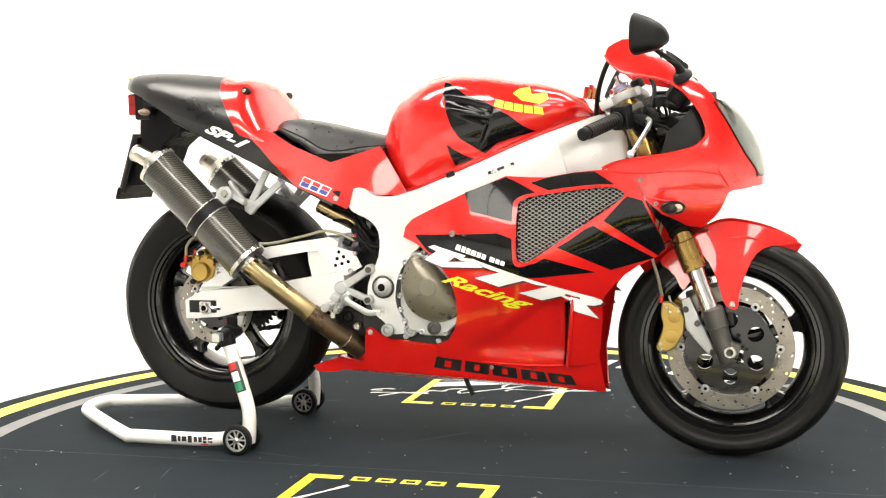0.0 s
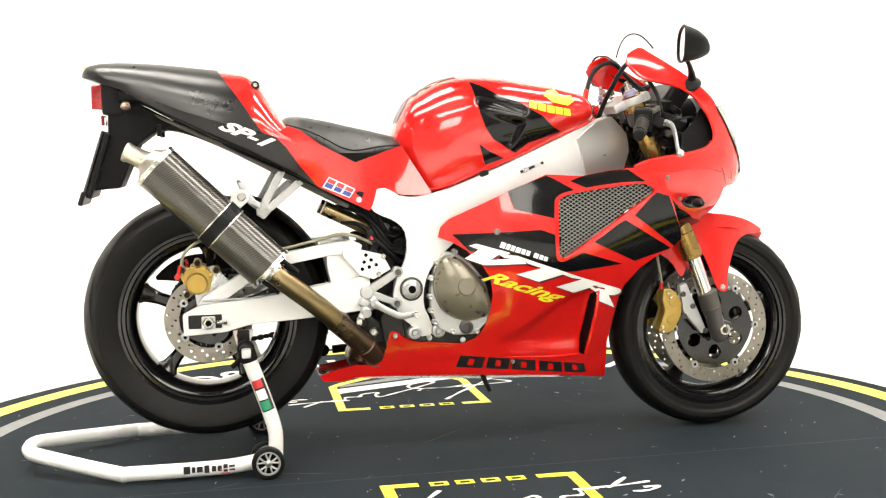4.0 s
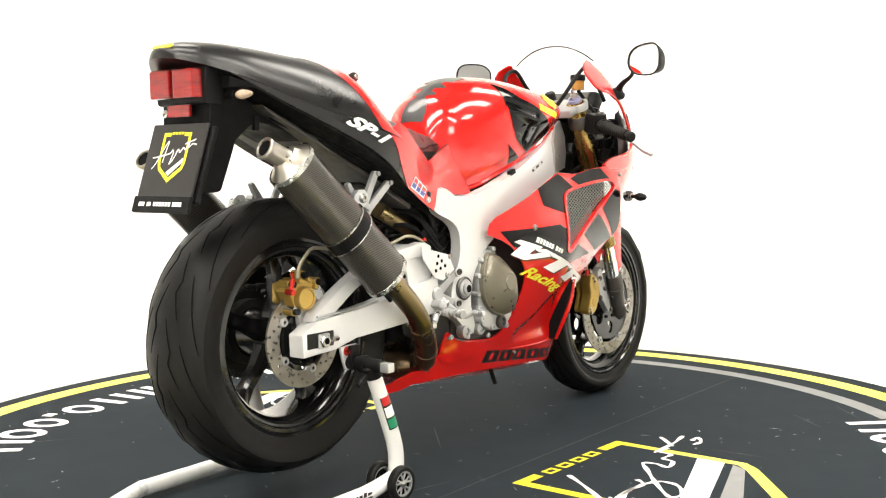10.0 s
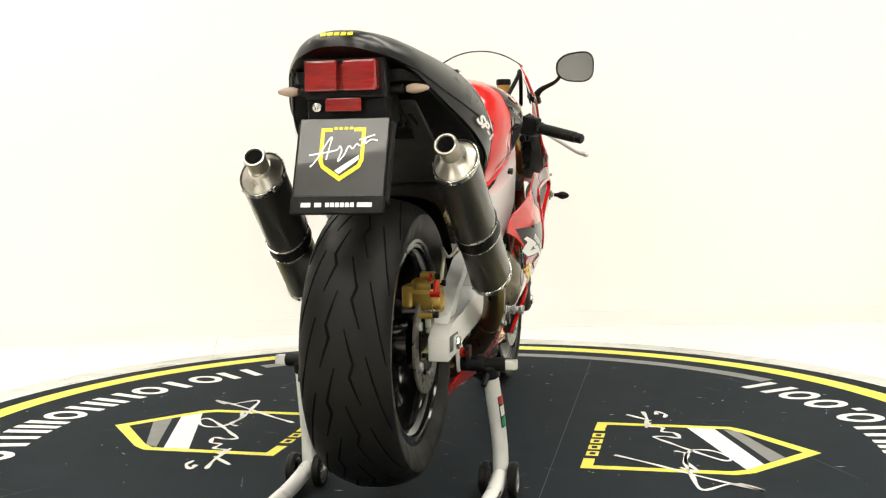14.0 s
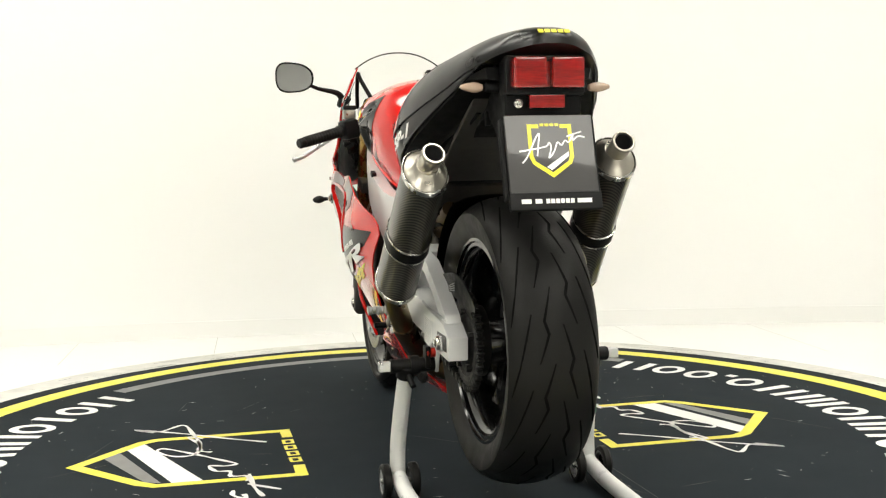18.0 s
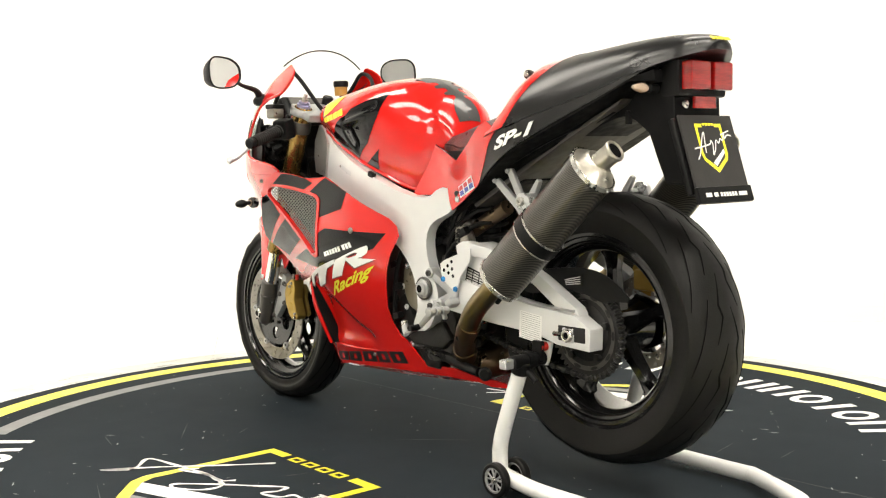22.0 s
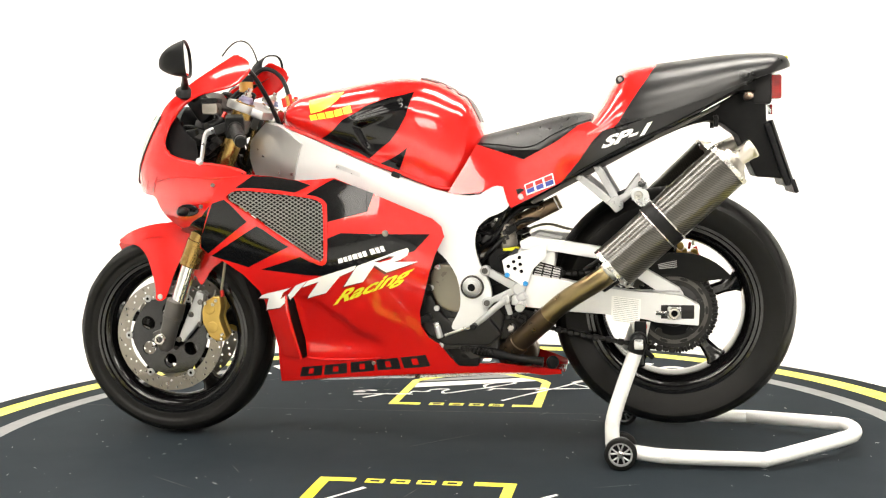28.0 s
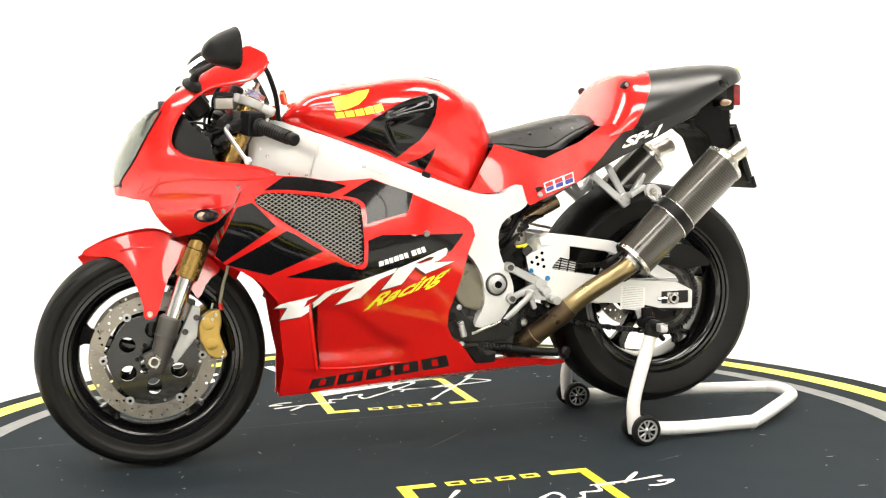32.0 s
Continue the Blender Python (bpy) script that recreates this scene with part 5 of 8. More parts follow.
def screen():
    bm = bmesh.new()
    rows = []
    for i in range(13):
        b = i / 12
        row = []
        for t in np.linspace(-1, 1, 25):
            top = np.array((0.552 + 0.010 * t * t, 0.142 * t, 1.118 - 0.052 * abs(t) ** 2.2))
            low = np.array((0.775 - 0.13 * abs(t) ** 2.2, 0.156 * t, 0.945 + 0.045 * t * t))
            p = top * (1 - b) + low * b
            p[2] += 0.030 * math.sin(math.pi * b) * (1 - 0.4 * t * t)
            row.append(bm.verts.new(p))
        rows.append(row)
    for p, q in zip(rows, rows[1:]):
        for j in range(24):
            bm.faces.new((p[j], p[j + 1], q[j + 1], q[j]))
    w = part("windscreen", bm, CLEAR, BIKE, "clear curved windscreen")
    w.visible_shadow = False
    rim = [(0.552 + 0.010 * t * t, 0.142 * t, 1.118 - 0.052 * abs(t) ** 2.2) for t in np.linspace(-1, 1, 25)]
    part("screen_edge", tube(rim, 0.0022, 6, 1, False), PLASTIC, w, "dark edge strip of the screen")
    # cowl stays and instruments
    both(lambda s: part("inner_cowl", sheet(nose, [(0.22, 0.70), (0.6, 0.70), (0.84, 0.735), (0.90, 0.80), (0.84, 0.88), (0.75, 0.92), (0.5, 0.93), (0.40, 0.905), (0.24, 0.84)], s, 0.02, -0.016, 0.002, su=0.5), PLASTIC, BIKE, "black inner cowl"))
    for x, y, z, w in ((0.69, -0.06, 0.80, 0.07), (0.69, 0.06, 0.80, 0.07), (0.66, 0.0, 0.74, 0.09), (0.72, 0.0, 0.86, 0.08)):
        part("lamp_back", lathe([(w * 0.3, -0.05), (w * 0.55, -0.045), (w * 0.6, -0.01), (w, 0.02), (w, 0.04)], axis((x - 0.02, y, z), (x + 1, y, z)), 20), PLASTIC, BIKE)
    ins = part("instrument_panel", box(0.05, 0.20, 0.09, pose(0.655, 0, 0.935, 0, 35), 0.015), PLASTIC, BIKE, "black instrument panel")
    part("display", box(0.004, 0.15, 0.055, pose(0.633, 0, 0.955, 0, 35), 0.001), GREYMETAL, ins)
    both(lambda s: part("cowl_stay", tube([(0.44, s * 0.045, 0.885), (0.455, s * 0.10, 0.955), (0.49, s * 0.135, 1.025), (0.545, s * 0.135, 1.05), (0.60, s * 0.13, 1.0), (0.66, s * 0.12, 0.95)], 0.0065, 8), PLASTIC, BIKE))


screen()


# ---- cockpit ----
def cockpit():
    c = [Vector((x, 0, z)) for x, z in [(0.515, 0.939), (0.692, 0.495)]]
    up = (c[0] - c[1]).normalized()
    m = axis(c[0] - up * 0.022, c[0])
    tc = part("triple_clamp", joined(box(0.110, 0.25, 0.024, Matrix.Translation(c[0] - up * 0.014 - Vector((0.010, 0, 0.002))) @ Matrix.Rotation(radians(-22), 4, "Y"), 0.006),
                                     *[lathe([(0.034, 0.0), (0.036, 0.003), (0.036, 0.019), (0.034, 0.022)], Matrix.Translation((0, y, 0)) @ m, 28) for y in (-0.107, 0.107)]), CASTALU, BIKE, "silver top fork clamp")
    part("steering_nut", lathe([(0.018, 0), (0.018, 0.012), (0.008, 0.014)], axis((0.488, 0, 0.945), (0.465, 0, 1.0)), 16), STEEL, tc)
    part("ignition_lock", lathe([(0.017, 0), (0.017, 0.02), (0.013, 0.024), (0.002, 0.024)], axis((0.545, 0, 0.955), (0.52, 0, 1.01)), 16), PLASTIC, tc)
    part("lower_clamp", box(0.07, 0.27, 0.04, pose(0.57, 0, 0.70, 0, -20), 0.008), GREYMETAL, BIKE)
    part("steering_head", rod((0.545, 0, 0.70), (0.46, 0, 0.93), 0.036, 24, 0.004), BRUSHED, BIKE)


cockpit()


def bar(s):
    a, b, e = Vector((0.545, s * 0.115, 0.888)), Vector((0.515, s * 0.19, 0.872)), Vector((0.449, s * 0.330, 0.834))
    h = part("clip_on_bar", tube([a, b, e], 0.011, 12, 4, False), PLASTIC, BIKE, "black clip-on handlebar")
    part("bar_clamp", lathe([(0.033, -0.018), (0.035, -0.012), (0.035, 0.012), (0.033, 0.018)], axis((0.539, s * 0.107, 0.885), (0.515, s * 0.107, 0.95)), 20), GREYMETAL, h)
    d = (e - b).normalized()
    n = 11
    prof = [(0.0145, 0.0), (0.020, 0.002), (0.020, 0.008)]
    for i in range(n):
        z = 0.012 + i * 0.0105
        prof += [(0.0165, z), (0.0175, z + 0.003), (0.0175, z + 0.007), (0.0165, z + 0.0095)]
    prof += [(0.017, 0.132), (0.0165, 0.136)]
    part("grip", lathe(prof, axis(b + d * 0.012, e), 18), RUBBER, h, "black rubber grip")
    part("bar_end", lathe([(0.013, -0.006), (0.0155, 0.0), (0.0155, 0.014), (0.012, 0.018), (0.0005, 0.018)], axis(e - d * 0.006, e + d), 18), PLASTIC, h, "black bar end weight")
    part("switch_box", box(0.050, 0.050, 0.060, axis(a.lerp(b, 0.75), b) @ pose(0, 0, 0, 90), 0.008), PLASTIC, h, "black switch housing")
    tip = Vector((0.556, s * 0.340, 0.785))
    lv = part("lever", tube([(0.575, s * 0.165, 0.868), (0.590, s * 0.20, 0.860), (0.580, s * 0.25, 0.832), (0.562, s * 0.31, 0.795), tip], [0.010, 0.0085, 0.0075, 0.007, 0.008], 10, 6, flat=0.65), ALU, h, "silver hand lever on the bar")
    part("lever_ball", lathe([(0.001, -0.010), (0.007, -0.007), (0.010, 0), (0.007, 0.007), (0.001, 0.010)], pose(*tip), 14), ALU, lv)
    part("lever_perch", box(0.05, 0.055, 0.028, pose(0.562, s * 0.15, 0.872, 0, 20, s * 15), 0.007), PLASTIC, h, "black lever perch")
    if s < 0:
        res = part("brake_reservoir", lathe([(0.020, 0), (0.021, 0.03)], pose(0.577, -0.077, 0.982), 20), FLUID, BIKE, "amber brake fluid reservoir")
        part("reservoir_cap", lathe([(0.0225, 0.028), (0.0235, 0.032), (0.0235, 0.044), (0.021, 0.047), (0.0005, 0.047)], pose(0.577, -0.077, 0.982), 20), PLASTIC, res)
        part("reservoir_hose", tube([(0.577, -0.077, 0.982), (0.592, -0.098, 0.945), (0.585, -0.14, 0.90), (0.57, -0.15, 0.885)], 0.006, 8), PLASTIC, res)
    else:
        res = part("clutch_reservoir", box(0.045, 0.038, 0.030, pose(0.590, 0.160, 0.925), 0.006), DISC, BIKE, "metal clutch fluid reservoir")
        part("reservoir_cap", box(0.048, 0.042, 0.014, pose(0.590, 0.160, 0.946), 0.004), PLASTIC, res)
    part("cable", tube([(0.56, s * 0.15, 0.87), (0.60, s * 0.11, 0.92), (0.62, s * 0.07, 0.88), (0.60, s * 0.05, 0.80), (0.56, s * 0.06, 0.72)], 0.004, 8), PLASTIC, h)
    part("cable", tube([(0.57, s * 0.16, 0.86), (0.62, s * 0.13, 0.86), (0.63, s * 0.10, 0.80), (0.60, s * 0.09, 0.73)], 0.0035, 8), PLASTIC, h)
    part("brake_hose", tube([(0.575, s * 0.03, 0.70), (0.60, s * 0.10, 0.63), (0.585, s * 0.105, 0.54), (0.60, s * 0.09, 0.47), (0.61, s * 0.085, 0.42)], 0.004, 8), BRAKEHOSE, BIKE, "braided brake hose")


both(bar)


def cockpit_bits(s):
    """Switches, cable runs and brackets round the fork tops."""
    rng = random.Random(11 + s)
    for i in range(16):
        x, y, z = 0.575 + rng.uniform(-0.03, 0.06), s * (0.09 + rng.uniform(0, 0.08)), 0.860 + rng.uniform(-0.06, 0.06)
        part("switch_part", box(rng.uniform(0.016, 0.036), rng.uniform(0.016, 0.034), rng.uniform(0.014, 0.028), pose(x, y, z, rng.uniform(-30, 30), rng.uniform(-40, 40), rng.uniform(-40, 40)), 0.004), rng.choice((PLASTIC, PLASTIC, PLASTIC, GREYMETAL, GREASE)), BIKE)
    for i in range(7):
        x, y, z = 0.66 + rng.uniform(-0.03, 0.04), s * (0.07 + rng.uniform(0, 0.07)), 0.80 + rng.uniform(-0.05, 0.07)
        part("dash_part", box(rng.uniform(0.03, 0.06), rng.uniform(0.02, 0.05), rng.uniform(0.02, 0.05), pose(x, y, z, rng.uniform(-20, 20), rng.uniform(-30, 30), rng.uniform(-20, 20)), 0.006), rng.choice((PLASTIC, BLACKGLOSS)), BIKE)
    for i in range(5):
        z = 0.74 + 0.03 * i
        part("loom_wire", tube([(0.60, s * 0.10, z), (0.64, s * (0.13 + 0.005 * i), z + 0.02 * math.sin(2.1 * i)), (0.68, s * 0.135, z + 0.02), (0.70, s * 0.10, z + 0.01)], 0.0032, 6), PLASTIC, BIKE)
    part("master_cylinder", rod((0.575, s * 0.125, 0.895), (0.60, s * 0.175, 0.875), 0.012, 14, 0.002), PLASTIC, BIKE, "dark brake master cylinder")
    part("banjo_bolt", rod((0.575, s * 0.115, 0.900), (0.572, s * 0.105, 0.915), 0.007, 6), ANODRED, BIKE)
    for i in range(4):
        w = 0.006 * i
        part("cable", tube([(0.55, s * (0.13 + w), 0.87), (0.61 + w, s * (0.12 + w), 0.845), (0.64, s * (0.10 + w), 0.80 - w), (0.60 - w, s * 0.07, 0.745), (0.53, s * 0.05, 0.715 - w)], 0.0035, 8), PLASTIC, BIKE)
    part("loom", tube([(0.66, s * 0.15, 0.80), (0.69, s * 0.14, 0.84), (0.70, s * 0.12, 0.79), (0.67, s * 0.13, 0.75), (0.64, s * 0.12, 0.78)], 0.005, 8), PLASTIC, BIKE)
    part("relay", box(0.03, 0.02, 0.035, pose(0.70, s * 0.125, 0.875, 0, 15), 0.003), PLASTIC, BIKE)
    part("wing_liner", sheet(nose, [(0.20, 1.015), (0.36, 1.0), (0.46, 0.965), (0.40, 0.955), (0.26, 0.985), (0.14, 1.03)], s, 0.014, -0.012, 0.002, su=0.5), PLASTIC, BIKE)


both(cockpit_bits)
for k in range(5):
    part("tank_fitting", rod((0.425 - 0.004 * k, 0.035 - 0.016 * k, 0.93 + 0.004 * (k % 2)), (0.430 - 0.004 * k, 0.035 - 0.016 * k, 0.955 + 0.006 * (k % 3)), 0.006, 10, 0.001), GOLD if k % 2 else ANODRED, BIKE)


# ---- frame, tank and seat ----
def frame_side(s):
    out = [(0.423, 0.877), (0.466, 0.89), (0.518, 0.841), (0.524, 0.792), (0.504, 0.739), (0.424, 0.737), (0.33, 0.711), (0.18, 0.656), (0.047, 0.592), (-0.015, 0.549), (-0.054, 0.505), (-0.076, 0.46), (-0.083, 0.4), (-0.066, 0.347), (-0.035, 0.308), (-0.062, 0.291), (-0.121, 0.303), (-0.147, 0.323), (-0.155, 0.371), (-0.157, 0.431), (-0.147, 0.476), (-0.125, 0.517), (-0.118, 0.562), (-0.125, 0.6), (-0.15, 0.624), (-0.188, 0.639), (-0.206, 0.651), (-0.22, 0.681), (-0.214, 0.695), (-0.183, 0.71), (-0.16, 0.704), (-0.128, 0.681), (-0.046, 0.689), (0.108, 0.748), (0.301, 0.832)]
    if s > 0:
        k = out.index((-0.083, 0.4))
        out = out[:k] + [(-0.080, 0.400), (-0.070, 0.372), (-0.052, 0.343), (-0.056, 0.328), (-0.112, 0.332), (-0.148, 0.378), (-0.162, 0.415), (-0.160, 0.445)] + out[out.index((-0.147, 0.476)):]
    else:
        k = out.index((-0.083, 0.4))
        out = out[:k] + [(-0.080, 0.400), (-0.062, 0.365), (-0.050, 0.322), (-0.092, 0.316), (-0.106, 0.345), (-0.140, 0.372), (-0.157, 0.415), (-0.157, 0.440)] + out[out.index((-0.147, 0.476)):]
    f = part("frame_spar", sheet(spar, out, s, 0.014, 0, 0.034, cut=1), ALUPAINT, BIKE, "silver aluminium frame spar")
    part("head_casting", sheet(spar, [(0.35, 0.827), (0.417, 0.874), (0.463, 0.887), (0.513, 0.84), (0.519, 0.792), (0.501, 0.744), (0.431, 0.741), (0.377, 0.729), (0.365, 0.777)], s, 0.012, 0.006, 0.006, cut=0), HEADMETAL, f, "brushed metal steering head casting")
    piv = Vector((-0.111, s * 0.160, 0.4455))
    part("pivot_ring", lathe([(0.030, -0.004), (0.031, 0.002), (0.028, 0.005), (0.026, 0.003)], axis(piv, piv + Vector((0, s, 0))), 32, closed=True), GREYMETAL, f)
    part("pivot_nut", lathe([(0.024, 0), (0.024, 0.006), (0.020, 0.009), (0.017, 0.009), (0.017, 0.014), (0.014, 0.016), (0.0095, 0.016), (0.0095, 0.002), (0.0005, 0.002)], axis(piv, piv + Vector((0, s, 0))), 24), CASTALU, f, "steel pivot nut")
    # near-black plug paints the shade in the hollow nut
    part("pivot_bore_shade", lathe([(0.0100, 0.0), (0.0100, 0.0163), (0.0003, 0.0163)], axis(piv, piv + Vector((0, s, 0))), 20), HOLLOWSHADE, f)
    for p in [(-0.037, 0.545), (-0.103, 0.330), (-0.040, 0.331)] if s < 0 else [(-0.037, 0.545)]:
        m = axis((p[0], s * 0.148, p[1]), (p[0], s, p[1]))
        part("engine_mount", lathe([(0.017, -0.01), (0.017, 0.012), (0.013, 0.014), (0.010, 0.014), (0.010, 0.008), (0.006, 0.012), (0.0005, 0.012)], m, 20), CASTALU, f)
    # spar slot: a pale flat patch, with dark patches shading it on the right
    part("spar_slot", sheet(spar, [(0.178, 0.748), (0.246, 0.773), (0.249, 0.762), (0.181, 0.736)], s, 0.012, 0.0008, 0), ALU, f)
    if s < 0:
        for u0, u1 in ((0.0, 0.12), (0.36, 0.62), (0.88, 1.0)):
            a, b, c, d = [np.array(p) for p in ((0.180, 0.746), (0.245, 0.770), (0.248, 0.764), (0.182, 0.739))]
            part("slot_shade", sheet(spar, [tuple(a + (b - a) * u0), tuple(a + (b - a) * u1), tuple(d + (c - d) * u1), tuple(d + (c - d) * u0)], s, 0.012, 0.0014, 0), GREASE, f)


both(frame_side)


def tank_body(s):
    t = BIKE_TANK
    panel = ([(0.059, 0.78), (0.083, 0.719), (0.128, 0.598), (0.182, 0.518), (0.24, 0.36), (0.301, 0.067), (0.259, 0.094), (0.204, 0.113), (0.172, 0.048), (0.135, 0.188), (0.109, 0.264), (0.089, 0.36), (0.075, 0.477), (0.065, 0.613)] if s < 0 else
             [(0.037, 0.691), (0.064, 0.646), (0.107, 0.6), (0.162, 0.515), (0.221, 0.366), (0.291, 0.045), (0.247, 0.043), (0.187, 0.064), (0.158, 0.032), (0.124, 0.186), (0.099, 0.262), (0.073, 0.371), (0.055, 0.477)])
    dart = [(0.073, 0.253), (0.141, 0.038), (0.091, 0.047)] if s < 0 else [(0.054, 0.248), (0.131, 0.013), (0.08, 0.018)]
    part("black_panel", sheet(tank, panel, s, 0.0045, 0.0020, 0, sv=0.33), BLACKGLOSS, t, "glossy black graphic panel")
    part("black_panel", sheet(tank, dart, s, 0.010, 0.0012, 0, sv=0.33), BLACKGLOSS, t)
    # plain yellow marks: a wing over a row of bars
    cor = [(0.202, 0.473), (0.323, 0.286), (0.32, 0.39), (0.206, 0.543)] if s < 0 else [(0.311, 0.297), (0.194, 0.455), (0.199, 0.522), (0.316, 0.367)]
    for q in slabs(cor, [(0, 0.18), (0.205, 0.385), (0.41, 0.59), (0.615, 0.795), (0.82, 1.0)]):
        part("yellow_mark", sheet(tank, q, s, 0.012, 0.0022, 0, sv=0.33), YELLOW, t)
    wing = [(0.247, 0.604), (0.27, 0.505), (0.314, 0.442), (0.335, 0.514), (0.328, 0.619), (0.293, 0.582), (0.285, 0.702), (0.26, 0.675)] if s < 0 else [(0.31, 0.395), (0.32, 0.594), (0.276, 0.631), (0.255, 0.682), (0.222, 0.702), (0.236, 0.592), (0.256, 0.503), (0.283, 0.436)]
    part("yellow_mark", sheet(tank, wing, s, 0.010, 0.0022, 0, sv=0.33), YELLOW, t, "yellow wing-shaped emblem")
    part("tank_clip", box(0.024, 0.014, 0.014, pose(0.083, s * 0.176, 0.741, 0, -20), 0.003), PLASTIC, t, "black rubber tank clip")
    # lower flange along the frame
    part("tank_flange", tube([tuple(np.array(tank(np.float64(u), np.float64(0.0))) * (1, s, 1)) for u in np.linspace(-0.05, 0.42, 14)], 0.006, 8), RED, t)


def tank_shell():
    bm = bmesh.new()
    rows = []
    us = np.concatenate([np.linspace(-0.135, -0.05, 12), np.linspace(-0.04, 0.38, 120), np.linspace(0.39, 0.43, 8)])
    vs = np.linspace(0, 1, 90)
    for u in us:
        x, y, z = tank(np.full(90, u), vs)
        right = [bm.verts.new((u, -b, c)) for b, c in zip(y, z)]
        left = [bm.verts.new((u, b, c)) for b, c in zip(y[::-1][1:], z[::-1][1:])]
        rows.append(right + left)
    for p, q in zip(rows, rows[1:]):
        for j in range(len(p) - 1):
            bm.faces.new((p[j], p[j + 1], q[j + 1], q[j]))
    for r in (rows[0], rows[-1]):
        bm.faces.new(r)
    for p, q in zip(rows, rows[1:]):
        bm.faces.new((p[0], q[0], q[-1], p[-1]))
    clean(bm)
    t = part("fuel_tank", bm, RED, BIKE, "glossy red fuel tank with black and yellow graphics", 60)
    part("filler_cap", lathe([(0.045, -0.006), (0.045, 0.003), (0.040, 0.006), (0.034, 0.004), (0.001, 0.004)], pose(0.27, 0, 0.975, 0, 8), 32), STEEL, t, "polished filler cap")
    # black rubber tank pad with jagged outline
    for s in (-1, 1):
        part("tank_pad", sheet(tank, [(-0.122, 1.0), (-0.122, 0.86), (-0.108, 0.88), (-0.092, 0.93), (-0.085, 0.965), (-0.076, 0.965), (-0.072, 0.915), (-0.064, 0.915), (-0.058, 0.962), (-0.046, 0.962), (-0.042, 0.91), (-0.033, 0.91), (-0.028, 0.958), (-0.014, 0.958), (-0.008, 0.91), (0.035, 0.905), (0.045, 1.0)], s, 0.012, 0.0016, 0, sv=0.3), BLACKV, t, "black tank pad")
    return t


BIKE_TANK = tank_shell()
both(tank_body)


def seat():
    bm = bmesh.new()
    rows, edges = [], {-1: [], 1: []}
    for x in np.linspace(-0.436, -0.107, 34):
        top = float(table([(-0.436, 0.880), (-0.42, 0.894), (-0.40, 0.897), (-0.328, 0.888), (-0.242, 0.868), (-0.17, 0.852), (-0.125, 0.838), (-0.107, 0.824)], x))
        low = float(table([(-0.436, 0.872), (-0.40, 0.856), (-0.33, 0.818), (-0.275, 0.780), (-0.25, 0.776), (-0.22, 0.782), (-0.186, 0.794), (-0.12, 0.809), (-0.107, 0.812)], x))
        w = float(table([(-0.436, 0.085), (-0.41, 0.120), (-0.34, 0.145), (-0.26, 0.148), (-0.18, 0.115), (-0.12, 0.084), (-0.107, 0.06)], x))
        cross = ((1.0, 0.0), (1.012, 0.12), (1.0, 0.26), (0.97, 0.33), (0.90, 0.50), (0.76, 0.78), (0.55, 0.95), (0.28, 1.0))
        half = [(w * a, low + (top - low) * b) for a, b in cross]
        for sd in (-1, 1):
            edges[sd].append((x, sd * half[3][0] * 1.004, half[3][1]))
        rows.append([bm.verts.new((x, -y, z)) for y, z in half] + [bm.verts.new((x, 0, top))] + [bm.verts.new((x, y, z)) for y, z in reversed(half)])
    for p, q in zip(rows, rows[1:]):
        for j in range(len(p) - 1):
            bm.faces.new((p[j], p[j + 1], q[j + 1], q[j]))
        bm.faces.new((p[0], q[0], q[-1], p[-1]))
    bm.faces.new(rows[0])
    bm.faces.new(rows[-1])
    clean(bm)
    pad = part("seat", bm, SEAT, BIKE, "black vinyl rider seat pad", 50)
    for sd in (-1, 1):
        part("seat_seam", tube(edges[sd][1:-1], 0.0022, 6, 1, False), PLASTIC, pad, "raised seam along the seat edge")


seat()


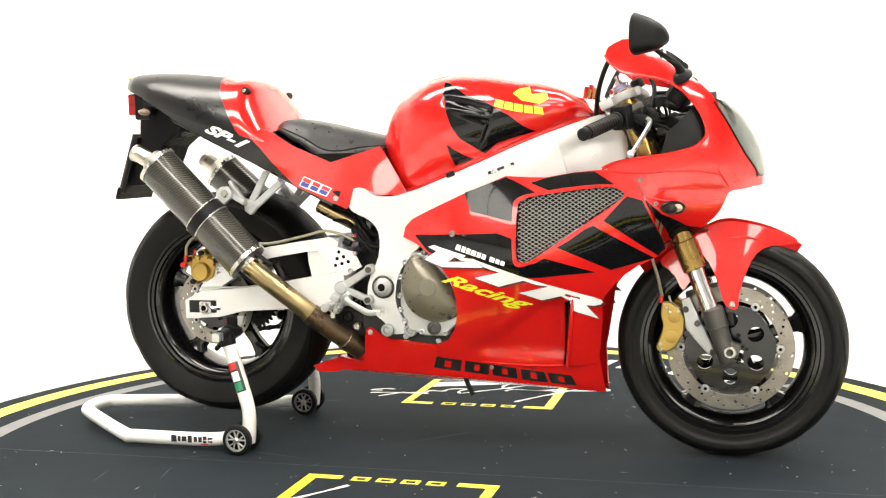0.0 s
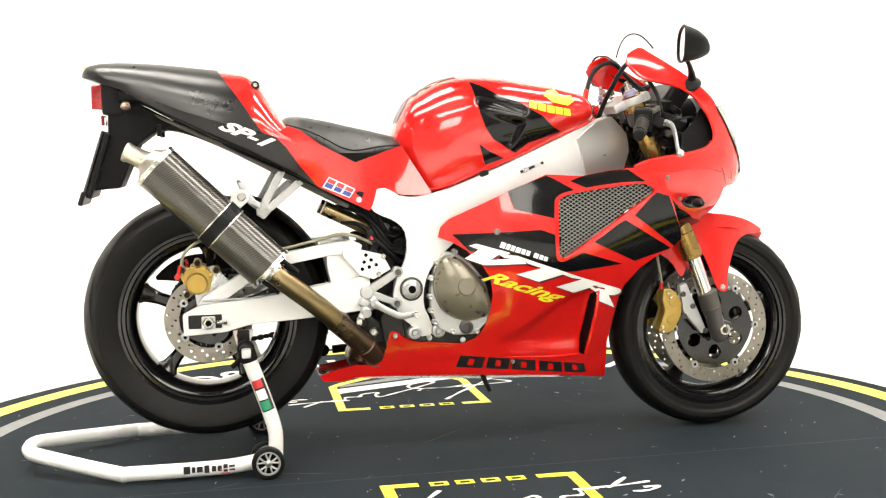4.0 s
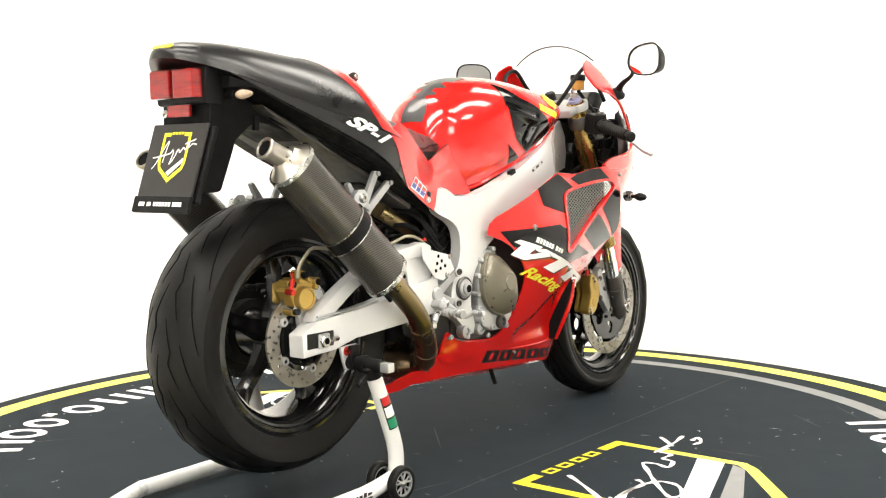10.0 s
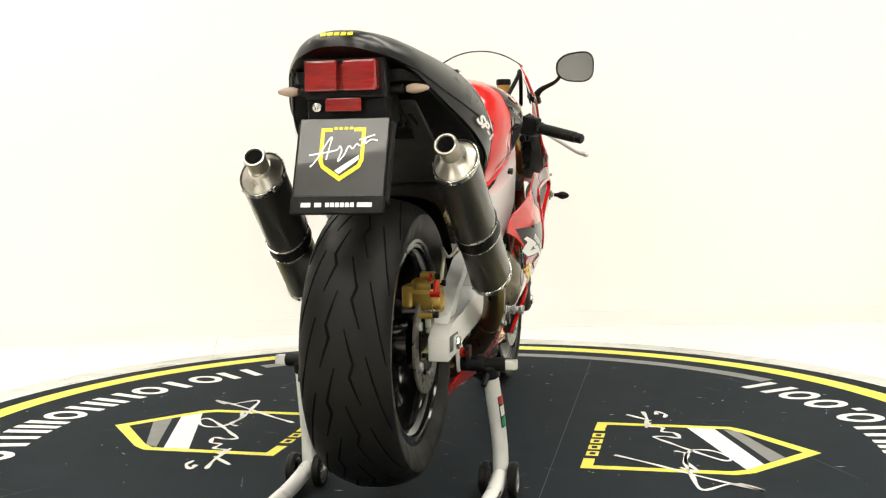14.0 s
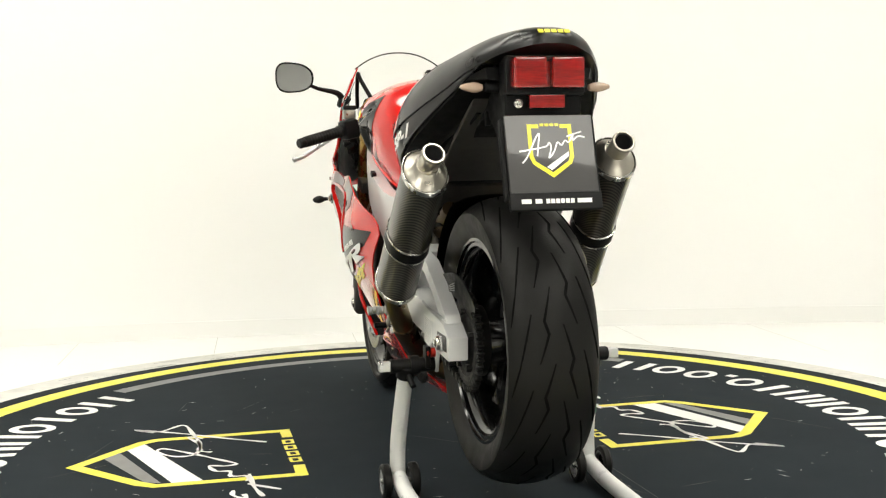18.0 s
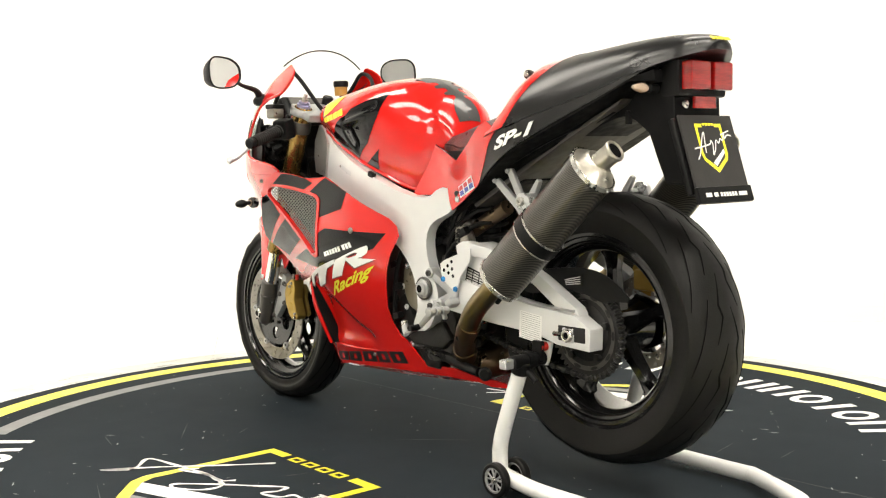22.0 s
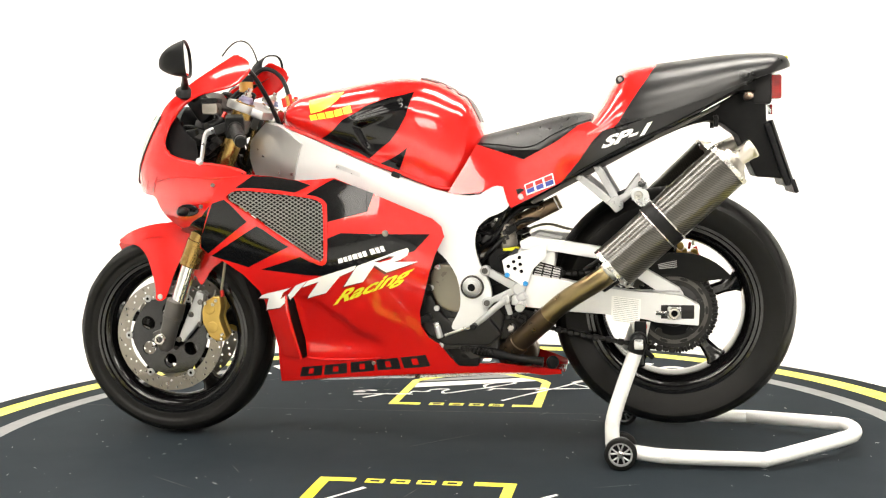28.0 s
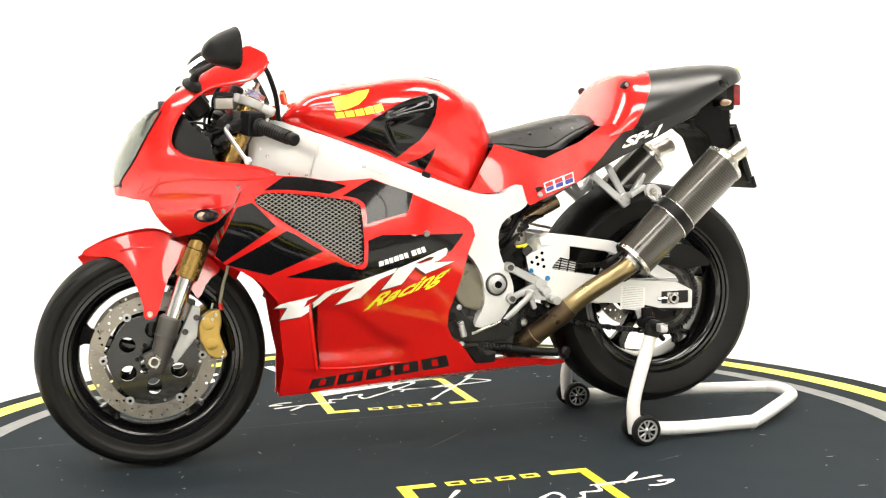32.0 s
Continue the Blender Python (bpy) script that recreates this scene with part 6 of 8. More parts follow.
def tail(s):
    out = [(-0.85, 0.979), (-0.806, 0.962), (-0.766, 0.945), (-0.64, 0.901), (-0.507, 0.855), (-0.457, 0.844), (-0.421, 0.868), (-0.393, 0.859), (-0.339, 0.821), (-0.25, 0.776), (-0.126, 0.818), (-0.047, 0.691), (-0.072, 0.687), (-0.128, 0.689), (-0.172, 0.708), (-0.193, 0.707), (-0.205, 0.666), (-0.214, 0.651), (-0.26, 0.673), (-0.344, 0.716), (-0.399, 0.751), (-0.51, 0.809), (-0.612, 0.856), (-0.704, 0.901), (-0.783, 0.943)]
    red = [(-0.457, 0.847), (-0.421, 0.868), (-0.393, 0.859), (-0.339, 0.821), (-0.25, 0.776), (-0.123, 0.817), (-0.045, 0.689), (-0.072, 0.687), (-0.128, 0.689), (-0.172, 0.708), (-0.193, 0.707), (-0.205, 0.666), (-0.214, 0.651), (-0.26, 0.673), (-0.347, 0.716), (-0.398, 0.776), (-0.426, 0.816)]
    f = part("tail_panel", sheet(tail_side, out, s, 0.012, 0, 0.003), BLACKSATIN, BIKE, "satin black tail panel")
    part("red_tail_panel", sheet(tail_side, red, s, 0.012, 0.0015, 0.002), RED, f, "glossy red seat panel")
    cor = ([(-0.59, 0.866), (-0.474, 0.817), (-0.453, 0.838), (-0.565, 0.884)] if s < 0 else [(-0.449, 0.8), (-0.566, 0.837), (-0.566, 0.863), (-0.458, 0.828)])
    part("white_mark", lettering("SP-1", tail_side, s, cor[0], cor[1], cor[0] + (np.array(cor[3]) - cor[0]) * 0.97, 0.0068, 0.2, 0.045), WHITE, f, "white model code")
    cor = ([(-0.337, 0.716), (-0.266, 0.685), (-0.25, 0.708), (-0.32, 0.742)] if s < 0 else [(-0.257, 0.683), (-0.332, 0.711), (-0.326, 0.741), (-0.25, 0.711)])
    for q in slabs(cor, [(0.0, 1.0)]):
        part("white_mark", sheet(tail_side, q, s, 0.012, 0.0026, 0), WHITE, f)
    b, r, t2, l = [np.array(c) for c in cor]
    low = [b + (l - b) * 0.12 + (r - b) * 0.04, r + (t2 - r) * 0.12 - (r - b) * 0.04, r + (t2 - r) * 0.5 - (r - b) * 0.04, b + (l - b) * 0.5 + (r - b) * 0.04]
    hi = [b + (l - b) * 0.54 + (r - b) * 0.04, r + (t2 - r) * 0.54 - (r - b) * 0.04, r + (t2 - r) * 0.9 - (r - b) * 0.04, b + (l - b) * 0.9 + (r - b) * 0.04]
    for band, mat in ((low, BLUE), (hi, REDV)):
        for q in slabs(band, [(0, 0.28), (0.36, 0.63), (0.71, 1.0)]):
            part("coloured_mark", sheet(tail_side, q, s, 0.012, 0.0034, 0), mat, f)
    bolt((-0.241, s * 0.151, 0.680), s, 0.008, ALU, f)
    h = TAIL_HUMP
    part("red_cowl_panel", sheet(hump, [(-0.592, 1.0), (-0.584, 0.72), (-0.563, 0.5), (-0.530, 0.28), (-0.492, 0.05), (-0.48, 0.0), (-0.415, 0.0), (-0.415, 1.0)], s, 0.012, 0.0012, 0, sv=0.2), RED, h, "glossy red front of the tail cowl")
    p = Vector((-0.495, s * 0.143, 0.971))
    part("cowl_bolt", lathe([(0.010, -0.01), (0.012, 0.006), (0.010, 0.012), (0.006, 0.012), (0.0005, 0.009)], axis(p, p + Vector((0, s, 0.2))), 16), PLASTIC, h)
    bolt(tuple(p + Vector((0, s * 0.012, 0.002))), s, 0.006, STEEL, h)


def tail_hump():
    bm = bmesh.new()
    rows = []
    us = np.concatenate([np.linspace(-0.925, -0.88, 8), np.linspace(-0.87, -0.415, 40)])
    vs = np.linspace(0, 1, 18)
    for u in us:
        x, y, z = hump(np.full(18, u), vs)
        rows.append([bm.verts.new((u, -b, c)) for b, c in zip(y, z)] + [bm.verts.new((u, b, c)) for b, c in zip(y[::-1][1:], z[::-1][1:])])
    for p, q in zip(rows, rows[1:]):
        for j in range(len(p) - 1):
            bm.faces.new((p[j], p[j + 1], q[j + 1], q[j]))
        bm.faces.new((p[0], q[0], q[-1], p[-1]))
    bm.faces.new(rows[0])
    clean(bm)
    h = part("tail_cowl", bm, BLACKSATIN, BIKE, "satin black single-seat tail cowl", 50)
    for i in range(5):
        y = 0.028 - i * 0.0135
        part("yellow_mark", box(0.0022, 0.0105, 0.009, pose(-0.9150, y - 0.004, 1.0262, 0, 48), 0.0003), YELLOW, h)
    return h


TAIL_HUMP = tail_hump()
both(tail)


def rear():
    ut = part("undertail", plate([(-0.857, 0.966), (-0.807, 0.947), (-0.733, 0.906), (-0.644, 0.859), (-0.54, 0.826), (-0.44, 0.782), (-0.45, 0.771), (-0.556, 0.809), (-0.645, 0.848), (-0.687, 0.862), (-0.72, 0.868), (-0.75, 0.859), (-0.789, 0.83), (-0.815, 0.767), (-0.835, 0.721), (-0.87, 0.719), (-0.911, 0.714), (-0.891, 0.768), (-0.861, 0.858)], -0.080, 0.080, 0.006), UNDERSHADE, BIKE, "black plastic undertail and plate hanger")
    part("undertail_tray", plate([(-0.746, 0.907), (-0.548, 0.82), (-0.396, 0.74), (-0.259, 0.667), (-0.268, 0.657), (-0.422, 0.737), (-0.55, 0.804), (-0.733, 0.893)], -0.115, 0.115, 0.004), GREYMETAL, ut, "grey heat shield under the tail")
    bm = bmesh.new()
    rows = []
    for x in np.linspace(-0.83, -0.13, 30):
        lo = float(table([(-0.781, 0.936), (-0.704, 0.894), (-0.618, 0.85), (-0.518, 0.804), (-0.403, 0.745), (-0.345, 0.712), (-0.259, 0.674), (-0.2, 0.67), (-0.083, 0.69)], x)) + 0.004
        hi = max(float(table(HUMP_LOW, x)) - 0.006 if x < -0.44 else 0.80, lo + 0.01)
        w0, w1 = float(SIDE(x, lo)) - 0.007, float(SIDE(x, hi)) - 0.007
        rows.append([bm.verts.new(q) for q in ((x, -w1, hi), (x, -w0, lo), (x, -w0 * 0.7, lo - 0.004), (x, w0 * 0.7, lo - 0.004), (x, w0, lo), (x, w1, hi))])
    for p, q in zip(rows, rows[1:]):
        for j in range(6):
            bm.faces.new((p[j], p[(j + 1) % 6], q[(j + 1) % 6], q[j]))
    bm.faces.new(rows[0])
    bm.faces.new(rows[-1])
    clean(bm)
    part("tail_liner", bm, UNDERSHADE, ut, "black inner tail liner")
    both(lambda s: part("loop_bracket", box(0.012, 0.012, 0.03, pose(-0.735, s * 0.08, 0.865), 0.002), PLASTIC, ut))
    # lamp unit
    lamp = part("tail_lamp_housing", box(0.050, 0.168, 0.085, pose(-0.848, -0.001, 0.947), 0.008), PLASTIC, BIKE, "black tail lamp housing")
    both(lambda s: part("lamp_lens", box(0.042, 0.068, 0.062, pose(-0.878, s * 0.039 - 0.001, 0.949), 0.006), LAMPRED, lamp, "red tail lamp lens"))
    part("lens_bridge", box(0.02, 0.012, 0.05, pose(-0.872, -0.001, 0.946), 0.002), LAMPRED, lamp)
    part("reflector", box(0.008, 0.074, 0.026, pose(-0.876, -0.001, 0.893, 0, 0), 0.002), LAMPRED, lamp, "red reflector")
    part("reflector_mount", box(0.05, 0.13, 0.06, pose(-0.82, -0.001, 0.885), 0.006), PLASTIC, lamp)
    part("screw", lathe([(0.009, 0), (0.009, 0.004), (0.005, 0.006), (0.0005, 0.004)], axis((-0.868, 0.056, 0.889), (-1.2, 0.056, 0.889)), 16), STEEL, lamp)
    # plate board, tilted, with its lower strip
    tl, tr, bl, br = Vector((-0.872, 0.090, 0.866)), Vector((-0.872, -0.092, 0.866)), Vector((-0.934, 0.0935, 0.679)), Vector((-0.934, -0.0955, 0.679))
    up, right = (tl - bl).normalized(), (tr - tl).normalized()
    nrm = right.cross(up).normalized()
    m = Matrix((right, up, nrm)).transposed().to_4x4()
    cen = (tl + tr + bl + br) / 4

    def M(a, b, c):
        return Matrix.Translation(cen + right * a + up * b + nrm * c) @ m
    sgn = -1 if nrm.x > 0 else 1
    pl = part("number_plate_board", box(0.183, 0.160, 0.006, M(0, 0.018, 0), 0.002), BLACKV, BIKE, "black plate board with a yellow shield print")
    part("plate_frame", box(0.190, 0.036, 0.012, M(0, -0.080, sgn * 0.001), 0.003), PLASTIC, pl)
    part("plate_box", joined(box(0.20, 0.17, 0.016, M(0, 0.010, -sgn * 0.014), 0.006)), PLASTIC, pl)

    def flatq(q, z=0.0036):
        bm = bmesh.new()
        f = bm.faces.new([bm.verts.new(cen + right * a + up * b + nrm * sgn * z) for a, b in q])
        f.normal_update()
        if f.normal.x > 0:
            f.normal_flip()
        return bm
    o = [(0.022, 0.078), (0.046, 0.078), (0.046, 0.010), (0.040, -0.004), (0.0, -0.032), (-0.040, -0.004), (-0.046, 0.010), (-0.046, 0.078), (-0.022, 0.078)]
    n = [(0.022, 0.070), (0.038, 0.070), (0.038, 0.014), (0.034, 0.002), (0.0, -0.021), (-0.034, 0.002), (-0.038, 0.014), (-0.038, 0.070), (-0.022, 0.070)]
    part("shield", joined(*[flatq([o[i], o[i + 1], n[i + 1], n[i]]) for i in range(8)]), YELLOW, pl, "yellow shield outline")
    for i in range(4):
        x = -0.0195 + i * 0.0105
        part("yellow_mark", flatq([(x, 0.0795), (x + 0.008, 0.0795), (x + 0.008, 0.074), (x, 0.074)]), YELLOW, pl)
    part("grey_stripe", flatq([(-0.012, -0.010), (0.036, 0.022), (0.036, 0.012), (-0.002, -0.017)]), WHITE, pl)
    for pts in ([(-0.062, -0.002), (-0.05, 0.012), (-0.03, 0.05), (-0.022, 0.058), (-0.026, 0.036), (-0.03, 0.012)], [(-0.066, 0.022), (-0.04, 0.026), (-0.01, 0.032), (-0.004, 0.04), (0.0, 0.03), (-0.006, 0.008), (0.006, 0.022), (0.014, 0.04), (0.022, 0.034), (0.03, 0.044), (0.038, 0.040), (0.048, 0.058), (0.046, 0.044), (0.058, 0.052), (0.072, 0.050)], [(0.034, 0.052), (0.066, 0.062)]):
        q = catmull(pts, 5)
        bms = []
        for i, (a, b) in enumerate(zip(q, q[1:])):
            d = (b - a) / max(np.linalg.norm(b - a), 1e-9)
            nn = np.array((-d[1], d[0])) * 0.0016
            bms.append(flatq([a + nn, a - nn, b - nn, b + nn], 0.0046))
        part("pen_stroke", joined(*bms), WHITE, pl)
    for a, b in ((-0.072, -0.052), (-0.044, -0.030), (-0.022, -0.014), (-0.012, -0.004), (-0.002, 0.006), (0.008, 0.016), (0.018, 0.026), (0.028, 0.036), (0.042, 0.072)):
        part("white_mark", flatq([(a, -0.085), (b, -0.085), (b, -0.076), (a, -0.076)], 0.0078), WHITE, pl)
    # rear indicators
    both(lambda s: part("rear_indicator", lathe([(0.008, 0), (0.0120, 0.009), (0.0128, 0.018), (0.0095, 0.033), (0.0055, 0.043), (0.003, 0.045)], axis((-0.812, s * 0.114, 0.924), (-0.812, s * 0.3, 0.930)), 18, squash=0.85), AMBER, BIKE, "pale amber rear indicator"))
    both(lambda s: part("indicator_stem", rod((-0.812, s * 0.06, 0.923), (-0.812, s * 0.108, 0.925), 0.010, 12, 0.002), PLASTIC, BIKE))


rear()


# ---- swingarm, chain and rear brake ----
def swing(s):
    y0, y1 = s * 0.118, s * 0.163
    low = [(-0.692, 0.400), (-0.644, 0.426), (-0.586, 0.432), (-0.517, 0.437), (-0.443, 0.447), (-0.324, 0.468), (-0.22, 0.487), (-0.213, 0.399), (-0.267, 0.392), (-0.371, 0.382), (-0.52, 0.372), (-0.589, 0.355), (-0.690, 0.349)]
    f = part("swingarm", plate(low, y0, y1, 0.0025), ALUPAINT, BIKE, "silver aluminium swingarm")
    part("brace", plate([(-0.654, 0.425), (-0.643, 0.443), (-0.538, 0.505), (-0.455, 0.547), (-0.344, 0.565), (-0.262, 0.576), (-0.236, 0.564), (-0.24, 0.543), (-0.322, 0.538), (-0.441, 0.518), (-0.513, 0.484), (-0.595, 0.43)], y0 + s * 0.004, y1 - s * 0.006, 0.003), ALUPAINT, f)
    part("weld_seam", tube([(x, y1 - s * 0.003, z) for x, z in [(-0.643, 0.436), (-0.561, 0.438), (-0.502, 0.44), (-0.443, 0.449)]], 0.0028, 8), CASTALU, f)
    part("front_block", plate([(-0.331, 0.556), (-0.263, 0.57), (-0.231, 0.542), (-0.227, 0.462), (-0.235, 0.395), (-0.268, 0.391), (-0.311, 0.434), (-0.327, 0.508)], s * 0.05, y1 - s * 0.012, 0.006), ALUPAINT, f)
    part("pivot_tube", rod((-0.111, 0, 0.4455), (-0.111, s * 0.13, 0.4455), 0.035, 20), ALUPAINT, f)
    # axle end: a dark box for the shaded slot, block, nut and adjuster
    a = Vector((RA.x, y1, RA.z))
    part("adjuster_slot_shade", box(0.084, 0.006, 0.036, pose(a.x - 0.008, a.y - s * 0.0015, a.z + 0.003), 0.003), GREASE, f)
    part("axle_block", box(0.034, 0.012, 0.033, pose(a.x, a.y, a.z), 0.003), ALU, f)
    part("adjuster_bolt", rod((a.x + 0.018, a.y + s * 0.001, a.z), (a.x + 0.046, a.y + s * 0.001, a.z), 0.006, 6), STEEL, f)
    part("axle_nut", lathe([(0.016, 0.005), (0.016, 0.009), (0.013, 0.013), (0.0085, 0.013), (0.0085, 0.007), (0.0005, 0.007)], axis(a, a + Vector((0, s, 0))), 6 if s < 0 else 20), STEEL, f)
    # near-black plug paints the shade in the hollow axle
    part("axle_bore_shade", lathe([(0.0082, 0.006), (0.0082, 0.0086), (0.0003, 0.0086)], axis(a, a + Vector((0, s, 0))), 16), HOLLOWSHADE, f)
    # hook for the stand
    part("stand_lug", plate([(-0.57, 0.357), (-0.516, 0.359), (-0.53, 0.319), (-0.536, 0.301), (-0.554, 0.301), (-0.562, 0.323)], y1 - s * 0.012, y1 - s * 0.004, 0.002), ALUPAINT, f)
    p = (-0.55, 0.346)
    part("spool_bolt", lathe([(0.011, 0), (0.011, 0.010), (0.007, 0.012), (0.0105, 0.018), (0.0105, 0.021), (0.005, 0.021), (0.005, 0.016), (0.0005, 0.016)], axis((p[0], y1 - s * 0.005, p[1]), (p[0], s, p[1])), 18), ANODRED, f, "red anodised bobbin")
    if s > 0:
        part("sticker", plate([(-0.472, 0.424), (-0.546, 0.416), (-0.542, 0.35), (-0.469, 0.36)], y1 + 0.0005, y1 + 0.0012), WHITE, f, "pale information sticker")
        p0, p1, p2, p3 = [np.array(p) for p in [(-0.472, 0.424), (-0.546, 0.416), (-0.542, 0.35), (-0.469, 0.36)]]
        for k in range(13):
            a = (k + 0.7) / 13.4
            q0, q1 = p0 + (p3 - p0) * a, p1 + (p2 - p1) * a
            part("sticker_line", plate([tuple(q0 + (q1 - q0) * 0.08 + (0, 0.0006)), tuple(q0 + (q1 - q0) * 0.92 + (0, 0.0006)), tuple(q0 + (q1 - q0) * 0.92 - (0, 0.0006)), tuple(q0 + (q1 - q0) * 0.08 - (0, 0.0006))], y1 + 0.0012, y1 + 0.0015), GREYV, f)
        part("sticker", plate([(-0.278, 0.514), (-0.347, 0.495), (-0.341, 0.462), (-0.267, 0.475)], s * 0.1535, s * 0.1545), PLASTIC, f, "black information sticker")
        p0, p1, p2, p3 = [np.array(p) for p in [(-0.278, 0.514), (-0.347, 0.495), (-0.341, 0.462), (-0.267, 0.475)]]
        for k in range(5):
            for c0, c1 in ((0.06, 0.30), (0.36, 0.62), (0.68, 0.94)):
                a = (k + 0.8) / 5.6
                q0, q1 = p0 + (p3 - p0) * a, p1 + (p2 - p1) * a
                h = np.array((0, 0.0022 if (k + int(c0 * 10)) % 3 else 0.0012))
                part("sticker_line", plate([tuple(q0 + (q1 - q0) * c0 + h), tuple(q0 + (q1 - q0) * c1 + h), tuple(q0 + (q1 - q0) * c1 - h), tuple(q0 + (q1 - q0) * c0 - h)], 0.1545, 0.1549), GREYV, f)


both(swing)


def rear_brake():
    # right side: gold caliper above the disc, with its bracket and hose
    out = [(-0.697, 0.497), (-0.688, 0.512), (-0.662, 0.516), (-0.638, 0.521), (-0.622, 0.512), (-0.616, 0.490), (-0.624, 0.458), (-0.652, 0.447), (-0.676, 0.453), (-0.686, 0.474)]
    c = part("rear_caliper", plate(out, -0.128, -0.086, 0.004), GOLD, BIKE, "gold rear brake caliper")
    q = (-0.655, 0.478)
    part("piston_housing", lathe([(0.027, -0.004), (0.027, 0.012), (0.024, 0.016), (0.021, 0.016), (0.020, 0.013), (0.0005, 0.013)], axis((q[0], -0.128, q[1]), (q[0], -1, q[1])), 28), GOLD, c)
    for x, z, w in ((-0.690, 0.503, 0.012), (-0.664, 0.517, 0.014), (-0.638, 0.519, 0.014), (-0.619, 0.500, 0.012)):
        part("caliper_rib", box(w, 0.058, 0.011, pose(x, -0.108, z, 0, 20), 0.003), GOLD, c)
    part("caliper_body", box(0.062, 0.026, 0.050, pose(q[0] - 0.002, -0.073, q[1] + 0.010), 0.007), GOLD, c)
    for x, z in ((-0.690, 0.512), (-0.652, 0.530), (-0.606, 0.510), (-0.680, 0.450)):
        part("caliper_bolt", rod((x, -0.128, z), (x, -0.140, z), 0.008, 6), PLASTIC, c, "black bolt head")
        part("bolt_boss", rod((x, -0.095, z), (x, -0.128, z), 0.010, 14, 0.001), GOLD, c)
    part("pad_pin", rod((q[0] - 0.03, -0.135, q[1] - 0.02), (q[0] - 0.03, -0.060, q[1] - 0.02), 0.005, 10, 0.001), STEEL, c)
    part("banjo", rod((-0.700, -0.138, 0.497), (-0.694, -0.140, 0.525), 0.0055, 10), ANODRED, c, "red anodised hose fitting")
    part("banjo_bolt", rod((-0.702, -0.128, 0.497), (-0.702, -0.150, 0.497), 0.0075, 6), ANODRED, c)
    part("bleed_nipple", rod((-0.676, -0.120, 0.520), (-0.680, -0.124, 0.538), 0.004, 8), ANODRED, c)
    part("caliper_bracket", plate([(-0.659, 0.51), (-0.61, 0.521), (-0.57, 0.478), (-0.582, 0.456), (-0.632, 0.419), (-0.655, 0.404), (-0.661, 0.45)], -0.118, -0.104, 0.003), ALU, c, "silver caliper bracket")
    pts = [(x, y, z) for (x, z), y in zip([(-0.69, 0.527), (-0.685, 0.552), (-0.662, 0.576), (-0.629, 0.588), (-0.558, 0.579), (-0.47, 0.555), (-0.352, 0.576), (-0.292, 0.591), (-0.248, 0.584), (-0.204, 0.563)], (-0.15, -0.152, -0.15, -0.14, -0.125, -0.12, -0.12, -0.12, -0.12, -0.11))]
    part("brake_hose", tube(pts, 0.004, 8), BRAKEHOSE, BIKE, "braided rear brake hose")
    # left side: sprocket, chain, hugger
    n = 42
    prof = []
    for k in range(n * 4):
        a = 2 * math.pi * k / (n * 4)
        r = 0.108 if k % 4 in (0, 1) else 0.098
        prof.append((r * math.cos(a), r * math.sin(a)))
    sp = part("sprocket", plate(prof, 0.100, 0.107), GREASE, RW, "oily dark rear sprocket")
    part("sprocket_carrier", lathe([(0.078, 0.07), (0.078, 0.098), (0.060, 0.112), (0.042, 0.114), (0.040, 0.12)], pose(0, 0, 0, -90), 32), GREASE, RW)
    part("sprocket_flange", lathe([(0.078, 0.1072), (0.078, 0.1085), (0.088, 0.1085), (0.088, 0.1072)], pose(0, 0, 0, -90), 40, closed=True), GREYMETAL, RW, "bare metal ring of the sprocket")
    # dark ovals laid on the ring stand in for its shaded slots
    for k in range(10):
        a = 2 * math.pi * k / 10
        part("flange_slot_shade", plate([((0.0835 + 0.004 * math.sin(t)) * math.cos(a + 0.13 * math.cos(t)), (0.0835 + 0.004 * math.sin(t)) * math.sin(a + 0.13 * math.cos(t))) for t in np.linspace(0, 2 * math.pi, 14, endpoint=False)], 0.1085, 0.1090), GREASE, RW)
    for k in range(5):
        a = 2 * math.pi * k / 5 + 0.3
        part("sprocket_nut", rod((0.066 * math.cos(a), 0.100, 0.066 * math.sin(a)), (0.066 * math.cos(a), 0.118, 0.066 * math.sin(a)), 0.009, 6), GREASE, RW)
    # chain links along their loop
    c2, r2 = Vector((-0.075, 0, 0.43)), 0.038
    d = Vector((c2.x - RA.x, 0, c2.z - RA.z))
    L, base = d.length, math.atan2(d.z, d.x)
    al = math.asin((0.106 - r2) / L)
    path = []
    for i in range(40):
        a = base + math.pi / 2 + al + (2 * math.pi - 2 * (math.pi / 2 + al)) * i / 39
        path.append((RA.x + 0.106 * math.cos(a), RA.z + 0.106 * math.sin(a)))
    low0, low1 = path[-1], (c2.x + r2 * math.cos(base - math.pi / 2 - al), c2.z + r2 * math.sin(base - math.pi / 2 - al))
    up0, up1 = (c2.x + r2 * math.cos(base + math.pi / 2 + al), c2.z + r2 * math.sin(base + math.pi / 2 + al)), path[0]
    loop = path + [tuple(np.array(low0) + (np.array(low1) - np.array(low0)) * i / 34 - np.array((0, 0.012 * math.sin(math.pi * i / 34)))) for i in range(1, 35)] + [tuple(np.array(up0) + (np.array(up1) - np.array(up0)) * i / 34) for i in range(35)]
    bms = []
    for i, (p, q) in enumerate(zip(loop, loop[1:] + loop[:1])):
        a = math.degrees(math.atan2(q[1] - p[1], q[0] - p[0]))
        ln = math.hypot(q[0] - p[0], q[1] - p[1])
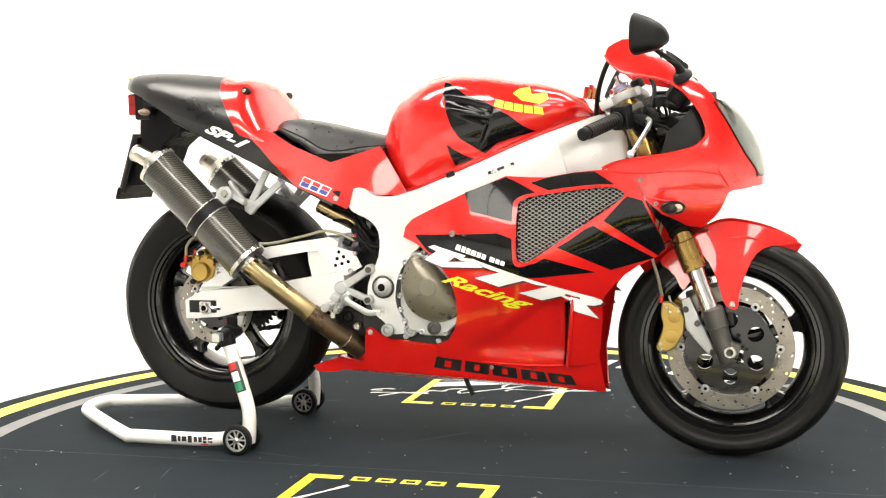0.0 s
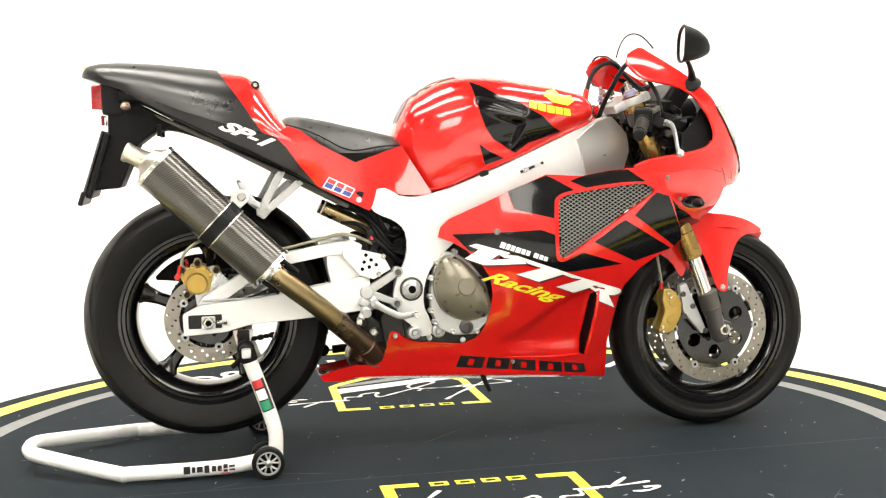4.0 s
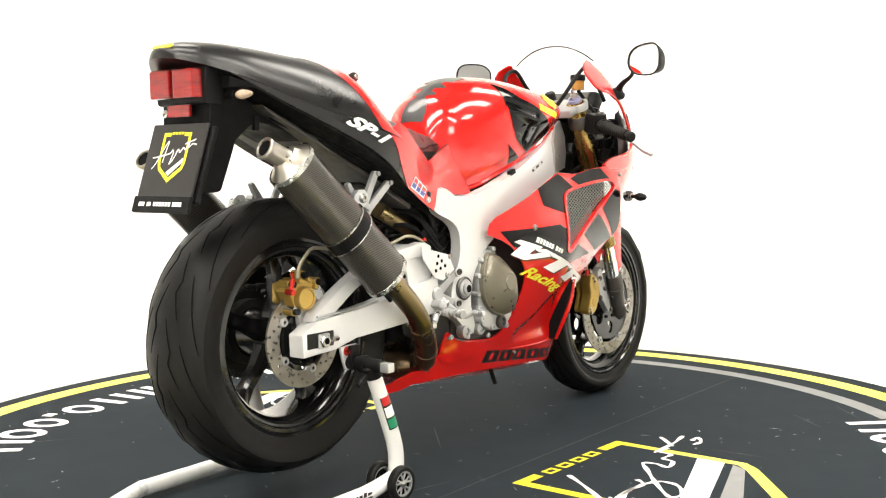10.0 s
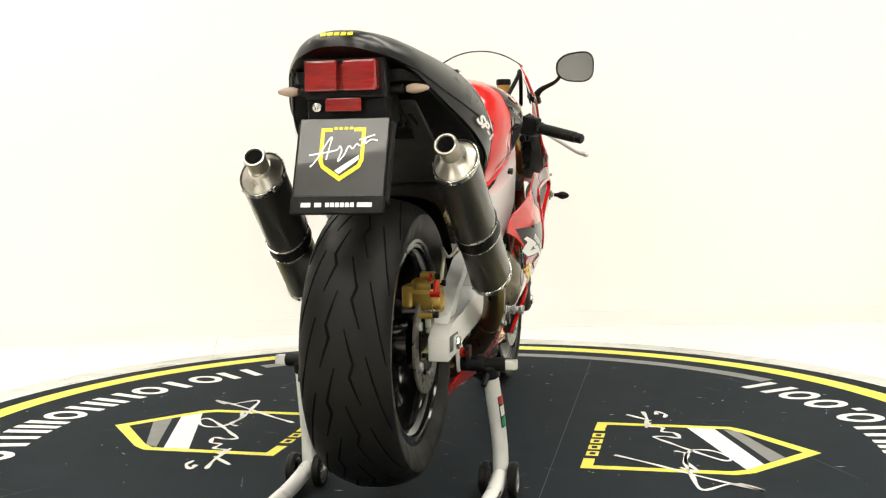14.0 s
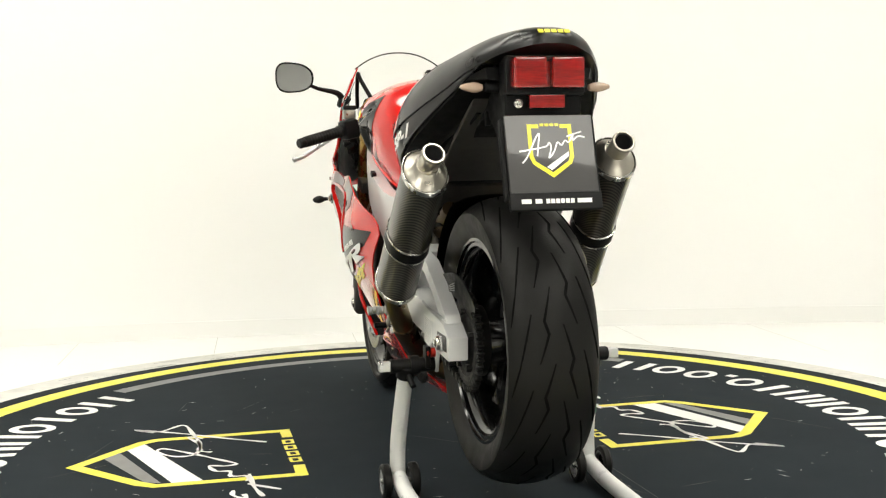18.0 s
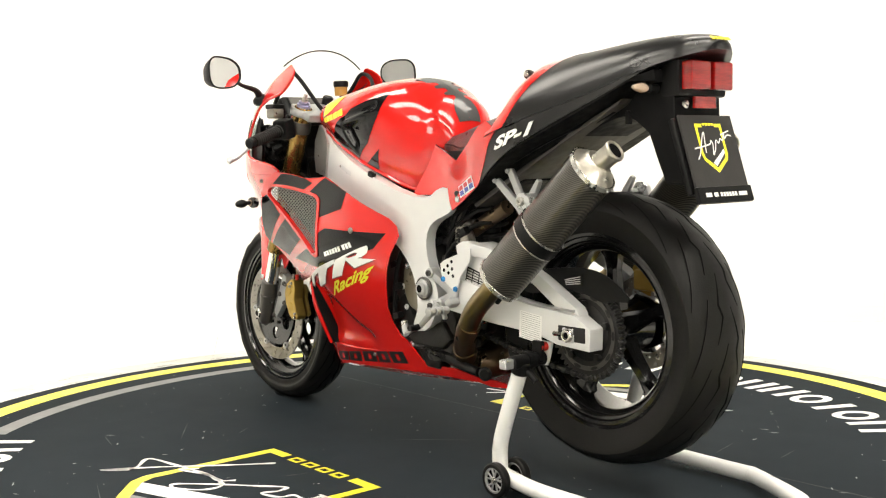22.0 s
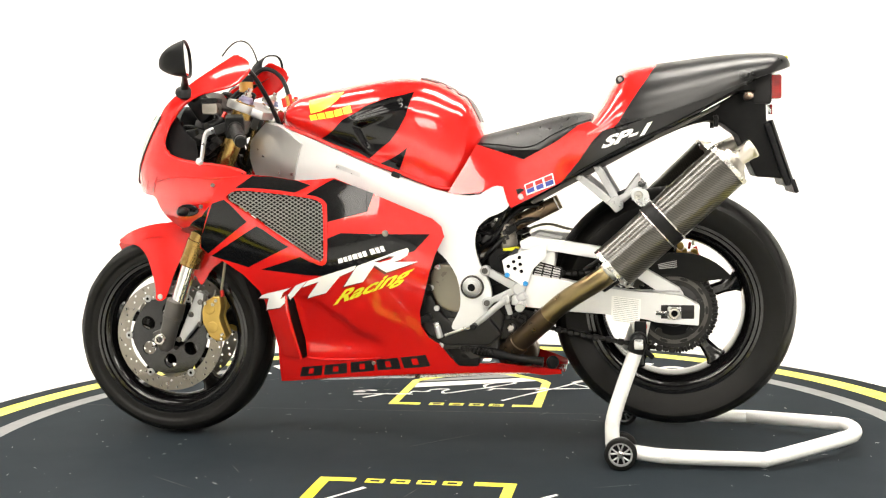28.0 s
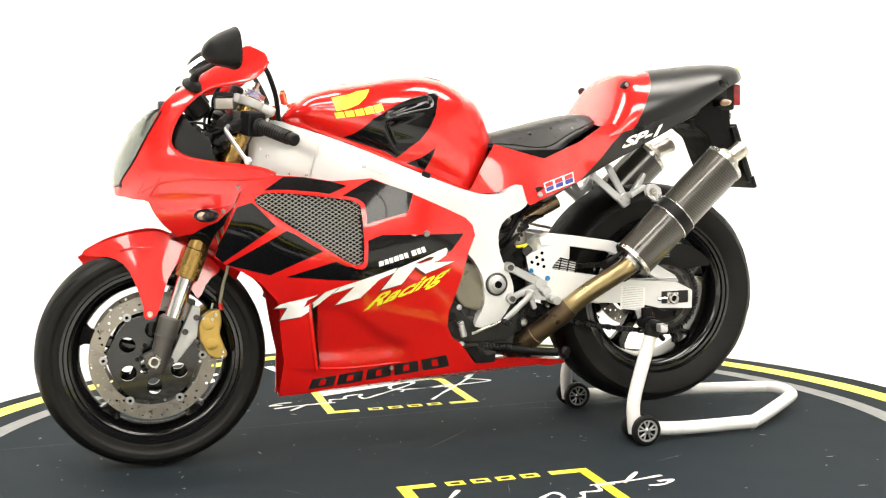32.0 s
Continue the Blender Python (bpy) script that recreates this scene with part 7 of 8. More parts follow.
        bms.append(box(ln * 1.02, 0.018 if i % 2 else 0.013, 0.015 if i % 2 else 0.012, pose((p[0] + q[0]) / 2, 0.1035, (p[1] + q[1]) / 2, 0, -a, 0), 0.003, 1))
    tagged(part("drive_chain", joined(*bms), GREASE, BIKE, "oily drive chain"), kind="stuff")
    # hugger: blade beside the chain and arch over the tyre
    f = bend([(-0.45, 0.50, 0.125), (-0.55, 0.52, 0.128), (-0.65, 0.50, 0.128), (-0.35, 0.52, 0.125), (-0.72, 0.45, 0.12)])
    out = [(-0.422, 0.479), (-0.467, 0.513), (-0.542, 0.524), (-0.611, 0.532), (-0.668, 0.531), (-0.707, 0.521), (-0.744, 0.499), (-0.78, 0.464), (-0.728, 0.461), (-0.692, 0.455), (-0.654, 0.469), (-0.617, 0.476), (-0.557, 0.474), (-0.497, 0.463), (-0.452, 0.458)]
    hg = part("chain_guard", sheet(lambda x, z: (x, f(x, z), z), out, 1, 0.014, 0, 0.003, cut=1), PLASTIC, BIKE, "black plastic hugger and chain guard")
    part("sticker", plate([(-0.58, 0.503), (-0.642, 0.518), (-0.642, 0.491), (-0.586, 0.487)], 0.1315, 0.1322), PLASTIC, hg, "black warning sticker")
    for a in (0.2, 0.4, 0.6, 0.8):
        p0, p1, p2, p3 = [np.array(p) for p in [(-0.58, 0.503), (-0.642, 0.518), (-0.642, 0.491), (-0.586, 0.487)]]
        q0, q1 = p0 + (p3 - p0) * a, p1 + (p2 - p1) * a
        part("sticker_line", plate([tuple(q0 + (q1 - q0) * 0.12 + (0, 0.0011)), tuple(q0 + (q1 - q0) * 0.9 + (0, 0.0011)), tuple(q0 + (q1 - q0) * 0.9 - (0, 0.0011)), tuple(q0 + (q1 - q0) * 0.12 - (0, 0.0011))], 0.1322, 0.1326), GREYV, hg)
    bm = bmesh.new()
    rows = []
    for i in range(19):
        a = radians(14 + 58 * i / 18)
        rows.append([bm.verts.new((RA.x + (0.335 - 0.02 * abs(t) ** 3) * math.cos(a), 0.105 * t, RA.z + (0.335 - 0.02 * abs(t) ** 3) * math.sin(a))) for t in np.linspace(-1, 1, 9)])
    for p, q in zip(rows, rows[1:]):
        for j in range(8):
            bm.faces.new((p[j], p[j + 1], q[j + 1], q[j]))
    bmesh.ops.solidify(bm, geom=list(bm.faces), thickness=0.003)
    bmesh.ops.recalc_face_normals(bm, faces=bm.faces)
    part("hugger_arch", bm, PLASTIC, hg)


rear_brake()


# ---- exhausts ----
def exhaust(s):
    a, b, e = ([Vector(p) for p in ((-0.745, -0.196, 0.779), (-0.470, -0.218, 0.512), (-0.809, -0.191, 0.811))] if s < 0 else
               [Vector(p) for p in ((-0.759, 0.221, 0.758), (-0.471, 0.230, 0.497), (-0.812, 0.216, 0.793))])
    d = (b - a).normalized()
    L = (b - a).length
    sq = 1.27  # taller than wide
    M = axis(a, b)
    can = part("muffler", lathe([(0.0427, 0.0), (0.0465, 0.002), (0.0465, L - 0.002), (0.0427, L)], M, 48, squash=sq), CARBON, BIKE, "carbon fibre oval muffler")
    for z0 in (0.0, L - 0.012):
        part("end_band", lathe([(0.0469, z0 - 0.001), (0.0482, z0), (0.0482, z0 + 0.011), (0.0469, z0 + 0.012)], M, 48, closed=True, squash=sq), STEEL, can, "polished end band")
    for k in range(8):
        an = 2 * math.pi * k / 8
        for z0 in (0.006, L - 0.006):
            p = M @ Vector((0.0480 * math.cos(an), 0.0480 * sq * math.sin(an), z0))
            o = M @ Vector((0.0683 * math.cos(an), 0.0683 * sq * math.sin(an), z0))
            part("rivet", lathe([(0.0035, 0), (0.003, 0.0018), (0.0005, 0.0024)], axis(p, o), 8), ALU, can)
    part("end_cap", lathe([(0.0444, 0.001), (0.0401, -0.004), (0.030, -0.012), (0.024, -0.022)], M, 40, squash=sq), OUTLET, can, "smoked steel end cap")
    # outlet: bends towards level
    m0 = a - d * 0.006
    tip = part("outlet_pipe", lathe([(0.027, 0.0), (0.023, 0.012), (0.0222, 0.02), (0.0222, (e - m0).length - 0.002), (0.0185, (e - m0).length - 0.002), (0.0185, 0.03)], axis(m0, e), 28), OUTLET, can, "smoked steel outlet pipe")
    dd = (e - m0).normalized()
    part("outlet_lip", lathe([(0.0178, -0.030), (0.0178, 0.002), (0.0195, 0.0045), (0.0228, 0.0045), (0.0245, 0.002), (0.0245, -0.003), (0.0222, -0.008)], axis(e, e + dd), 28, closed=True), OUTLET, tip)
    part("baffle_ring", lathe([(0.0092, -0.014), (0.0092, -0.006), (0.0115, -0.003), (0.0140, -0.005), (0.0140, -0.014)], axis(e, e + dd), 24, closed=True), STEEL, tip)
    # near-black cup stands in for the shade inside the outlet
    part("outlet_bore", lathe([(0.0005, -0.016), (0.0176, -0.016), (0.0176, 0.001)], axis(e, e + dd), 24), HOLLOWSHADE, tip)
    # strap, and its bracket up to the subframe
    zc = L * 0.56
    part("strap", lathe([(0.0474, zc - 0.017), (0.0491, zc - 0.016), (0.0491, zc + 0.016), (0.0474, zc + 0.017)], M, 48, closed=True, squash=sq), PLASTIC, can, "black rubber-lined strap")
    for z0 in (zc - 0.017, zc + 0.017):
        part("strap_edge", lathe([(0.0478, z0 - 0.002), (0.0499, z0 - 0.0015), (0.0499, z0 + 0.0015), (0.0478, z0 + 0.002)], M, 48, closed=True, squash=sq), STEEL, can)
    p = Vector((-0.538, -0.214, 0.697) if s < 0 else (-0.540, 0.228, 0.683))
    lug = [(-0.031, -0.022), (-0.024, 0.008), (-0.010, 0.019), (0.010, 0.019), (0.020, 0.006), (0.016, -0.012), (-0.006, -0.030)]
    part("strap_lug", plate([(p.x + u, p.z + v) for u, v in lug], p.y - s * 0.024, p.y - s * 0.006, 0.003), ALU, can, "polished strap lug")
    part("lug_bolt", lathe([(0.011, 0), (0.011, 0.005), (0.009, 0.008), (0.005, 0.008), (0.005, 0.003), (0.0005, 0.003)], axis(p - Vector((0, s * 0.006, 0)), p + Vector((0, s, 0))), 18), STEEL, can)
    # cast hanger: a foot beside the strap and a two-armed fork up to the subframe
    br = part("hanger_bracket", plate([(-0.460, 0.662), (-0.480, 0.679), (-0.503, 0.682), (-0.502, 0.648), (-0.483, 0.636)], s * 0.148, s * 0.166, 0.004), CASTALU, BIKE, "cast aluminium exhaust hanger")
    part("hanger_arm", plate([(-0.381, 0.726), (-0.400, 0.734), (-0.478, 0.670), (-0.464, 0.656)], s * 0.150, s * 0.162, 0.003), CASTALU, br)
    part("hanger_arm", plate([(-0.426, 0.755), (-0.446, 0.757), (-0.492, 0.676), (-0.474, 0.668)], s * 0.150, s * 0.162, 0.003), CASTALU, br)
    part("hanger_stub", plate([(-0.500, 0.683), (-0.538, 0.734), (-0.547, 0.728), (-0.523, 0.678), (-0.503, 0.662)], s * 0.156, s * 0.172, 0.004), CASTALU, br, "hanger foot rest stub")
    part("hanger_link", plate([(-0.541, 0.690), (-0.534, 0.702), (-0.490, 0.680), (-0.492, 0.664)], s * 0.164, s * 0.190, 0.004), CASTALU, br)
    for q in ((-0.476, 0.662), (-0.494, 0.655), (-0.436, 0.750), (-0.392, 0.727)):
        bolt((q[0], s * 0.163, q[1]), s, 0.006, CASTALU, br)
    part("subframe_rail", tube([(x, s * y, z) for (x, z), y in zip([(-0.651, 0.873), (-0.55, 0.831), (-0.478, 0.797), (-0.405, 0.764), (-0.318, 0.727), (-0.231, 0.692)], (0.10, 0.135, 0.150, 0.152, 0.148, 0.14))], 0.013, 10), PLASTIC, BIKE, "black subframe rail")
    # link pipe, springs and collector
    pts = [b - d * 0.010, b + d * 0.030] + [Vector((x, s * y, z)) for (x, z), y in zip([(-0.35, 0.411), (-0.282, 0.346), (-0.234, 0.301), (-0.2, 0.264)], (0.200, 0.165, 0.13, 0.095))]
    pp = part("link_pipe", tube(pts, [0.0265, 0.0262, 0.026, 0.026, 0.0265, 0.027], 28), PIPE, BIKE, "heat-tinted bronze link pipe")
    part("burnt_section", tube([pts[2].lerp(pts[3], 0.55), pts[3], pts[4], pts[5]], 0.0283, 28), BURNT, pp, "darker burnt pipe section")
    part("pipe_clamp", rod(pts[4], pts[4].lerp(pts[5], 0.4), 0.0305, 24, 0.002), BURNT, pp)
    q0, q1 = pts[0], pts[1]
    part("pipe_collar", lathe([(0.0295, 0.004), (0.031, 0.008), (0.031, 0.018), (0.029, 0.021)], axis(q0, q1), 28), STEEL, pp)
    for off in (-1, 1):
        nn = (q1 - q0).normalized().cross(Vector((0, 1, 0))).normalized()
        u = q0 + nn * off * 0.035 + Vector((0, s * 0.004, 0))
        v = u + (pts[2] - q1).normalized() * 0.062
        part("spring_cover", rod(u + (v - u) * 0.1, v, 0.006, 10, 0.002), PLASTIC, pp, "black spring cover")
        part("spring_hook", rod(u - (v - u) * 0.25, u + (v - u) * 0.2, 0.002, 6), STEEL, pp)
    part("collector", tube([tuple(pts[5]), (-0.20, s * 0.06, 0.250), (-0.23, s * 0.02, 0.25), (-0.20, 0.0, 0.27)], [0.031, 0.036, 0.040, 0.040], 20), BURNT, BIKE, "burnt exhaust collector")


both(exhaust)


# ---- engine ----
def engine():
    e = part("engine_block", plate([(-0.137, 0.363), (-0.119, 0.5), (-0.087, 0.575), (-0.012, 0.603), (0.124, 0.631), (0.273, 0.568), (0.302, 0.417), (0.27, 0.295), (0.103, 0.237), (-0.094, 0.24)], -0.115, 0.115, 0.012), DARK, BIKE, "dark metal V-twin engine block")
    part("rear_cylinder", box(0.17, 0.15, 0.16, pose(-0.02, 0, 0.62, 0, 20), 0.01), DARK, e)
    part("gearbox", plate([(-0.19, 0.364), (-0.135, 0.455), (-0.06, 0.453), (-0.032, 0.3), (-0.094, 0.24), (-0.169, 0.257)], -0.12, 0.12, 0.01), DARK, e)
    for k in range(9):
        part("cooling_rib", box(0.17, 0.165, 0.004, pose(-0.03 + 0.006 * k, 0, 0.55 + 0.016 * k, 0, 20), 0.001), DARK, e)
    part("radiator", box(0.04, 0.24, 0.28, pose(0.38, 0, 0.56, 0, -15), 0.01), DARK, BIKE, "black radiator")
    # right: clutch cover over its silver case
    case = [(-0.027, 0.542), (0.01, 0.535), (0.049, 0.507), (0.086, 0.459), (0.100, 0.400), (0.090, 0.352), (0.057, 0.320), (0.002, 0.319), (-0.041, 0.337), (-0.062, 0.386), (-0.062, 0.440), (-0.052, 0.495)]
    c = part("clutch_case", plate(case, -0.135, -0.168, 0.006), CASTALU, BIKE, "silver clutch case")
    cov = [(-0.020, 0.533), (0.012, 0.526), (0.049, 0.495), (0.081, 0.450), (0.098, 0.410), (0.096, 0.376), (0.069, 0.361), (0.033, 0.356), (-0.003, 0.366), (-0.035, 0.388), (-0.052, 0.422), (-0.058, 0.462), (-0.047, 0.500), (-0.034, 0.525)]
    rim, q = rounded(cov, 1), np.array((0.026, 0.452))
    ang = np.arctan2(rim[:, 1] - q[1], rim[:, 0] - q[0])
    hub = np.stack([q[0] + 0.0225 * np.cos(ang), q[1] + 0.0225 * np.sin(ang)], 1)
    bm = bmesh.new()
    rings = []
    for t, y in ((0.0, -0.160), (0.0, -0.176), (0.03, -0.180), (0.08, -0.181), (0.11, -0.184), (0.25, -0.192), (0.45, -0.2005), (0.65, -0.2065), (0.85, -0.2105), (0.98, -0.212), (1.0, -0.2145), (1.06, -0.2155)):
        rings.append([bm.verts.new((a * (1 - t) + b * t, y, c2 * (1 - t) + d * t)) for (a, c2), (b, d) in zip(rim, hub)])
    for p, r in zip(rings, rings[1:]):
        for n in range(len(p)):
            bm.faces.new((p[n], p[(n + 1) % len(p)], r[(n + 1) % len(p)], r[n]))
    bm.faces.new(rings[-1])
    bmesh.ops.recalc_face_normals(bm, faces=bm.faces)
    k = part("clutch_cover", bm, COVER, c, "domed bronze-grey clutch cover", 30)
    for ax, az in ((-0.045, 0.46), (-0.020, 0.389), (0.075, 0.372), (0.0, 0.522), (0.066, 0.468)):
        part("cover_screw", lathe([(0.006, -0.004), (0.006, 0.003), (0.004, 0.004), (0.0005, 0.003)], axis((ax, -0.181, az), (ax, -1, az)), 10), GREASE, k)
    for p in [(-0.046, 0.513), (-0.060, 0.473), (-0.062, 0.424), (-0.050, 0.357), (-0.004, 0.33), (0.060, 0.328), (-0.060, 0.387), (0.005, 0.539)]:
        part("case_bolt", lathe([(0.0075, -0.02), (0.0075, 0.004), (0.005, 0.006), (0.0005, 0.003)], axis((p[0], -0.168, p[1]), (p[0], -1, p[1])), 14), CASTALU, c)
    p = [(0.031, 0.341)][0]
    part("oil_filler", lathe([(0.018, -0.01), (0.018, 0.010), (0.012, 0.012), (0.010, 0.004), (0.0005, 0.004)], axis((p[0], -0.168, p[1]), (p[0], -1, p[1])), 24), GREYMETAL, c)
    # left: generator cover
    g = part("generator_cover", plate(rounded([(0.001, 0.494), (-0.032, 0.509), (-0.076, 0.493), (-0.105, 0.44), (-0.098, 0.38), (-0.059, 0.372), (-0.015, 0.389), (0.007, 0.442)], 1), 0.09, 0.140, 0.010), COVER, BIKE, "bronze-grey generator cover")
    for p in [(-0.017, 0.496), (0.002, 0.44), (-0.098, 0.489), (-0.012, 0.386)]:
        bolt((p[0], 0.138, p[1]), 1, 0.008, ALU, g)
    part("sprocket_case", plate([(0.052, 0.395), (0.007, 0.425), (-0.029, 0.364), (-0.074, 0.333), (-0.149, 0.362), (-0.186, 0.315), (-0.148, 0.283), (-0.028, 0.285), (0.031, 0.319)], 0.08, 0.135, 0.010), GREASE, BIKE, "dark gearbox cover")
    part("shift_linkage", rod(*[(x, 0.150, z) for x, z in [(-0.011, 0.35), (-0.022, 0.308)]], 0.009, 12, 0.002), ALU, BIKE)
    # side stand folded back along the left
    ss = part("side_stand", tube([(x, y, z) for (x, z), y in zip([(-0.086, 0.271), (-0.157, 0.264), (-0.225, 0.253), (-0.293, 0.246)], (0.10, 0.12, 0.13, 0.135))], [0.016, 0.014, 0.012, 0.012], 12), PLASTIC, BIKE, "black folded side stand")
    part("stand_foot", lathe([(0.016, 0), (0.018, 0.006), (0.012, 0.012)], axis((-0.315, 0.132, 0.245), (-0.33, 0.16, 0.245)), 16), PLASTIC, ss)
    part("stand_bracket", plate([(-0.052, 0.290), (-0.111, 0.287), (-0.128, 0.273), (-0.118, 0.226), (-0.063, 0.227), (-0.030, 0.277)], 0.085, 0.118, 0.005), PLASTIC, ss, "black side stand bracket")
    part("stand_spring", tube([(-0.07 - 0.10 * i / 70, 0.128 + 0.007 * math.cos(i * 0.9), 0.277 - 0.012 * i / 70 + 0.007 * math.sin(i * 0.9)) for i in range(70)], 0.0016, 5, 1, False), GREASE, ss, "dark return spring")
    part("stand_pivot", lathe([(0.022, 0), (0.022, 0.02), (0.012, 0.024), (0.0005, 0.024)], axis((-0.085, 0.095, 0.262), (-0.085, 1, 0.262)), 20), GREASE, ss)
    # shock, linkage, wiring and rear cylinder bits seen behind the frame
    part("shock_spring", tube([(-0.21 + 0.034 * math.cos(i * 0.55), 0.034 * math.sin(i * 0.55), 0.42 + 0.0022 * i) for i in range(90)], 0.006, 6, 1, False), GREASE, BIKE, "dark shock absorber spring")
    part("shock_body", rod((-0.21, 0, 0.36), (-0.20, 0, 0.68), 0.022, 16), GREASE, BIKE)
    part("shock_reservoir", rod((-0.20, 0.075, 0.60), (-0.16, 0.09, 0.66), 0.024, 16, 0.003), GREYMETAL, BIKE)
    both(lambda s: part("subframe_rail", tube([(-0.13, s * 0.10, 0.62), (-0.25, s * 0.12, 0.675), (-0.45, s * 0.12, 0.775), (-0.70, s * 0.09, 0.885)], 0.010, 10), UNDERSHADE, BIKE))
    both(lambda s: part("heat_pipe", rod((-0.19, s * 0.06, 0.592), (-0.325, s * 0.06, 0.658), 0.020, 18), BURNT if s > 0 else PIPE, BIKE))
    for y, z0 in ((-0.09, 0.60), (-0.10, 0.57), (-0.075, 0.63), (0.09, 0.60), (0.08, 0.57)):
        part("wiring", tube([(-0.10, y, z0), (-0.15, y * 1.15, z0 - 0.02), (-0.19, y * 1.1, z0 + 0.02), (-0.22, y * 0.9, z0 + 0.08), (-0.26, y * 0.8, z0 + 0.09)], 0.006, 7), PLASTIC, BIKE)
    part("red_connector", box(0.022, 0.012, 0.008, pose(-0.20, -0.105, 0.575, 0, 25), 0.002), REDV, BIKE)
    part("airbox", box(0.30, 0.24, 0.12, pose(0.2, 0, 0.78, 0, -18), 0.03), PLASTIC, BIKE, "black airbox under the tank")
    part("battery_box", box(0.24, 0.17, 0.10, pose(-0.28, 0, 0.74, 0, 15), 0.01), PLASTIC, BIKE)
    part("oil_tray", box(0.36, 0.16, 0.06, pose(0.08, 0, 0.27), 0.01), DARK, BIKE)


engine()


def clutter(s):
    """Dark fill and small fittings between frame, engine and swingarm."""
    # dark block added to keep the gaps behind the frame dark
    part("bay_dark_fill", box(0.085, 0.08, 0.20, pose(-0.175, s * 0.04, 0.50, 0, 8), 0.012), GREASE, BIKE)
    rng = random.Random(5 + s)
    for i in range(9):
        x, z = -0.17 + rng.uniform(-0.06, 0.06), 0.58 + rng.uniform(-0.06, 0.07)
        m = pose(x, s * (0.095 + rng.uniform(0, 0.012)), z, rng.uniform(-20, 20), rng.uniform(-50, 50), 0)
        part("fitting", box(rng.uniform(0.018, 0.04), 0.02, rng.uniform(0.01, 0.022), m, 0.003), rng.choice((PLASTIC, GREASE, PLASTIC, GREYMETAL)), BIKE)
    for i in range(4):
        z = 0.50 + i * 0.035
        part("hose", tube([(-0.12, s * 0.08, z), (-0.15 - 0.01 * i, s * 0.112, z + 0.03), (-0.19, s * 0.110, z + 0.07), (-0.23, s * 0.085, z + 0.11), (-0.28, s * 0.07, z + 0.12)], 0.0065, 8), PLASTIC, BIKE, "black rubber hose")
    part("throttle_body", rod((-0.13, s * 0.07, 0.66), (-0.13, s * 0.115, 0.63), 0.022, 18, 0.003), ALU, BIKE)
    for k in range(3):
        part("clip", lathe([(0.0225, 0), (0.0235, 0.003), (0.0225, 0.006)], axis((-0.13, s * (0.08 + 0.012 * k), 0.655 - 0.007 * k), (-0.13, s * 1.08, -0.05)), 18), GREASE, BIKE)
    # lower linkage and bolts beside the collector
    for x, z, r, mt in ((-0.235, 0.355, 0.016, GREASE), (-0.205, 0.330, 0.012, STEEL), (-0.255, 0.315, 0.014, GREASE), (-0.16, 0.300, 0.012, ALU), (-0.275, 0.372, 0.010, STEEL)):
        part("linkage_bolt", lathe([(r, 0), (r, 0.01), (r * 0.7, 0.014), (r * 0.6, 0.014), (r * 0.5, 0.008), (0.0005, 0.008)], axis((x, s * 0.10, z), (x, s, z)), 16), mt, BIKE)
    part("shock_link", plate([(-0.29, 0.37), (-0.23, 0.385), (-0.15, 0.33), (-0.16, 0.295), (-0.22, 0.30), (-0.28, 0.34)], s * 0.06, s * 0.098, 0.006), GREASE, BIKE)
    part("lower_case", plate([(-0.13, 0.36), (0.06, 0.36), (0.08, 0.30), (0.0, 0.27), (-0.12, 0.28)], s * 0.07, s * 0.128, 0.008), DARK, BIKE)
    for x, z in ((-0.10, 0.345), (-0.06, 0.31), (-0.02, 0.285), (0.03, 0.30), (-0.115, 0.30)):
        bolt((x, s * 0.128, z), s, 0.008, ALU, BIKE)
    if s > 0:
        rv = part("damper_reservoir", lathe([(0.012, -0.004), (0.024, 0), (0.026, 0.006), (0.026, 0.020), (0.0275, 0.021), (0.0275, 0.026), (0.026, 0.027), (0.026, 0.048), (0.028, 0.050), (0.028, 0.060), (0.020, 0.066), (0.0005, 0.066)], axis((-0.200, 0.088, 0.545), (-0.186, 0.088, 0.62)), 24), DISC, BIKE, "ribbed bare metal damper reservoir")
        for k in range(4):
            part("reservoir_rib", box(0.008, 0.006, 0.012, pose(-0.192 - 0.008 * (k % 2), 0.114, 0.560 + 0.012 * k, 0, 12), 0.001), GREASE, rv)
        part("yellow_bumper", lathe([(0.020, 0), (0.026, 0.004), (0.026, 0.009), (0.018, 0.012)], axis((-0.203, 0.088, 0.533), (-0.200, 0.088, 0.60)), 20), YELLOW, rv, "yellow rubber bumper")
        part("shock_mount", plate([(-0.150, 0.606), (-0.168, 0.632), (-0.188, 0.642), (-0.196, 0.618), (-0.184, 0.598), (-0.158, 0.594)], 0.088, 0.104, 0.004), GREYMETAL, BIKE, "cast upper shock mount")
        bolt((-0.172, 0.105, 0.618), 1, 0.009, STEEL, BIKE)
        part("heat_shield", plate([(-0.115, 0.585), (-0.145, 0.582), (-0.170, 0.568), (-0.192, 0.540), (-0.185, 0.520), (-0.125, 0.520)], 0.072, 0.080, 0.003), BURNT, BIKE, "rusty brown heat shield")
        part("inner_cover", plate([(-0.150, 0.540), (-0.205, 0.543), (-0.205, 0.46), (-0.145, 0.44)], 0.100, 0.108, 0.003), PLASTIC, BIKE)
        for x, z, w in ((0.015, 0.36, 0.03), (0.03, 0.405, 0.022), (0.01, 0.44, 0.02), (0.02, 0.50, 0.025)):
            part("connector", box(w, 0.02, 0.018, pose(x, 0.150, z, 0, 20), 0.003), PLASTIC, BIKE)
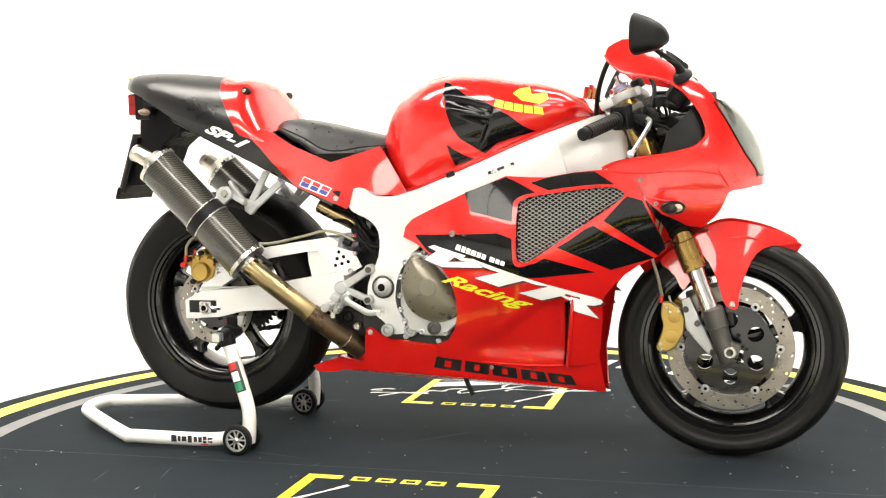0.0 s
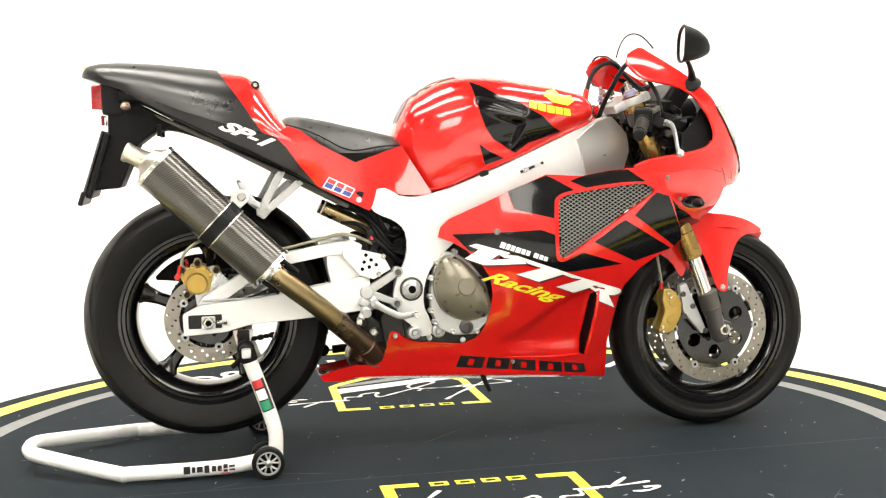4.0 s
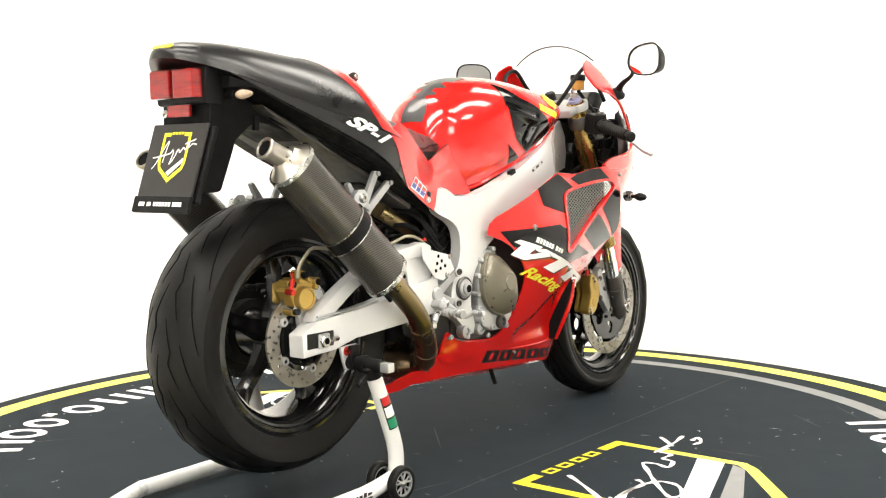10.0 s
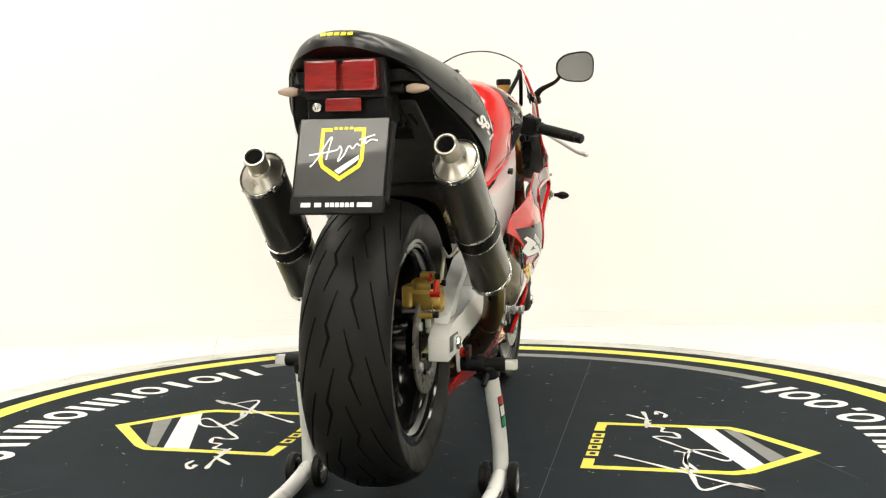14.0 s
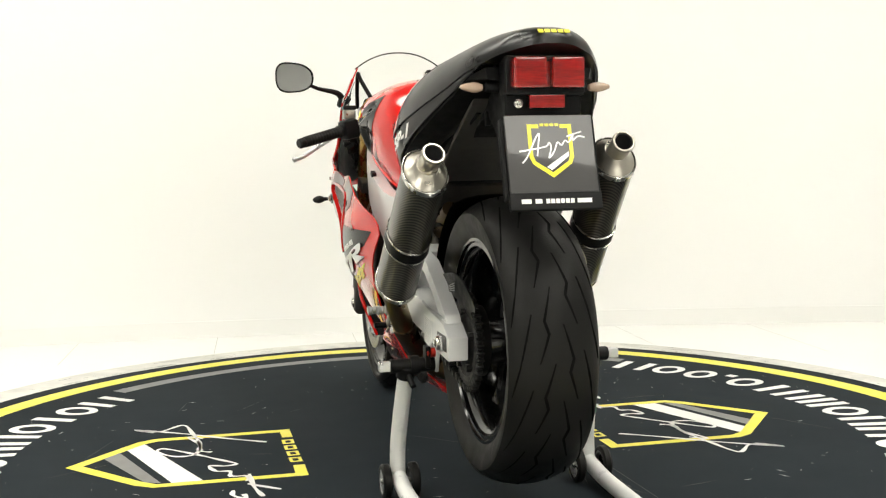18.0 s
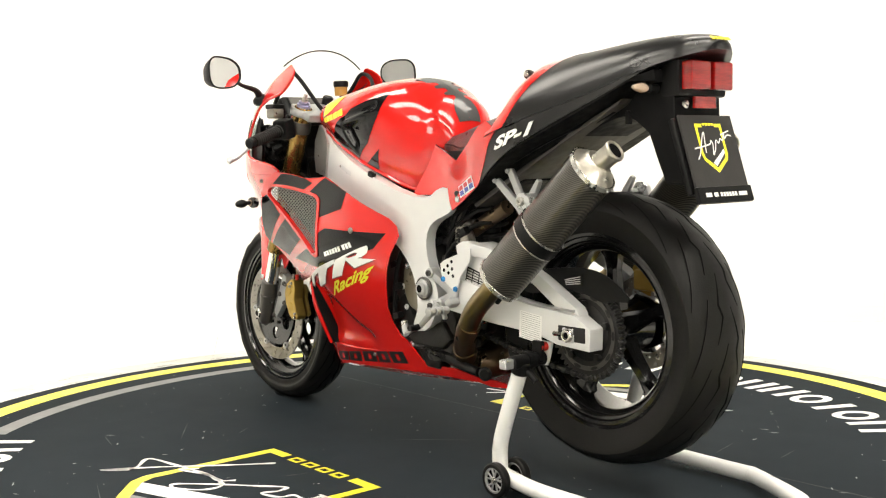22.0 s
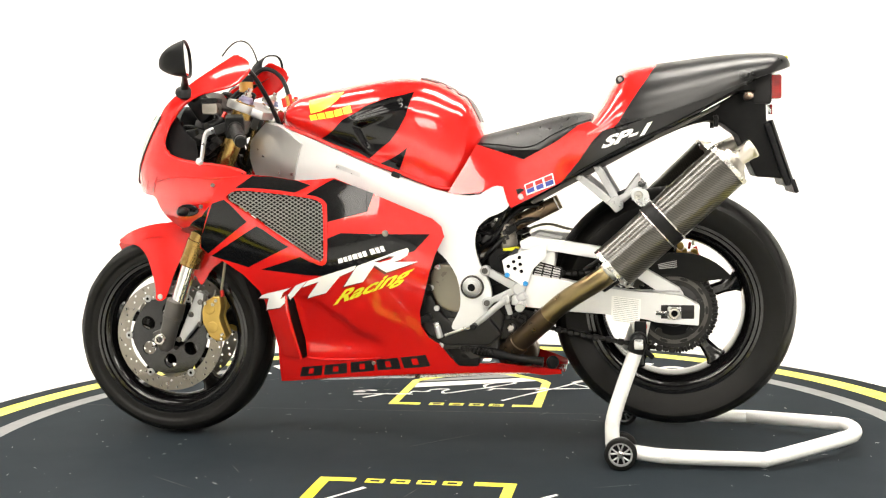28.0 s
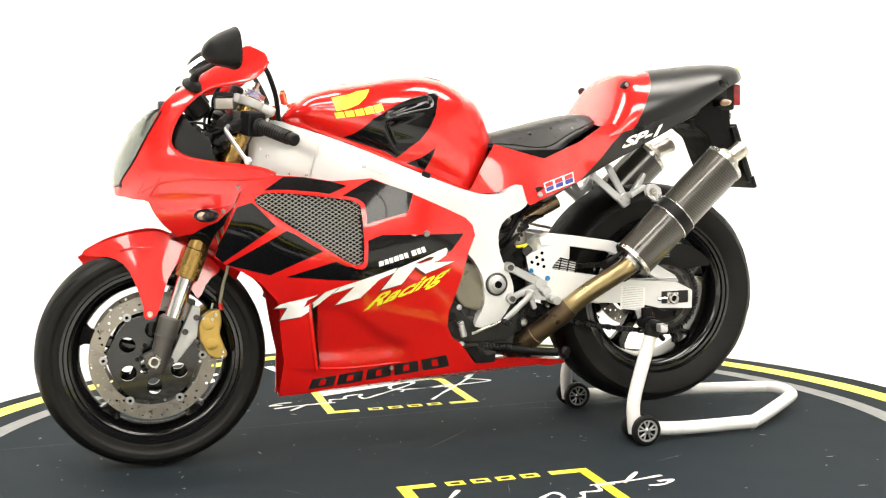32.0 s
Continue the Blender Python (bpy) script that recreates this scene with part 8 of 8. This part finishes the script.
        part("oil_hose", tube([(0.03, 0.145, 0.34), (0.02, 0.155, 0.42), (0.01, 0.150, 0.50), (-0.01, 0.14, 0.56)], 0.007, 8), PLASTIC, BIKE)
    else:
        part("brake_cylinder", rod((-0.245, -0.165, 0.375), (-0.205, -0.165, 0.43), 0.010, 14, 0.002), ALU, BIKE, "small rear brake master cylinder")
        part("cylinder_yoke", box(0.016, 0.014, 0.02, pose(-0.250, -0.168, 0.368), 0.003), STEEL, BIKE)
        part("brake_spring", tube([(-0.235 + 0.03 * i / 40, -0.168 + 0.006 * math.cos(i * 0.9), 0.400 + 0.006 * math.sin(i * 0.9)) for i in range(40)], 0.0012, 5, 1, False), STEEL, BIKE)


both(clutter)


def rest(s):
    # rider's foot rest: forked hanger, drilled heel plate, pivot, lever and peg
    y = s * 0.165
    if s < 0:
        heel = [(-0.291, 0.566), (-0.186, 0.539), (-0.165, 0.5), (-0.193, 0.485), (-0.21, 0.476), (-0.244, 0.486), (-0.287, 0.536)]
        holes = [(-0.229, 0.539), (-0.216, 0.526), (-0.234, 0.521), (-0.203, 0.513), (-0.221, 0.508), (-0.239, 0.503)]
        b0, b1, jn, pv = [(-0.147, 0.492), (-0.151, 0.411), (-0.228, 0.442), (-0.211, 0.414)]
        lever = [(x, s * 0.185, z) for x, z in [(-0.189, 0.401), (-0.167, 0.389), (-0.143, 0.379), (-0.106, 0.383)]]
    else:
        heel = [(-0.192, 0.516), (-0.207, 0.526), (-0.309, 0.561), (-0.306, 0.527), (-0.269, 0.49), (-0.258, 0.453), (-0.243, 0.451), (-0.199, 0.477)]
        holes = [(-0.237, 0.524), (-0.222, 0.513), (-0.239, 0.506), (-0.208, 0.501), (-0.225, 0.495), (-0.242, 0.488)]
        b0, b1, jn, pv = [(-0.147, 0.489), (-0.151, 0.405), (-0.235, 0.442), (-0.201, 0.415)]
        lever = [(x, s * 0.185, z) for x, z in [(-0.185, 0.402), (-0.153, 0.375), (-0.12, 0.348)]]

    def bar(p, q, w0, w1, t0, t1):
        p, q = np.array(p), np.array(q)
        n = np.array((-(q - p)[1], (q - p)[0])) / np.linalg.norm(q - p) / 2
        return plate([tuple(p + n * w0), tuple(q + n * w1), tuple(q - n * w1), tuple(p - n * w0)], s * t0, s * t1, 0.003)
    f = part("footrest_hanger", bar(b0, jn, 0.019, 0.024, 0.152, 0.168), CASTALU, BIKE, "aluminium forked footrest hanger")
    part("hanger_arm", bar(b1, jn, 0.016, 0.020, 0.153, 0.167), CASTALU, f)
    part("hanger_boss", lathe([(0.018, -0.008), (0.018, 0.006), (0.015, 0.009), (0.0005, 0.009)], axis((jn[0], s * 0.162, jn[1]), (jn[0], s, jn[1])), 20), CASTALU, f)
    for p in (b0, b1):
        part("mount_boss", lathe([(0.0135, -0.02), (0.0135, 0.004), (0.0115, 0.006), (0.0005, 0.006)], axis((p[0], s * 0.166, p[1]), (p[0], s, p[1])), 20), CASTALU, f)
        part("mount_bolt", lathe([(0.008, 0), (0.008, 0.005), (0.0045, 0.005), (0.0045, 0.002), (0.0005, 0.002)], axis((p[0], s * 0.172, p[1]), (p[0], s, p[1])), 16), GREYMETAL, f)
    part("heel_plate", plate(heel, s * 0.169, s * 0.172, 0.001), ALUPAINT, f, "drilled aluminium heel plate")
    # near-black discs on the plate stand in for the shaded holes
    for p in holes:
        part("hole_shade", lathe([(0.0048, 0), (0.0048, 0.0003), (0.0003, 0.0003)], axis((p[0], s * 0.1722, p[1]), (p[0], s, p[1])), 14), HOLLOWSHADE, f)
    for p in ([(-0.184, 0.535), (-0.197, 0.489)] if s < 0 else [(-0.205, 0.478), (-0.252, 0.456)]):
        bolt((p[0], s * 0.172, p[1]), s, 0.007, STEEL if s < 0 else ANODBLUE, f)
    part("lever_pivot", lathe([(0.013, -0.02), (0.013, 0.006), (0.010, 0.009), (0.006, 0.009), (0.006, 0.004), (0.0005, 0.004)], axis((pv[0], s * 0.178, pv[1]), (pv[0], s, pv[1])), 20), CASTALU, f)
    part("foot_lever", tube([(pv[0], s * 0.183, pv[1])] + lever, [0.010] + [0.0085] * (len(lever) - 1) + [0.007], 10, 6, flat=0.6), CASTALU, f, "aluminium foot lever")
    e = Vector(lever[-1])
    part("lever_pad", rod(e, e + Vector((0, s * 0.035, 0)), 0.008, 12, 0.002), ALU if s < 0 else PLASTIC, f)
    if s > 0:
        a, c, d = [(-0.213, 0.375), (-0.12, 0.348), (-0.038, 0.318)]
        part("crank_arm", bar(pv, a, 0.016, 0.013, 0.170, 0.180), CASTALU, f)
        part("shift_rod", rod((c[0], 0.176, c[1]), (d[0], 0.170, d[1]), 0.004, 10), STEEL, f, "thin steel shift rod")
    # peg: a silver joint and ribbed aluminium
    p = (-0.238, 0.417) if s < 0 else (-0.243, 0.422)
    part("peg_joint", box(0.026, 0.034, 0.022, pose(p[0], s * 0.176, p[1], 0, 35), 0.006), CASTALU, f)
    for k in range(6):
        part("peg_rib", rod((p[0] - 0.002, s * (0.194 + 0.011 * k), p[1] - 0.016), (p[0] - 0.002, s * (0.203 + 0.011 * k), p[1] - 0.017), 0.0115 if k % 2 else 0.0095, 14, 0.001), CASTALU, f)


both(rest)


# ---- the paddock stand under the swingarm ----
STAND = thing("paddock_stand", "white tubular rear paddock stand with small wheels", "stand")


def stand():
    R = 0.0185
    pts = [(-0.490, -0.235, 0.045), (-0.60, -0.235, 0.030), (-0.82, -0.230, 0.027), (-0.86, -0.222, 0.028), (-1.055, -0.085, 0.048), (-1.088, -0.045, 0.052), (-1.096, 0, 0.053)]
    loop = pts + [(x, -y, z) for x, y, z in pts[::-1][1:]]
    fr = part("frame_tube", tube(loop, R, 16, 5), STANDWHITE, STAND, "white bent frame tube")
    for s in (-1, 1):
        post = [(-0.478, s * 0.235, 0.028), (-0.474, s * 0.235, 0.07), (-0.476, s * 0.234, 0.12), (-0.500, s * 0.230, 0.20), (-0.535, s * 0.224, 0.300)]
        p = part("upright", tube(post, [R, R, R, R, R * 0.98], 16, 6), STANDWHITE, STAND, "white bent upright")
        part("support_socket", rod((-0.531, s * 0.225, 0.288), (-0.540, s * 0.223, 0.318), 0.0215, 18, 0.003), PLASTIC, p, "black support socket")
        a = part("support_arm", rod((-0.540, s * 0.150, 0.318), (-0.540, s * 0.262, 0.318), 0.0165, 16, 0.003), PLASTIC, p, "black rubber support arm")
        part("support_fork", box(0.03, 0.012, 0.05, pose(-0.544, s * 0.176, 0.336), 0.003), PLASTIC, a)
        part("clamp_ring", lathe([(0.021, -0.01), (0.022, 0), (0.021, 0.01)], axis((-0.540, s * 0.205, 0.318), (-0.540, s, 0.318)), 18), PLASTIC, a)
        part("arm_end", box(0.022, 0.030, 0.022, pose(-0.540, s * 0.272, 0.318), 0.003), ALU, a, "bare metal arm end")
        part("clamp_screw", rod((-0.548, s * 0.222, 0.30), (-0.575, s * 0.215, 0.275), 0.007, 10, 0.001), PLASTIC, a)
        for dy in (-0.033, 0.033):
            c = Vector((-0.495, s * 0.235 + dy, 0.041))
            t = 1 if dy > 0 else -1
            w = part("wheel", lathe([(0.030, -0.011), (0.037, -0.010), (0.0405, -0.006), (0.0405, 0.006), (0.037, 0.010), (0.030, 0.011)], axis(c, c + Vector((0, t, 0))), 36, closed=True), RUBBER, STAND, "small black rubber wheel")
            part("wheel_rim", lathe([(0.030, -0.009), (0.030, 0.009), (0.0265, 0.0095), (0.0255, 0.006), (0.0255, -0.009)], axis(c, c + Vector((0, t, 0))), 36, closed=True), CASTALU, w)
            # near-black disc paints the shade between the spokes
            part("wheel_gap_shade", lathe([(0.0262, 0.0), (0.0262, 0.004), (0.0003, 0.004)], axis(c, c + Vector((0, t, 0))), 30), HOLLOWSHADE, w)
            for k in range(5):
                an = 2 * math.pi * k / 5 + 0.3
                for da in (-0.28, 0.28):
                    u = c + Vector((0.007 * math.cos(an), t * 0.006, 0.007 * math.sin(an)))
                    v = c + Vector((0.0262 * math.cos(an + da), t * 0.006, 0.0262 * math.sin(an + da)))
                    part("wheel_spoke", rod(u, v, 0.0024, 6), CASTALU, w)
            part("wheel_hub", lathe([(0.009, 0.0), (0.009, 0.009), (0.005, 0.012), (0.0005, 0.012)], axis(c, c + Vector((0, t, 0))), 16), STEEL, w)
        part("wheel_axle", rod((-0.495, s * 0.235 - 0.04, 0.041), (-0.495, s * 0.235 + 0.04, 0.041), 0.006, 10), STEEL, STAND)
    # striped sticker on the right upright, plain marks on the frame tube
    path = catmull([(-0.478, -0.235, 0.028), (-0.474, -0.235, 0.07), (-0.476, -0.234, 0.12), (-0.500, -0.230, 0.20), (-0.535, -0.224, 0.300)], 24)

    def wrap(z0, z1, a0, a1, r):
        """A patch stuck round the outer face of the upright."""
        bm = bmesh.new()
        rows = []
        for q, nx in zip(path, path[1:]):
            if z0 <= q[2] <= z1:
                d = Vector(nx - q).normalized()
                side = d.cross(Vector((0, -1, 0))).normalized()
                rows.append([bm.verts.new(Vector(q) + r * (math.cos(a) * Vector((0, -1, 0)) + math.sin(a) * side)) for a in np.linspace(radians(a0), radians(a1), 9)])
        for p, q in zip(rows, rows[1:]):
            for j in range(8):
                bm.faces.new((p[j], p[j + 1], q[j + 1], q[j]))
        bmesh.ops.recalc_face_normals(bm, faces=bm.faces)
        for fc in bm.faces:
            if fc.normal.y > 0:
                fc.normal_flip()
        return bm
    part("sticker", wrap(0.166, 0.250, -52, 52, R + 0.0006), BLACKV, STAND, "black-edged tricolour sticker")
    for z0, z1, mt in ((0.222, 0.247, REDV), (0.196, 0.222, WHITE), (0.169, 0.196, GREENV)):
        part("sticker_band", wrap(z0, z1, -44, 28, R + 0.0012), mt, STAND)
    for i, (x0, x1) in enumerate(((-0.70, -0.684), (-0.680, -0.672), (-0.668, -0.654), (-0.650, -0.638), (-0.632, -0.622), (-0.618, -0.608), (-0.604, -0.594), (-0.590, -0.576))):
        part("black_mark", box(x1 - x0, 0.0006, 0.014 if i % 3 else 0.019, pose((x0 + x1) / 2, -0.2349 - R + 0.0004, 0.030 + 0.002), 0.0), BLACKV, STAND)
    part("red_mark", box(0.022, 0.0006, 0.0025, pose(-0.60, -0.2349 - R + 0.0002, 0.0195), 0.0), REDV, STAND)


stand()


# ---- everything on the turntable turns with it ----
def motions():
    times = [i * 0.5 for i in range(65)]
    for ob, y in ((MAT, 0.0), (BIKE, -0.0094), (STAND, -0.0094)):
        walk(ob, [(t, pose(0, 0, 0, 0, 0, turn(t)) @ Matrix.Translation((0, y, 0))) for t in times])


motions()
